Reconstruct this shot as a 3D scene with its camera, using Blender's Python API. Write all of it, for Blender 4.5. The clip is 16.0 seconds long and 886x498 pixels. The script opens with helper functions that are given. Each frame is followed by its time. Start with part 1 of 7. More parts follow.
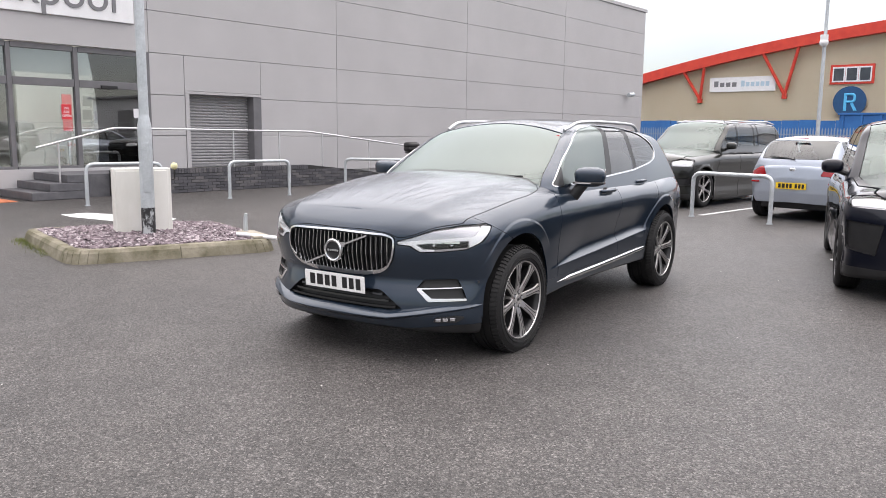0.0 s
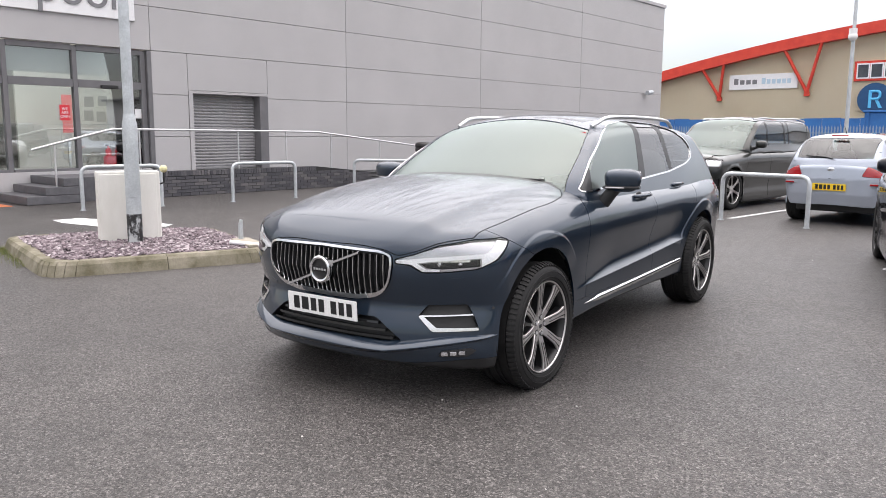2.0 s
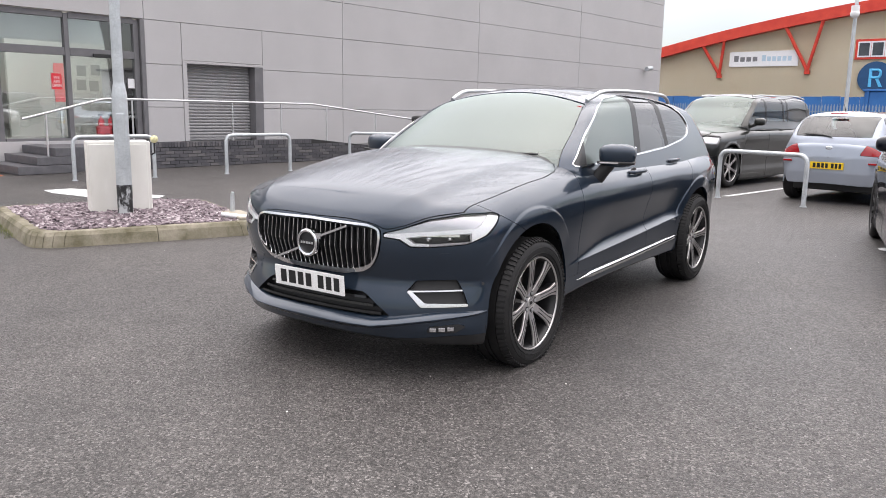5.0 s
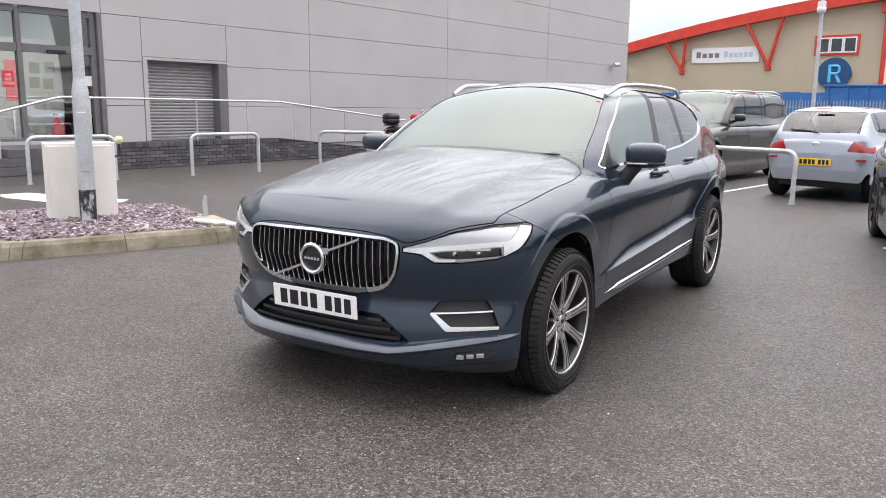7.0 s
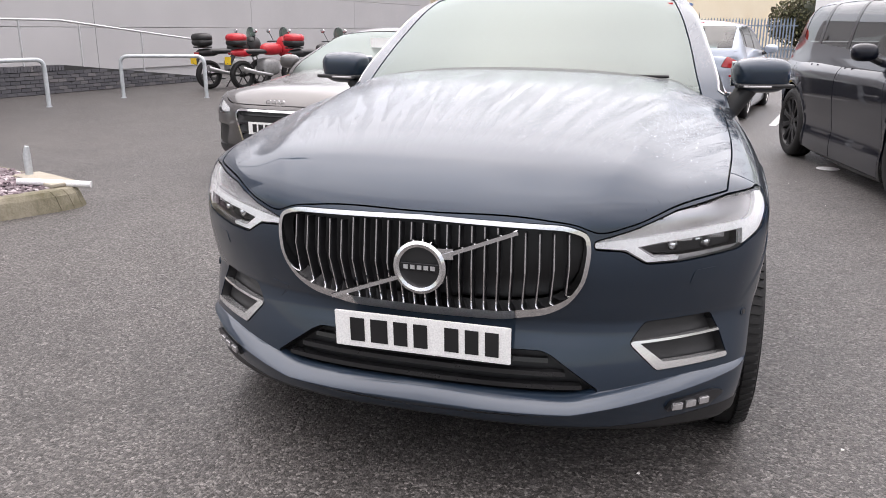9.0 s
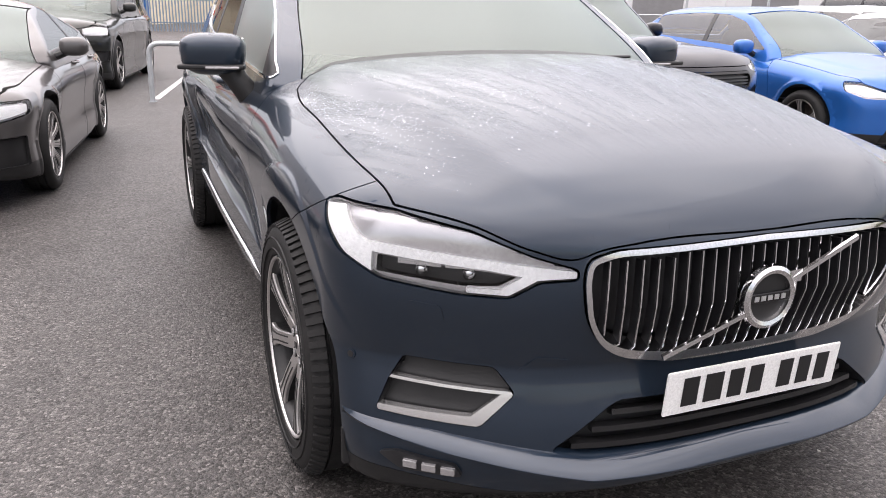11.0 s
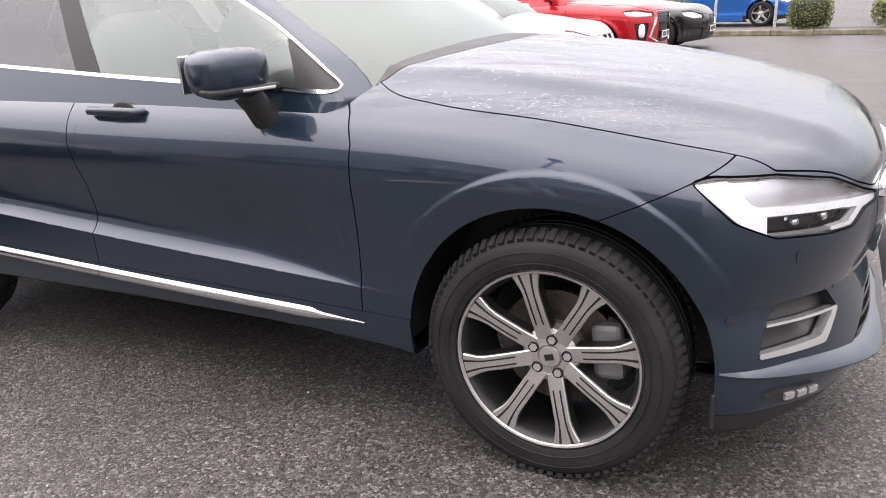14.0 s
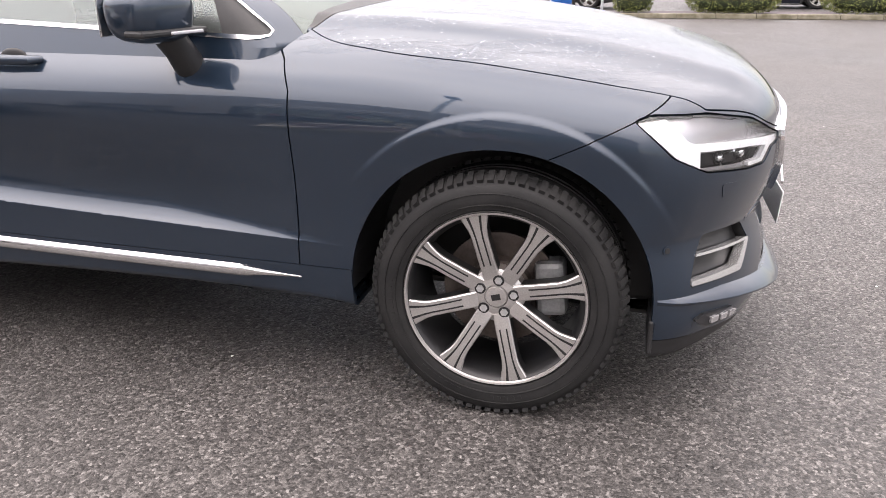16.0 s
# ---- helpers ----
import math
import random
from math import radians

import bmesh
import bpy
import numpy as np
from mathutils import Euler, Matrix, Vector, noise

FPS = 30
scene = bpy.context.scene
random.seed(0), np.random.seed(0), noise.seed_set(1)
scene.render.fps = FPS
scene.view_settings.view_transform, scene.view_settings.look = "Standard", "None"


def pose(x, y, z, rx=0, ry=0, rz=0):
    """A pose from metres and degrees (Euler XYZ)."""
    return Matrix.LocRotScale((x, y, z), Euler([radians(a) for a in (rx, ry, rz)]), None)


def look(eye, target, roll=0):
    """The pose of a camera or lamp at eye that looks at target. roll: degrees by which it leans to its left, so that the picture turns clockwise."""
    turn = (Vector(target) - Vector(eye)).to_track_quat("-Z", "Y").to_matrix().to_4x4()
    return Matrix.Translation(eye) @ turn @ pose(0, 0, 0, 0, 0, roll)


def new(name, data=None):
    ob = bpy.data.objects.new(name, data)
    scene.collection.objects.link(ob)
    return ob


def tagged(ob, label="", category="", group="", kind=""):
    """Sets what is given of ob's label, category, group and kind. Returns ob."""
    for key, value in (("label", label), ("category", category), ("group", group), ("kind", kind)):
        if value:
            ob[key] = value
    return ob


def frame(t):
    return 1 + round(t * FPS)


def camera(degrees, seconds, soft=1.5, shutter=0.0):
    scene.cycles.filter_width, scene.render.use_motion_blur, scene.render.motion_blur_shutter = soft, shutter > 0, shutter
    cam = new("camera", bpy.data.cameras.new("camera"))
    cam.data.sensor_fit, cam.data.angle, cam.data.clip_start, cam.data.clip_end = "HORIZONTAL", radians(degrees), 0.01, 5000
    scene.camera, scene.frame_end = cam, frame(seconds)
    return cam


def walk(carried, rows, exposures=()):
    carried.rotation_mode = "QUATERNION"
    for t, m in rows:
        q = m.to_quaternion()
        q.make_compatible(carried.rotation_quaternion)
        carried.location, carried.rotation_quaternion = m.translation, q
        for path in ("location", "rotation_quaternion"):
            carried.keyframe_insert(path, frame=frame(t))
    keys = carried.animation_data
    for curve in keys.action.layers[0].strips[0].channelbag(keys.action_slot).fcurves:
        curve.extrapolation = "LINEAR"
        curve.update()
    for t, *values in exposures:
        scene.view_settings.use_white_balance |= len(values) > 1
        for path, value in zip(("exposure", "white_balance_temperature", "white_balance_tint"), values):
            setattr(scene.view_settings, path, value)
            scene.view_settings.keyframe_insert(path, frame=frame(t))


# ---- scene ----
cam = camera(59.2, 16.0, soft=0.9)
PATH = [
    (0, (3.428, -4.604, 1.465), (2.313, -2.97, 1.171), 0.6),
    (0.5, (3.367, -4.506, 1.44), (2.265, -2.861, 1.157), 0.7),
    (1, (3.169, -4.33, 1.438), (2.066, -2.684, 1.161), 0.7),
    (1.5, (3.059, -4.099, 1.432), (1.939, -2.466, 1.152), 0.6),
    (2, (2.995, -3.9, 1.443), (1.849, -2.288, 1.15), 0.3),
    (2.5, (2.975, -3.848, 1.441), (1.808, -2.253, 1.132), 0.0),
    (3, (2.971, -3.821, 1.443), (1.797, -2.234, 1.121), 0.1),
    (3.5, (2.973, -3.812, 1.444), (1.807, -2.223, 1.108), 0.4),
    (4, (2.979, -3.824, 1.434), (1.825, -2.228, 1.086), 0.8),
    (4.5, (2.987, -3.823, 1.433), (1.845, -2.22, 1.078), 1.0),
    (6.8, (2.6, -3.625, 1.409), (1.521, -1.979, 1.057), 0.3),
    (7, (2.449, -3.569, 1.417), (1.397, -1.907, 1.056), 0.7),
    (7.5, (2.082, -3.324, 1.384), (1.109, -1.62, 0.998), 1.0),
    (8, (1.655, -3.121, 1.349), (0.799, -1.367, 0.917), 0.9),
    (8.5, (1.145, -2.962, 1.329), (0.438, -1.156, 0.84), 0.6),
    (9, (0.64, -2.797, 1.333), (0.096, -0.951, 0.79), 0.3),
    (9.5, (0.073, -2.681, 1.32), (-0.267, -0.809, 0.703), 0.2),
    (9.7, (-0.133, -2.609, 1.289), (-0.369, -0.724, 0.663), 0.5),
    (11.8, (-1.89, -1.704, 1.327), (-0.647, -0.244, 0.759), 1.6),
    (12, (-1.995, -1.582, 1.297), (-0.674, -0.191, 0.732), 1.8),
    (12.5, (-2.244, -1.256, 1.326), (-0.821, 0.038, 0.775), 0.1),
    (13, (-2.461, -0.958, 1.334), (-0.904, 0.161, 0.768), -1.2),
    (13.5, (-2.52, -0.681, 1.297), (-0.865, 0.261, 0.689), -1.4),
    (14, (-2.802, -0.623, 1.355), (-1.104, 0.222, 0.722), -2.4),
    (14.5, (-3.055, -0.711, 1.356), (-1.311, 0.014, 0.696), -0.9),
    (15, (-3.255, -0.766, 1.323), (-1.476, -0.131, 0.665), -0.6),
    (15.5, (-3.162, -0.593, 1.271), (-1.362, -0.057, 0.583), -1.1),
    (16, (-2.955, -0.352, 1.269), (-1.131, 0.102, 0.584), -0.4),
]
EXPOSURES = [(0.0, 0.71, 6540, 10), (8.0, 0.74, 6540, 11), (9.5, 0.82, 6600, 12), (12.0, 0.74, 6700, 14), (13.5, 1.0, 6600, 14), (14.5, 1.2, 6850, 15), (16.0, 1.28, 6800, 14)]
walk(cam, [(t, look(eye, target, roll)) for t, eye, target, roll in PATH], exposures=EXPOSURES)

# ---- world, sun, exposure ----
world = bpy.data.worlds.new("overcast_sky")
scene.world = world
world.use_nodes = True
wn, wl = world.node_tree.nodes, world.node_tree.links
wn.clear()
sky = wn.new("ShaderNodeTexSky")
sky.sky_type, sky.sun_disc = "NISHITA", False
sky.sun_elevation, sky.sun_rotation = radians(70), radians(-17)
sky_bg = wn.new("ShaderNodeBackground")
sky_bg.inputs["Strength"].default_value = 0.05
coords = wn.new("ShaderNodeTexCoord")
squash = wn.new("ShaderNodeMapping")
squash.inputs["Scale"].default_value = (1.0, 1.0, 2.2)
cloud = wn.new("ShaderNodeTexNoise")
cloud.inputs["Scale"].default_value, cloud.inputs["Detail"].default_value = 2.2, 3.0
cloud.inputs["Roughness"].default_value, cloud.inputs["Distortion"].default_value = 0.45, 0.3
tone = wn.new("ShaderNodeValToRGB")
tone.color_ramp.elements[0].position, tone.color_ramp.elements[0].color = 0.34, (0.70, 0.655, 0.65, 1)
tone.color_ramp.elements[1].position, tone.color_ramp.elements[1].color = 0.66, (1.0, 0.935, 0.91, 1)
cloud_bg = wn.new("ShaderNodeBackground")
both = wn.new("ShaderNodeAddShader")
world_out = wn.new("ShaderNodeOutputWorld")
wl.new(coords.outputs["Generated"], squash.inputs["Vector"])
wl.new(squash.outputs["Vector"], cloud.inputs["Vector"])
wl.new(cloud.outputs["Fac"], tone.inputs["Fac"])
rise = wn.new("ShaderNodeSeparateXYZ")
dome = wn.new("ShaderNodeMapRange")
dome.inputs["From Min"].default_value, dome.inputs["From Max"].default_value = 0.08, 1.0
dome.inputs["To Min"].default_value, dome.inputs["To Max"].default_value = 0.31, 2.55
wl.new(coords.outputs["Generated"], rise.inputs[0])
wl.new(rise.outputs["Z"], dome.inputs["Value"])
lean = wn.new("ShaderNodeVectorMath")
lean.operation = "DOT_PRODUCT"
lean.inputs[1].default_value = (0.0, 0.13, 0.0)
glow_side = wn.new("ShaderNodeMath")
glow_side.operation, glow_side.inputs[1].default_value = "ADD", 1.0
sky_level = wn.new("ShaderNodeMath")
sky_level.operation = "MULTIPLY"
wl.new(coords.outputs["Generated"], lean.inputs[0])
wl.new(lean.outputs["Value"], glow_side.inputs[0])
wl.new(glow_side.outputs[0], sky_level.inputs[0])
wl.new(dome.outputs["Result"], sky_level.inputs[1])
wl.new(sky_level.outputs[0], cloud_bg.inputs["Strength"])
wl.new(tone.outputs["Color"], cloud_bg.inputs["Color"])
wl.new(sky.outputs["Color"], sky_bg.inputs["Color"])
wl.new(sky_bg.outputs[0], both.inputs[0])
wl.new(cloud_bg.outputs[0], both.inputs[1])
wl.new(both.outputs[0], world_out.inputs["Surface"])

sun = new("sun", bpy.data.lights.new("sun", "SUN"))
sun.data.energy, sun.data.angle, sun.data.color = 0.55, radians(110), (1.0, 0.97, 0.93)
sun.matrix_world = look((-2.1, 7.0, 20), (0, 0, 0))

# added area lamp inside the glass front, brightens the showroom beyond the sky's own light
fill_lamp = new("showroom_fill", bpy.data.lights.new("showroom_fill", "AREA"))
fill_lamp.data.shape, fill_lamp.data.size, fill_lamp.data.size_y, fill_lamp.data.energy = "RECTANGLE", 9.2, 2.5, 80
fill_lamp.matrix_world = pose(-13.49, 9.67, 0, 0, 0, -6.25) @ pose(-0.36, -7.1, 1.95, 0, 90, 0) @ pose(0, 0, 0, 0, 0, 90)


# ---- materials ----
def shader(name, base=(0.5, 0.5, 0.5), rough=0.5, metal=0.0, **k):
    """A Principled material; further inputs by name. Returns the material, its nodes, its links and the shader."""
    m = bpy.data.materials.new(name)
    m.use_nodes = True
    n, l = m.node_tree.nodes, m.node_tree.links
    p = n["Principled BSDF"]
    p.inputs["Base Color"].default_value = (*base, 1)
    p.inputs["Roughness"].default_value, p.inputs["Metallic"].default_value = rough, metal
    for key, value in k.items():
        p.inputs[key.replace("_", " ")].default_value = value
    return m, n, l, p


def noise_tex(n, l, scale, detail=4.0, rough=0.5, kind="Object", stretch=(1, 1, 1)):
    c = n.new("ShaderNodeTexCoord")
    s = n.new("ShaderNodeMapping")
    s.inputs["Scale"].default_value = stretch
    t = n.new("ShaderNodeTexNoise")
    t.inputs["Scale"].default_value, t.inputs["Detail"].default_value, t.inputs["Roughness"].default_value = scale, detail, rough
    l.new(c.outputs[kind], s.inputs["Vector"])
    l.new(s.outputs["Vector"], t.inputs["Vector"])
    return t.outputs["Fac"]


def ramp(n, l, fac, *stops):
    r = n.new("ShaderNodeValToRGB")
    while len(r.color_ramp.elements) < len(stops):
        r.color_ramp.elements.new(0.5)
    for e, (at, c) in zip(r.color_ramp.elements, stops):
        e.position, e.color = at, (*c, 1) if isinstance(c, tuple) else (c, c, c, 1)
    l.new(fac, r.inputs["Fac"])
    return r.outputs["Color"]


def mixed(n, l, a, b, fac, mode="MIX"):
    m = n.new("ShaderNodeMix")
    m.data_type, m.blend_type = "RGBA", mode
    for socket, value in ((m.inputs[0], fac), (m.inputs[6], a), (m.inputs[7], b)):
        if isinstance(value, (int, float)):
            socket.default_value = value if socket.type == "VALUE" else (value, value, value, 1)
        elif isinstance(value, tuple):
            socket.default_value = (*value, 1)
        else:
            l.new(value, socket)
    return m.outputs[2]


def bumped(n, l, p, fac, strength, distance=0.01, normal="Normal"):
    b = n.new("ShaderNodeBump")
    b.inputs["Strength"].default_value, b.inputs["Distance"].default_value = strength, distance
    l.new(fac, b.inputs["Height"])
    l.new(b.outputs["Normal"], p.inputs[normal])
    return b


def worn(name, c1, c2, scale=3.0, fine=60.0, rough=(0.5, 0.7), metal=0.0, bump=0.15, dist=0.004, stretch=(1, 1, 1), **k):
    """Two colours mixed by a coarse noise, with a fine grain in roughness and relief."""
    m, n, l, p = shader(name, c1, rough[0], metal, **k)
    big, small = noise_tex(n, l, scale, 5, 0.6, stretch=stretch), noise_tex(n, l, fine, 3)
    col = ramp(n, l, big, (0.35, c1), (0.68, c2))
    col = mixed(n, l, col, ramp(n, l, small, (0.3, 0.8), (0.7, 1.15)), 0.6, "MULTIPLY")
    l.new(col, p.inputs["Base Color"])
    l.new(ramp(n, l, big, (0.3, rough[0]), (0.7, rough[1])), p.inputs["Roughness"])
    bumped(n, l, p, small, bump, dist)
    return m


def asphalt_material():
    """Damp open-textured asphalt: stones of two sizes with a film of water between them."""
    m, n, l, p = shader("damp_asphalt", (0.05, 0.05, 0.052), 0.5)
    c = n.new("ShaderNodeTexCoord")

    def stones(scale):
        v = n.new("ShaderNodeTexVoronoi")
        v.inputs["Scale"].default_value = scale
        l.new(c.outputs["Object"], v.inputs["Vector"])
        split_ = n.new("ShaderNodeSeparateColor")
        l.new(v.outputs["Color"], split_.inputs[0])
        return v.outputs["Distance"], split_.outputs[0], split_.outputs[1]

    d1, r1, q1 = stones(105.0)
    d2, r2, q2 = stones(230.0)
    grain = ramp(n, l, r1, (0.0, (0.028, 0.0262, 0.025)), (0.5, (0.060, 0.0560, 0.0537)), (0.85, (0.098, 0.092, 0.0875)), (0.985, (0.165, 0.157, 0.15)))
    small = ramp(n, l, r2, (0.0, 0.58), (0.6, 1.0), (1.0, 1.6))
    big = noise_tex(n, l, 0.35, 6, 0.6)
    mid = noise_tex(n, l, 2.2, 5, 0.6)
    col = mixed(n, l, grain, small, 1.0, "MULTIPLY")
    col = mixed(n, l, col, ramp(n, l, mid, (0.3, 0.82), (0.7, 1.15)), 1.0, "MULTIPLY")
    col = mixed(n, l, col, ramp(n, l, big, (0.35, (0.82, 0.82, 0.83)), (0.65, (1.10, 1.09, 1.09))), 1.0, "MULTIPLY")
    l.new(col, p.inputs["Base Color"])
    film = mixed(n, l, ramp(n, l, big, (0.3, 0.42), (0.7, 0.56)), ramp(n, l, q1, (0.0, 0.75), (1.0, 1.3)), 1.0, "MULTIPLY")
    l.new(film, p.inputs["Roughness"])
    p.inputs["Specular IOR Level"].default_value = 0.36
    height = mixed(n, l, d1, d2, 0.35)
    bumped(n, l, p, height, 0.55, 0.006).invert = True
    return m


def paint(name, c, flake=0.25, rough=0.28, wet=0.0, metal=0.5, coat=1.5):
    """Metallic car paint under clear lacquer; wet: how much rain stands on faces that look up."""
    m, n, l, p = shader(name, c, rough, metal, Coat_Weight=1.0, Coat_Roughness=0.02, Coat_IOR=coat, Specular_IOR_Level=0.12)
    small, big = noise_tex(n, l, 900, 2), noise_tex(n, l, 1.6, 4)
    col = mixed(n, l, c, ramp(n, l, small, (0.3, 0.7), (0.75, 1.5)), flake, "MULTIPLY")
    col = mixed(n, l, col, ramp(n, l, big, (0.3, 0.93), (0.7, 1.06)), 1.0, "MULTIPLY")
    l.new(col, p.inputs["Base Color"])
    if wet:
        up, at = n.new("ShaderNodeNewGeometry"), n.new("ShaderNodeTexCoord")
        z, xyz = n.new("ShaderNodeSeparateXYZ"), n.new("ShaderNodeSeparateXYZ")
        l.new(up.outputs["True Normal"], z.inputs[0])
        l.new(at.outputs["Object"], xyz.inputs[0])

        def calc(op, a, b):
            k = n.new("ShaderNodeMath")
            k.operation = op
            for socket, value in zip(k.inputs, (a, b)):
                if isinstance(value, (int, float)):
                    socket.default_value = value
                else:
                    l.new(value, socket)
            return k.outputs[0]

        fan = calc("DIVIDE", xyz.outputs["X"], calc("ADD", calc("MULTIPLY", xyz.outputs["Y"], 0.55), 0.95))
        flow = n.new("ShaderNodeCombineXYZ")
        l.new(calc("MULTIPLY", fan, 19.0), flow.inputs[0])
        l.new(calc("MULTIPLY", xyz.outputs["Y"], 2.2), flow.inputs[1])
        streak = n.new("ShaderNodeTexNoise")
        streak.inputs["Scale"].default_value, streak.inputs["Detail"].default_value, streak.inputs["Roughness"].default_value = 1.0, 7.0, 0.68
        l.new(flow.outputs[0], streak.inputs["Vector"])
        beads = noise_tex(n, l, 210, 2, 0.5)
        lie = ramp(n, l, z.outputs["Z"], (0.80, 0.0), (0.97, 1.0))
        rear = ramp(n, l, calc("ADD", calc("MULTIPLY", xyz.outputs["Y"], 0.6), 0.5), (0.10, 0.0), (0.62, 1.0))
        spread = mixed(n, l, mixed(n, l, ramp(n, l, streak.outputs["Fac"], (0.47, 0.0), (0.60, 1.0)), lie, 1.0, "MULTIPLY"), rear, 1.0, "MULTIPLY")
        l.new(mixed(n, l, 0.025, 0.20 * wet + 0.06, spread), p.inputs["Coat Roughness"])
        drops = mixed(n, l, ramp(n, l, beads, (0.50, 0.0), (0.62, 1.0)), spread, 1.0, "MULTIPLY")
        ridge = mixed(n, l, drops, mixed(n, l, streak.outputs["Fac"], lie, 1.0, "MULTIPLY"), 0.35, "ADD")
        bumped(n, l, p, ridge, 1.0, 0.006 * wet, "Coat Normal")
    return m


def glass_material(name, tint=(0.55, 0.6, 0.6), gloss=1.5, cast_=(1, 1, 1), haze=0.01):
    """A pane: see-through with a tint, and mirror-like by the angle of view."""
    m = bpy.data.materials.new(name)
    m.use_nodes = True
    n, l = m.node_tree.nodes, m.node_tree.links
    n.clear()
    clear, shine, mix = n.new("ShaderNodeBsdfTransparent"), n.new("ShaderNodeBsdfGlossy"), n.new("ShaderNodeMixShader")
    clear.inputs["Color"].default_value = (*tint, 1)
    shine.inputs["Roughness"].default_value = haze
    shine.inputs["Color"].default_value = (*cast_, 1)
    fresnel = n.new("ShaderNodeFresnel")
    fresnel.inputs["IOR"].default_value = gloss
    l.new(fresnel.outputs[0], mix.inputs[0])
    l.new(clear.outputs[0], mix.inputs[1])
    l.new(shine.outputs[0], mix.inputs[2])
    out = n.new("ShaderNodeOutputMaterial")
    l.new(mix.outputs[0], out.inputs[0])
    return m


ASPHALT = asphalt_material()
CLADDING = worn("grey_cladding", (0.42, 0.41, 0.415), (0.46, 0.45, 0.455), 0.6, 220, (0.42, 0.5), bump=0.03, dist=0.001)
FRAME_GREY = worn("dark_grey_aluminium", (0.13, 0.128, 0.135), (0.16, 0.157, 0.165), 4, 200, (0.4, 0.5), bump=0.02)
SHUTTER = worn("shutter_grey", (0.24, 0.238, 0.245), (0.28, 0.278, 0.285), 3, 120, (0.4, 0.5), bump=0.03)
BRICK = worn("blue_grey_brick", (0.085, 0.085, 0.094), (0.13, 0.127, 0.136), 6, 90, (0.6, 0.75), bump=0.3)
MORTAR = worn("dark_mortar", (0.022, 0.022, 0.022), (0.04, 0.04, 0.04), 8, 120, (0.8, 0.9), bump=0.3)
CONCRETE = worn("weathered_concrete", (0.30, 0.27, 0.215), (0.40, 0.37, 0.31), 3, 110, (0.75, 0.9), bump=0.4, dist=0.006)
GALV = worn("galvanised_steel", (0.46, 0.49, 0.51), (0.58, 0.61, 0.63), 7, 60, (0.4, 0.55), metal=0.45, bump=0.08)
STAINLESS = worn("brushed_rail_steel", (0.62, 0.62, 0.63), (0.72, 0.72, 0.73), 6, 200, (0.28, 0.4), metal=0.8, bump=0.05)
WHITE_BOX = worn("dirty_white_steel", (0.66, 0.65, 0.60), (0.78, 0.77, 0.73), 3, 400, (0.45, 0.6), bump=0.05, stretch=(1, 1, 0.4))
WHITE = worn("white_sheet", (0.76, 0.76, 0.77), (0.82, 0.82, 0.83), 3, 90, (0.4, 0.5), bump=0.03)
BLACK = worn("black_plastic", (0.012, 0.012, 0.013), (0.02, 0.02, 0.021), 8, 220, (0.4, 0.5), bump=0.1, dist=0.002)
CHROME = worn("chrome_trim", (0.80, 0.80, 0.81), (0.86, 0.86, 0.87), 6, 200, (0.06, 0.14), metal=1.0, bump=0.02)
SATIN = worn("satin_silver_trim", (0.82, 0.82, 0.82), (0.86, 0.86, 0.86), 3, 300, (0.16, 0.22), metal=0.85, bump=0.0)
KERB = worn("mossy_kerb_concrete", (0.10, 0.09, 0.05), (0.27, 0.245, 0.19), 4, 70, (0.8, 0.95), bump=0.6, dist=0.008)
TYRE = worn("tyre_rubber", (0.012, 0.012, 0.0125), (0.023, 0.0225, 0.0225), 9, 140, (0.5, 0.7), bump=0.2, Specular_IOR_Level=0.25)
GLASS = glass_material("shop_glass", (0.80, 0.84, 0.84), 2.3)
CAR_GLASS = glass_material("tinted_car_glass", (0.36, 0.40, 0.39), 1.9)
SCREEN_GLASS = glass_material("windscreen_glass", (0.45, 0.50, 0.48), 2.05, (0.90, 1.0, 0.96), 0.29)
LENS = glass_material("clear_lamp_lens", (0.95, 0.96, 0.97), 1.5)
SIDE_GLASS = glass_material("clear_side_glass", (0.80, 0.85, 0.83), 2.3, (0.92, 1.0, 0.97), 0.28)
RED_PAINT = worn("red_steel_paint", (0.55, 0.035, 0.02), (0.66, 0.06, 0.03), 2, 60, (0.4, 0.5), bump=0.03)
BUFF = worn("buff_brick_wall", (0.83, 0.72, 0.53), (0.88, 0.79, 0.61), 0.25, 300, (0.8, 0.9), bump=0.1)
BLUE_WALL = worn("blue_painted_steel", (0.02, 0.12, 0.36), (0.03, 0.16, 0.44), 1.2, 30, (0.45, 0.6), bump=0.05)
ROOF_GREY = worn("roof_sheet", (0.30, 0.30, 0.31), (0.36, 0.36, 0.37), 0.4, 20, (0.5, 0.6))
INTERIOR = worn("dark_cabin_trim", (0.02, 0.02, 0.021), (0.035, 0.034, 0.033), 5, 120, (0.6, 0.8), bump=0.1)
PALE_TRIM = worn("pale_cabin_trim", (0.30, 0.29, 0.27), (0.36, 0.35, 0.33), 5, 120, (0.6, 0.8), bump=0.1)
PLATE_WHITE = worn("plate_white", (0.80, 0.80, 0.79), (0.84, 0.84, 0.83), 8, 200, (0.3, 0.4), bump=0.01)
PLATE_YELLOW = worn("plate_yellow", (0.78, 0.52, 0.02), (0.83, 0.57, 0.03), 8, 200, (0.3, 0.4), bump=0.01)
INK = worn("plate_black", (0.008, 0.008, 0.009), (0.012, 0.012, 0.013), 8, 200, (0.4, 0.5), bump=0.01)


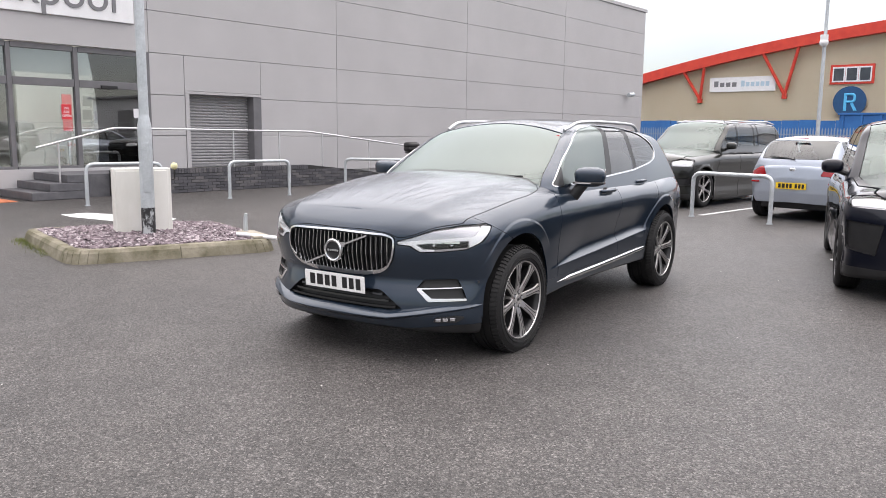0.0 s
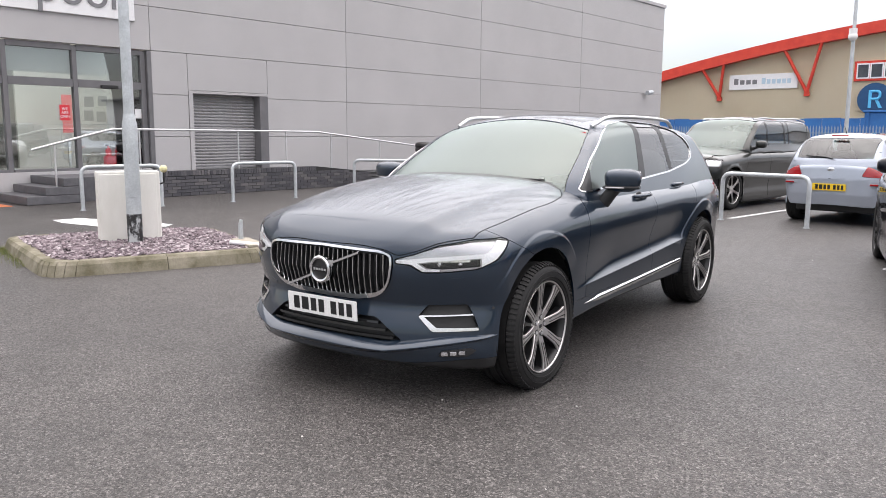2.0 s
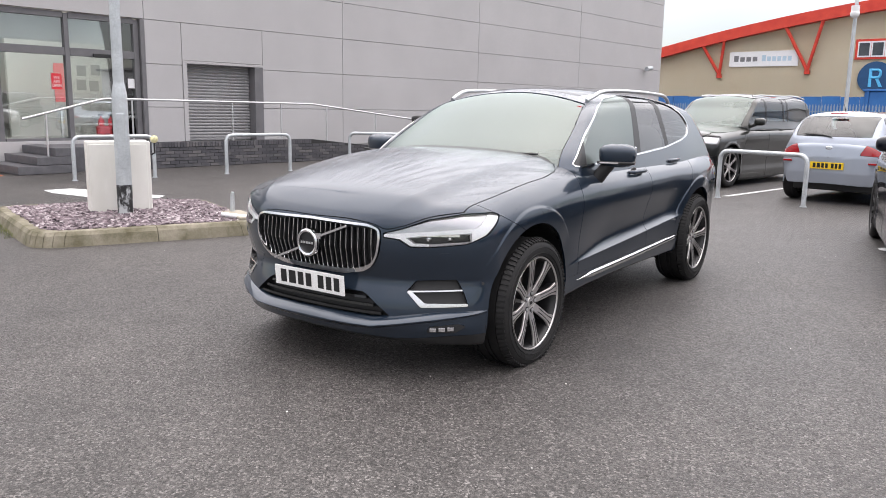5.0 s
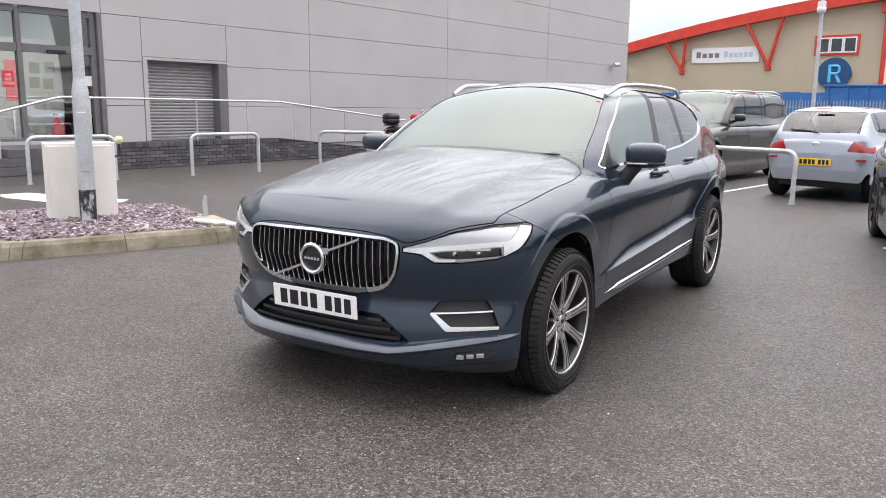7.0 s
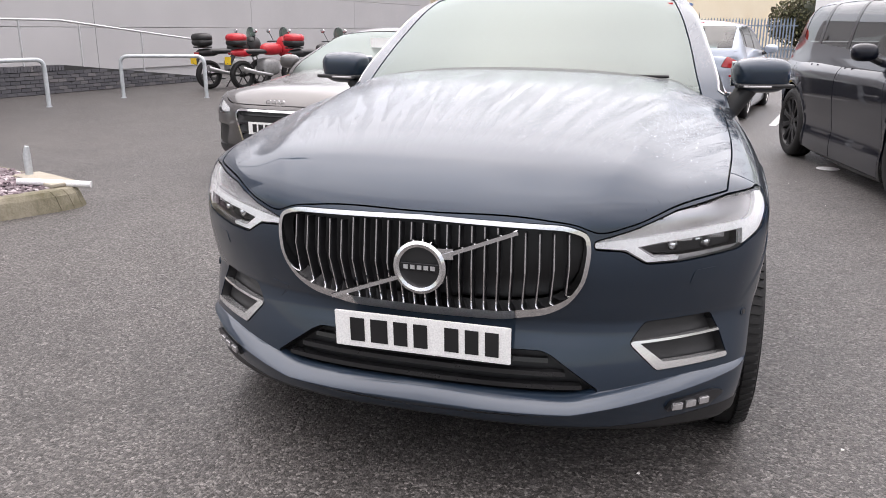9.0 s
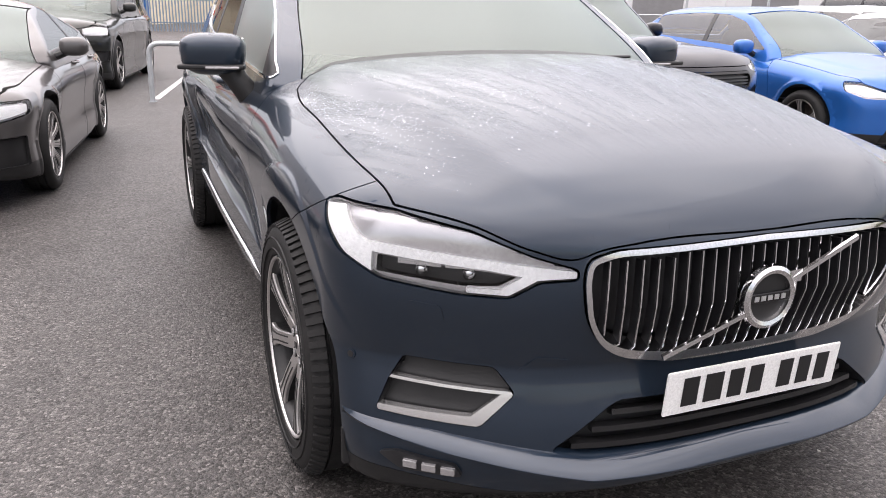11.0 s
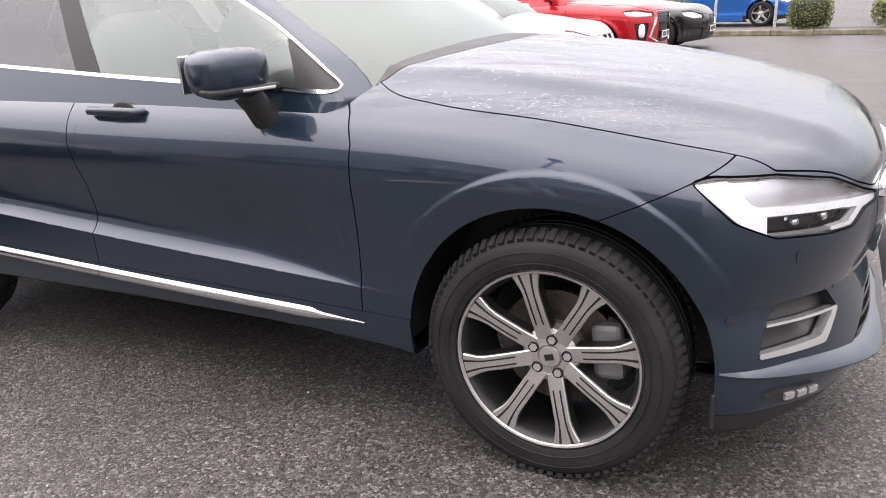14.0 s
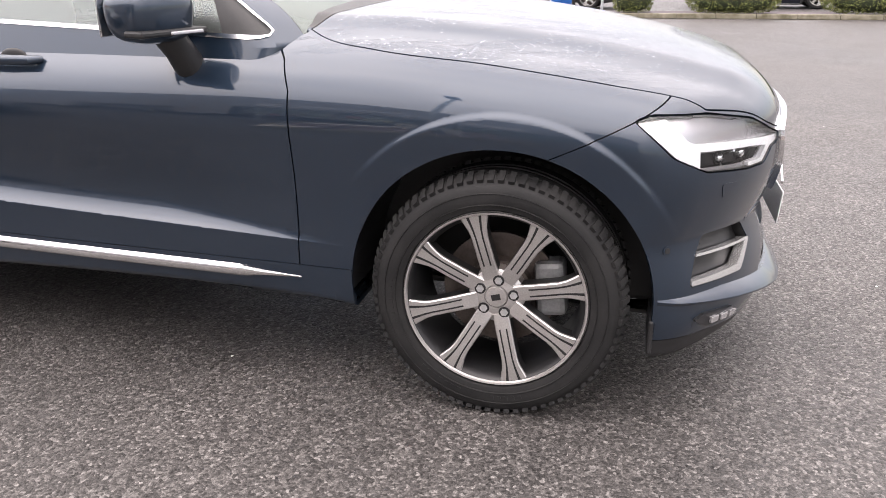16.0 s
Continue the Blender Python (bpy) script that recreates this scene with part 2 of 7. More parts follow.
# ---- building helpers ----
def thing(name, m, label="", category="", group="", kind=""):
    """An Empty at the foot of a thing; its parts hang under it."""
    ob = new(name)
    ob.empty_display_size = 0.2
    ob.matrix_world = m
    return tagged(ob, label, category, group, kind)


def part(name, bm, material, parent=None, label="", smooth=False):
    """Links a bmesh as one mesh object, in its parent's frame."""
    me = bpy.data.meshes.new(name)
    bm.to_mesh(me)
    bm.free()
    me.materials.append(material)
    if smooth:
        me.polygons.foreach_set("use_smooth", [True] * len(me.polygons))
        if smooth != "all":
            me.set_sharp_from_angle(angle=radians(35))
    ob = new(name, me)
    if parent:
        ob.parent = parent
    return tagged(ob, label)


def piece(name, mesh, m, parent):
    """One more object on a shared mesh."""
    ob = new(name, mesh)
    ob.parent = parent
    ob.matrix_local = m
    return ob


def box(bm, x0, x1, y0, y1, z0, z1, bevel=0.0):
    g = bmesh.ops.create_cube(bm, size=1.0, matrix=Matrix.Translation(((x0 + x1) / 2, (y0 + y1) / 2, (z0 + z1) / 2)) @ Matrix.Diagonal((x1 - x0, y1 - y0, z1 - z0, 1)))
    if bevel:
        edges = list({e for v in g["verts"] for e in v.link_edges})
        bmesh.ops.bevel(bm, geom=edges, offset=bevel, segments=2, affect="EDGES", profile=0.5)
    return bm


def boxed(*a, **k):
    return box(bmesh.new(), *a, **k)


def tube(bm, pts, r, seg=12, caps=True):
    """A round bar along a line of points; r: one radius, or one for each point."""
    pts = [Vector(p) for p in pts]
    rr = r if isinstance(r, (list, tuple)) else [r] * len(pts)
    rings, side = [], None
    for i, p in enumerate(pts):
        d = (pts[min(i + 1, len(pts) - 1)] - pts[max(i - 1, 0)]).normalized()
        if side is None:
            side = d.orthogonal().normalized()
        side = (side - d * side.dot(d)).normalized()
        up = d.cross(side)
        rings.append([bm.verts.new(p + float(rr[i]) * (math.cos(a) * side + math.sin(a) * up)) for a in np.linspace(0, 2 * math.pi, seg, endpoint=False)])
    for a, b in zip(rings, rings[1:]):
        for j in range(seg):
            bm.faces.new((a[j], a[(j + 1) % seg], b[(j + 1) % seg], b[j]))
    if caps:
        bm.faces.new(rings[0][::-1])
        bm.faces.new(rings[-1])
    return bm


def bend(pts, r, n=5):
    """A line of points with its corners rounded."""
    pts = [Vector(p) for p in pts]
    out = [pts[0]]
    for a, b, c in zip(pts, pts[1:], pts[2:]):
        p, q = b + (a - b).normalized() * r, b + (c - b).normalized() * r
        out += [(1 - t) ** 2 * p + 2 * t * (1 - t) * b + t * t * q for t in map(float, np.linspace(0, 1, n))]
    return out + [pts[-1]]


def slab(bm, outline, z0, z1):
    """A flat outline (x, y) raised from z0 to z1."""
    low = [bm.verts.new((x, y, z0)) for x, y in outline]
    high = [bm.verts.new((x, y, z1)) for x, y in outline]
    n = len(outline)
    bm.faces.new(low[::-1])
    bm.faces.new(high)
    for i in range(n):
        bm.faces.new((low[i], low[(i + 1) % n], high[(i + 1) % n], high[i]))
    bmesh.ops.recalc_face_normals(bm, faces=bm.faces)
    return bm


def lathe(bm, profile, seg=48, axis="x"):
    """Turns a profile of (along, radius) about the axis."""
    rings = []
    for along, r in profile:
        ring = []
        for a in np.linspace(0, 2 * math.pi, seg, endpoint=False):
            c, s = r * math.cos(a), r * math.sin(a)
            ring.append(bm.verts.new({"x": (along, c, s), "y": (c, along, s), "z": (c, s, along)}[axis]))
        rings.append(ring)
    for a, b in zip(rings, rings[1:]):
        for j in range(seg):
            bm.faces.new((a[j], a[(j + 1) % seg], b[(j + 1) % seg], b[j]))
    bmesh.ops.recalc_face_normals(bm, faces=bm.faces)
    return bm


def text_mesh(words, size, depth, material, m, parent, name="lettering"):
    """Letters in the built-in font as a mesh, upright in the parent's x-z plane facing -y before m."""
    c = bpy.data.curves.new(name, "FONT")
    c.body, c.size, c.extrude, c.align_x, c.align_y = words, size, depth, "CENTER", "CENTER"
    tmp = bpy.data.objects.new(name, c)
    scene.collection.objects.link(tmp)
    me = bpy.data.meshes.new_from_object(tmp.evaluated_get(bpy.context.evaluated_depsgraph_get()))
    bpy.data.objects.remove(tmp)
    bpy.data.curves.remove(c)
    me.materials.append(material)
    ob = new(name, me)
    ob.parent = parent
    ob.matrix_local = m
    return ob

# ---- ground ----
bm = bmesh.new()
box(bm, -260, 260, -200, 320, -0.4, 0.0)
tagged(part("ground", bm, ASPHALT), "dark damp asphalt of a car park, speckled", "ground", kind="structure")

# ---- the showroom building: its own frame has x outward to the lot, y along the wall ----
SHOP = pose(-13.49, 9.67, 0, 0, 0, -6.25)
shop = thing("wall_showroom", SHOP, "grey metal-clad showroom wall with shutter and glazed entrance", "wall", kind="structure")
ROWS = [0.30, 1.33, 2.345, 3.36, 4.375, 5.39, 6.41, 7.45]
COLS = [-2.12, 4.03, 10.35, 16.98, 24.35]


def panel(y0, y1, z0, z1, name="panel", mat=CLADDING, x0=-0.05, x1=0.0):
    part(name, boxed(x0, x1, y0 + 0.006, y1 - 0.006, z0 + 0.006, z1 - 0.006, bevel=0.006), mat, shop)


for c0, c1 in zip(COLS, COLS[1:]):
    for r0, r1 in zip(ROWS, ROWS[1:]):
        if c0 < 0 and r0 < 2.4:
            panel(c0, -1.17, r0, r1)
            panel(1.2, c1, r0, r1)
            if r1 > 2.47:
                panel(-1.17, 1.2, 2.47, r1)
        else:
            panel(c0, c1, r0, r1)
for r0, r1 in ((3.36, 4.375), (4.375, 5.39), (5.39, 6.41), (6.41, 7.45)):
    panel(-12.0, COLS[0], r0, r1)
part("plinth", boxed(-0.06, 0.0, -12.0, -2.2, 0.0, 0.57, bevel=0.006), CLADDING, shop)
bm = bmesh.new()
box(bm, -0.35, -0.055, COLS[0], -1.1, 0.0, 7.40)
box(bm, -0.35, -0.055, 1.12, 24.3, 0.0, 7.40)
box(bm, -0.35, -0.055, -1.1, 1.12, 2.44, 7.40)
box(bm, -0.35, -0.065, -12.0, COLS[0], 3.38, 7.40)
box(bm, -18.0, -0.36, 24.0, 24.3, 0.0, 7.40)
box(bm, -18.0, -17.7, -12.0, 24.0, 0.0, 7.40)
box(bm, -17.7, -0.36, -12.3, -12.0, 0.0, 7.40)
part("backing_wall", bm, CLADDING, shop)
part("parapet", boxed(-0.45, 0.05, -12.1, 24.42, 7.45, 7.60, bevel=0.01), CLADDING, shop)
part("roof", boxed(-18.0, -0.46, -12.2, 24.2, 7.30, 7.42), ROOF_GREY, shop)
bm = bmesh.new()
box(bm, -9.0, -0.36, -11.9, 3.0, 0.40, 0.56)
box(bm, -9.2, -9.0, -11.9, 3.0, 0.56, 3.5)
box(bm, -9.0, -0.36, 2.85, 3.0, 0.56, 3.5)
box(bm, -9.0, -0.36, -11.9, 3.0, 3.5, 3.6)
SHOWROOM = worn("showroom_plaster", (0.68, 0.65, 0.61), (0.76, 0.73, 0.69), 2, 60, (0.6, 0.8))
part("showroom_shell", bm, SHOWROOM, shop)

# roller shutter with its frame
shutter = thing("roller_shutter", SHOP @ pose(0, 0, 0), "closed grey steel roller shutter in a plain frame", "shutter", kind="structure")
slat_bm = bmesh.new()
for i in range(9):
    a = i / 8 * math.pi
    slat_bm.verts.new((0.012 * math.sin(a), -1.04, i * 0.0086))
    slat_bm.verts.new((0.012 * math.sin(a), 0.92, i * 0.0086))
slat_bm.verts.ensure_lookup_table()
for i in range(8):
    v = slat_bm.verts
    slat_bm.faces.new((v[2 * i], v[2 * i + 1], v[2 * i + 3], v[2 * i + 2]))
slat_me = bpy.data.meshes.new("slat")
slat_bm.to_mesh(slat_me)
slat_me.materials.append(SHUTTER)
for i in range(24):
    piece("slat", slat_me, pose(-0.26, 0, 0.56 + i * 0.0785), shutter)
bm = bmesh.new()
box(bm, -0.34, 0.02, -1.165, -1.05, 0.5, 2.40, bevel=0.006)
box(bm, -0.34, 0.02, -1.165, 1.2, 2.40, 2.465, bevel=0.006)
part("shutter_frame", bm, CLADDING, shutter)
part("shutter_reveal", boxed(-0.34, 0.02, 0.93, 1.195, 0.5, 2.395, bevel=0.006), FRAME_GREY, shutter)
part("bottom_bar", boxed(-0.29, -0.22, -1.04, 0.92, 0.5, 0.56, bevel=0.008), SHUTTER, shutter)

# glazed entrance
entrance = thing("window_1", SHOP, "dark grey aluminium shopfront glazing with automatic door", "shopfront", kind="structure")
MULL = [-12.0, -8.6, -5.36, -3.9, -2.3]
for i, y in enumerate(MULL):
    w = 0.10 if i < 4 else 0.12
    part("mullion", boxed(-0.2, -0.06, y - w / 2, y + w / 2, 0.57, 3.33, bevel=0.004), FRAME_GREY, entrance)
for a, b in zip(MULL, MULL[1:]):
    part("head", boxed(-0.2, -0.06, a + 0.06, b - 0.06, 3.23, 3.35, bevel=0.004), FRAME_GREY, entrance)
    part("transom", boxed(-0.19, -0.065, a + 0.06, b - 0.06, 2.43, 2.60, bevel=0.004), FRAME_GREY, entrance)
    part("sill", boxed(-0.2, -0.03, a + 0.06, b - 0.06, 0.57, 0.63, bevel=0.004), FRAME_GREY, entrance)
    for z0, z1 in ((0.63, 2.43), (2.60, 3.23)):
        pane = part("pane", boxed(-0.135, -0.123, a + 0.05, b - 0.05, z0, z1), GLASS, entrance)
        pane.visible_shadow = False
part("soffit_blind", boxed(-0.30, -0.24, -11.9, -2.4, 2.72, 3.30), WHITE, entrance)
part("door_sensor", boxed(-0.06, 0.0, -3.35, -2.95, 2.42, 2.50, bevel=0.01), BLACK, entrance)
ENTRY_FRAME = part("frame_reveal", boxed(-0.2, 0.02, -2.23, -2.125, 0.57, 3.35, bevel=0.006), FRAME_GREY, entrance)
open_sign = thing("door_sign", SHOP @ pose(-0.10, -4.16, 1.86), "small red door sign with white words", "sign")
SIGN_RED = worn("sign_red", (0.62, 0.02, 0.035), (0.68, 0.03, 0.045), 6, 100, (0.4, 0.5), bump=0.02)
part("board", boxed(-0.006, 0.0, -0.11, 0.11, -0.17, 0.17, bevel=0.002), SIGN_RED, open_sign)
for i, w in enumerate(("WE", "ARE", "OPEN")):
    text_mesh(w, 0.085, 0.001, WHITE, pose(0.004, 0, 0.08 - 0.085 * i, 90, 0, 90), open_sign)
pillar = part("column_inside", boxed(-0.75, -0.40, -6.15, -5.62, 0.565, 3.45, bevel=0.01), WHITE)
pillar.matrix_world = SHOP
tagged(pillar, "square white column inside the showroom glass", "column", kind="structure")
inner = part("wall_inside", boxed(-2.6, -2.5, -4.3, 2.8, 0.565, 3.45), SHOWROOM)
inner.matrix_world = SHOP
tagged(inner, "pale plaster partition inside the showroom", "wall", kind="structure")
board = thing("notice_board", SHOP @ pose(-2.48, -2.35, 2.05), "pale grey notice board on the inner wall", "board")
part("board", boxed(-0.015, 0.015, -0.42, 0.42, -0.42, 0.42, bevel=0.004), WHITE_BOX, board)
for y, z in ((-0.2, 0.15), (0.16, 0.18), (-0.22, -0.2), (0.1, -0.22)):
    part("leaflet", boxed(0.0155, 0.018, y - 0.12, y + 0.12, z - 0.13, z + 0.13), SHUTTER, board)
banner = thing("banner_stand", SHOP @ pose(-1.5, -3.52, 0.565), "tall red display banner with white flourish", "banner")
part("sheet", boxed(-0.01, 0.01, -0.12, 0.12, 0.85, 1.75, bevel=0.003), SIGN_RED, banner)
part("foot", boxed(-0.03, 0.03, -0.03, 0.03, 0.0, 0.7, bevel=0.01), STAINLESS, banner)
part("flourish", slab(bmesh.new(), [(0.0, 0.0), (0.2, 0.12), (0.3, 0.36), (0.12, 0.28), (0.16, 0.5), (0.0, 0.3), (-0.1, 0.44), (-0.1, 0.1)], 0.0, 0.004), WHITE, banner).matrix_local = pose(0.012, -0.06, 1.35, 90, 0, 90) @ Matrix.Scale(0.4, 4)
stand = thing("fire_extinguisher", SHOP @ pose(-0.75, -2.8, 0.565), "red fire extinguishers on a moulded red stand", "extinguisher")
part("stand", boxed(-0.1, 0.1, -0.22, 0.24, 0.0, 0.30, bevel=0.04), SIGN_RED, stand)
for y in (-0.12, 0.12):
    part("cylinder", lathe(bmesh.new(), [(0.04, 0.0001), (0.04, 0.07), (0.42, 0.07), (0.47, 0.05), (0.50, 0.02), (0.53, 0.02), (0.53, 0.0001)], 20, "z"), SIGN_RED, stand, smooth=True).location = (0, y, 0)
    part("valve", boxed(-0.03, 0.03, y - 0.06, y + 0.05, 0.53, 0.58, bevel=0.01), BLACK, stand)
slip = part("door_notice", boxed(-0.121, -0.119, -2.52, -2.36, 1.76, 1.98), WHITE)
slip.matrix_world = SHOP
tagged(slip, "small white paper notice on the door glass", "notice")
name_sign = thing("wall_sign", SHOP @ pose(0.03, -5.6, 4.55), "white wall sign with grey town name", "sign")
part("board", boxed(-0.03, 0.03, -3.5, 3.1, -0.56, 0.56, bevel=0.01), WHITE, name_sign)
SIGN_GREY = worn("sign_grey", (0.17, 0.17, 0.18), (0.20, 0.20, 0.21), 6, 100, (0.4, 0.5), bump=0.02)
text_mesh("Blackpool", 1.0, 0.012, SIGN_GREY, pose(0.04, 0.75, -0.05, 90, 0, 90), name_sign)

# brick ramp wall, ramp, steps, handrail
ramp_wall = thing("wall_ramp", SHOP, "low dark blue-grey brick wall beside an access ramp", "wall", kind="structure")


def ramp_top(y):
    return 0.58 if y < 1.5 else max(0.58 - (y - 1.5) * 0.105, 0.02)


bm = bmesh.new()
slab(bm, [(1.46, -4.0), (1.62, -4.0), (1.62, 1.5), (1.46, 1.5)], 0.0, 0.572)
v = [bm.verts.new(p) for p in ((1.46, 1.5, 0), (1.62, 1.5, 0), (1.46, 1.5, 0.572), (1.62, 1.5, 0.572), (1.46, 6.8, 0), (1.62, 6.8, 0), (1.46, 6.8, 0.02), (1.62, 6.8, 0.02))]
for f in ((0, 1, 5, 4), (2, 3, 7, 6), (1, 3, 7, 5), (0, 2, 6, 4), (4, 5, 7, 6)):
    bm.faces.new([v[i] for i in f])
bmesh.ops.recalc_face_normals(bm, faces=bm.faces)
part("mortar_core", bm, MORTAR, ramp_wall)
landing = thing("ramp_landing", SHOP, "asphalt ramp and landing to the entrance", "ramp", kind="structure")
bm = bmesh.new()
slab(bm, [(0.02, -4.9), (1.45, -4.9), (1.45, 1.5), (0.02, 1.5)], 0.0, 0.50)
part("deck", bm, BRICK, landing)
bm = bmesh.new()
v = [bm.verts.new(p) for p in ((0.02, 1.5, 0.50), (1.45, 1.5, 0.50), (0.02, 6.8, 0.006), (1.45, 6.8, 0.006))]
bm.faces.new((v[0], v[1], v[3], v[2]))
part("slope", bm, ASPHALT, landing)
steps = thing("entrance_steps", SHOP, "three dark brick steps up to the entrance", "steps", kind="structure")
for i in range(3):
    part("tread", boxed(0.02, 1.7, -5.75 + 0.36 * i, -4.62, 0.17 * i + 0.004, 0.17 * (i + 1), bevel=0.012), BRICK, steps)
rail = thing("handrail", SHOP, "stainless steel handrail along the ramp", "handrail")
path = bend([(1.54, -5.55, 1.08), (1.54, -3.9, 1.50), (1.54, 1.6, 1.47), (1.54, 6.4, 0.98)], 0.15)
part("top_rail", tube(bmesh.new(), path, 0.024), STAINLESS, rail, smooth=True)
for y, z0, z1 in ((-5.1, 0.17, 1.17), (-3.3, 0.5, 1.49), (-0.8, 0.57, 1.48), (0.62, 0.57, 1.47), (2.1, 0.5, 1.42), (3.9, 0.32, 1.23), (5.9, 0.1, 1.03)):
    part("post", tube(bmesh.new(), [(1.54, y, z0), (1.54, y, z1)], 0.019), STAINLESS, rail, smooth=True)
mat_red = part("door_mat", boxed(0.0, 1.4, -1.0, 0.9, 0.0, 0.012, bevel=0.004), worn("orange_paving", (0.46, 0.14, 0.06), (0.55, 0.19, 0.09), 5, 60, (0.7, 0.9)))
mat_red.matrix_world = SHOP @ pose(0.25, -6.9, 0.0)
tagged(mat_red, "orange-red tactile paving by the entrance steps", "paving", kind="structure")

# security camera on the wall
cctv = thing("security_camera", SHOP @ pose(0, 22.7, 3.34), "small grey wall security camera", "camera")
part("bracket", boxed(0.0, 0.25, -0.04, 0.04, -0.03, 0.03, bevel=0.01), GALV, cctv)
part("housing", tube(bmesh.new(), [(0.25, -0.25, 0.03), (0.25, 0.2, 0.08)], 0.10), GALV, cctv, smooth=True)

# ---- steel hoops ----


def hoop(a, b, h=0.80, r=0.036):
    a, b = Vector((*a, 0)), Vector((*b, 0))
    t = thing("hoop_barrier", Matrix.Translation(a), "galvanised steel hoop barrier set in asphalt", "barrier", "hoop barriers")
    d = b - a
    pts = bend([(0, 0, -0.01), (0, 0, h), (d.x, d.y, h), (d.x, d.y, -0.01)], 0.16, 7)
    part("hoop", tube(bmesh.new(), pts, r, 14), GALV, t, smooth=True)
    for p in ((0, 0), (d.x, d.y)):
        part("collar", tube(bmesh.new(), [(p[0], p[1], 0.0), (p[0], p[1], 0.012)], r + 0.02, 14), GALV, t)
    return t


hoop((-10.75, 3.95), (-10.35, 5.35))
hoop((-10.05, 6.85), (-9.75, 8.35))
hoop((-9.75, 10.3), (-8.25, 10.85))
hoop((-0.84, 9.72), (0.60, 9.30))

# ---- kerbed island with lamp post, feeder box and slate chips ----
island = thing("kerbed_island", pose(0, 0, 0), "weathered concrete kerb round a bed of slate chips", "island", kind="structure")
ring = bend([(-5.6, 0.33, 0), (-4.62, 0.03, 0), (-3.66, 2.12, 0), (-5.9, 3.0, 0), (-7.05, 0.78, 0), (-5.6, 0.33, 0)], 0.28, 6)
centre = Vector((-5.3, 1.55, 0))


def kerb_stone(a, b):
    bm = bmesh.new()
    rows = []
    for p in (a, b):
        inn = (centre - p).normalized()
        rows.append([bm.verts.new(p + inn * d + Vector((0, 0, z))) for d, z in ((-0.055, 0.0), (-0.015, 0.11), (0.02, 0.146), (0.06, 0.152), (0.145, 0.150), (0.15, 0.0))])
    n = len(rows[0])
    for j in range(n - 1):
        bm.faces.new((rows[0][j], rows[0][j + 1], rows[1][j + 1], rows[1][j]))
    bm.faces.new(rows[0])
    bm.faces.new(rows[1][::-1])
    bmesh.ops.recalc_face_normals(bm, faces=bm.faces)
    return bm


for a, b in zip(ring, ring[1:]):
    count = max(1, round((b - a).length / 0.9))
    for i in range(count):
        d = b - a
        part("kerb_stone", kerb_stone(a + d * (i / count) + d.normalized() * 0.003, a + d * ((i + 1) / count) - d.normalized() * 0.003), KERB, island)
bm = bmesh.new()
inner = [p + (centre - p).normalized() * 0.13 for p in ring[:-1]]
mid = bm.verts.new((-5.3, 1.55, 0.20))
edge = [bm.verts.new((p.x, p.y, 0.12)) for p in inner]
for i in range(len(edge)):
    bm.faces.new((mid, edge[i], edge[(i + 1) % len(edge)]))
SOIL = worn("slate_bed", (0.06, 0.05, 0.055), (0.12, 0.10, 0.105), 10, 90, (0.8, 0.9), bump=0.5)
part("bed", bm, SOIL, island)


def slate_material():
    m, n, l, p = shader("slate_chips", (0.2, 0.16, 0.18), 0.6)
    g = n.new("ShaderNodeNewGeometry")
    l.new(ramp(n, l, g.outputs["Random Per Island"], (0.0, (0.07, 0.052, 0.062)), (0.4, (0.15, 0.112, 0.127)), (0.7, (0.23, 0.182, 0.20)), (1.0, (0.40, 0.355, 0.365))), p.inputs["Base Color"])
    return m


rng = np.random.default_rng(4)
verts, faces = [], []
poly = np.array([(p.x, p.y) for p in inner])
made = 0
while made < 5200:
    x, y = rng.uniform(-7.1, -3.6), rng.uniform(0.0, 3.05)
    a, b = poly, np.roll(poly, -1, 0)
    inside = (((a[:, 1] > y) != (b[:, 1] > y)) & (x < (b[:, 0] - a[:, 0]) * (y - a[:, 1]) / (b[:, 1] - a[:, 1] + 1e-12) + a[:, 0])).sum() % 2
    if not inside:
        continue
    made += 1
    far = min(1.0, math.hypot(x + 5.3, y - 1.55) / 1.5)
    z = 0.20 - 0.07 * far + rng.uniform(0.0, 0.02)
    m = pose(x, y, z, rng.uniform(-28, 28), rng.uniform(-28, 28), rng.uniform(0, 360))
    sx, sy, sz = rng.uniform(0.018, 0.042), rng.uniform(0.012, 0.028), rng.uniform(0.004, 0.009)
    base = len(verts)
    for cx, cy, cz in ((-1, -0.6, -1), (0.7, -1, -1), (1, 0.8, -1), (-0.7, 1, -1), (-0.9, -0.5, 1), (0.6, -0.8, 1), (0.9, 0.7, 1), (-0.6, 0.8, 1)):
        verts.append(tuple(m @ Vector((cx * sx, cy * sy, cz * sz))))
    faces += [tuple(base + i for i in f) for f in ((4, 5, 6, 7), (0, 1, 5, 4), (1, 2, 6, 5), (2, 3, 7, 6), (3, 0, 4, 7))]
me = bpy.data.meshes.new("slate_chips")
me.from_pydata(verts, [], faces)
me.materials.append(slate_material())
tagged(new("slate_chips", me), "purple-grey slate chips filling the kerbed island", "slate chips", kind="stuff")


def scraped_material():
    m, n, l, p = shader("scraped_black_paint", (0.02, 0.02, 0.02), 0.5)
    f = noise_tex(n, l, 9, 6, 0.7, stretch=(1, 1, 0.5))
    l.new(ramp(n, l, f, (0.48, (0.015, 0.015, 0.016)), (0.56, (0.45, 0.47, 0.48))), p.inputs["Base Color"])
    return m


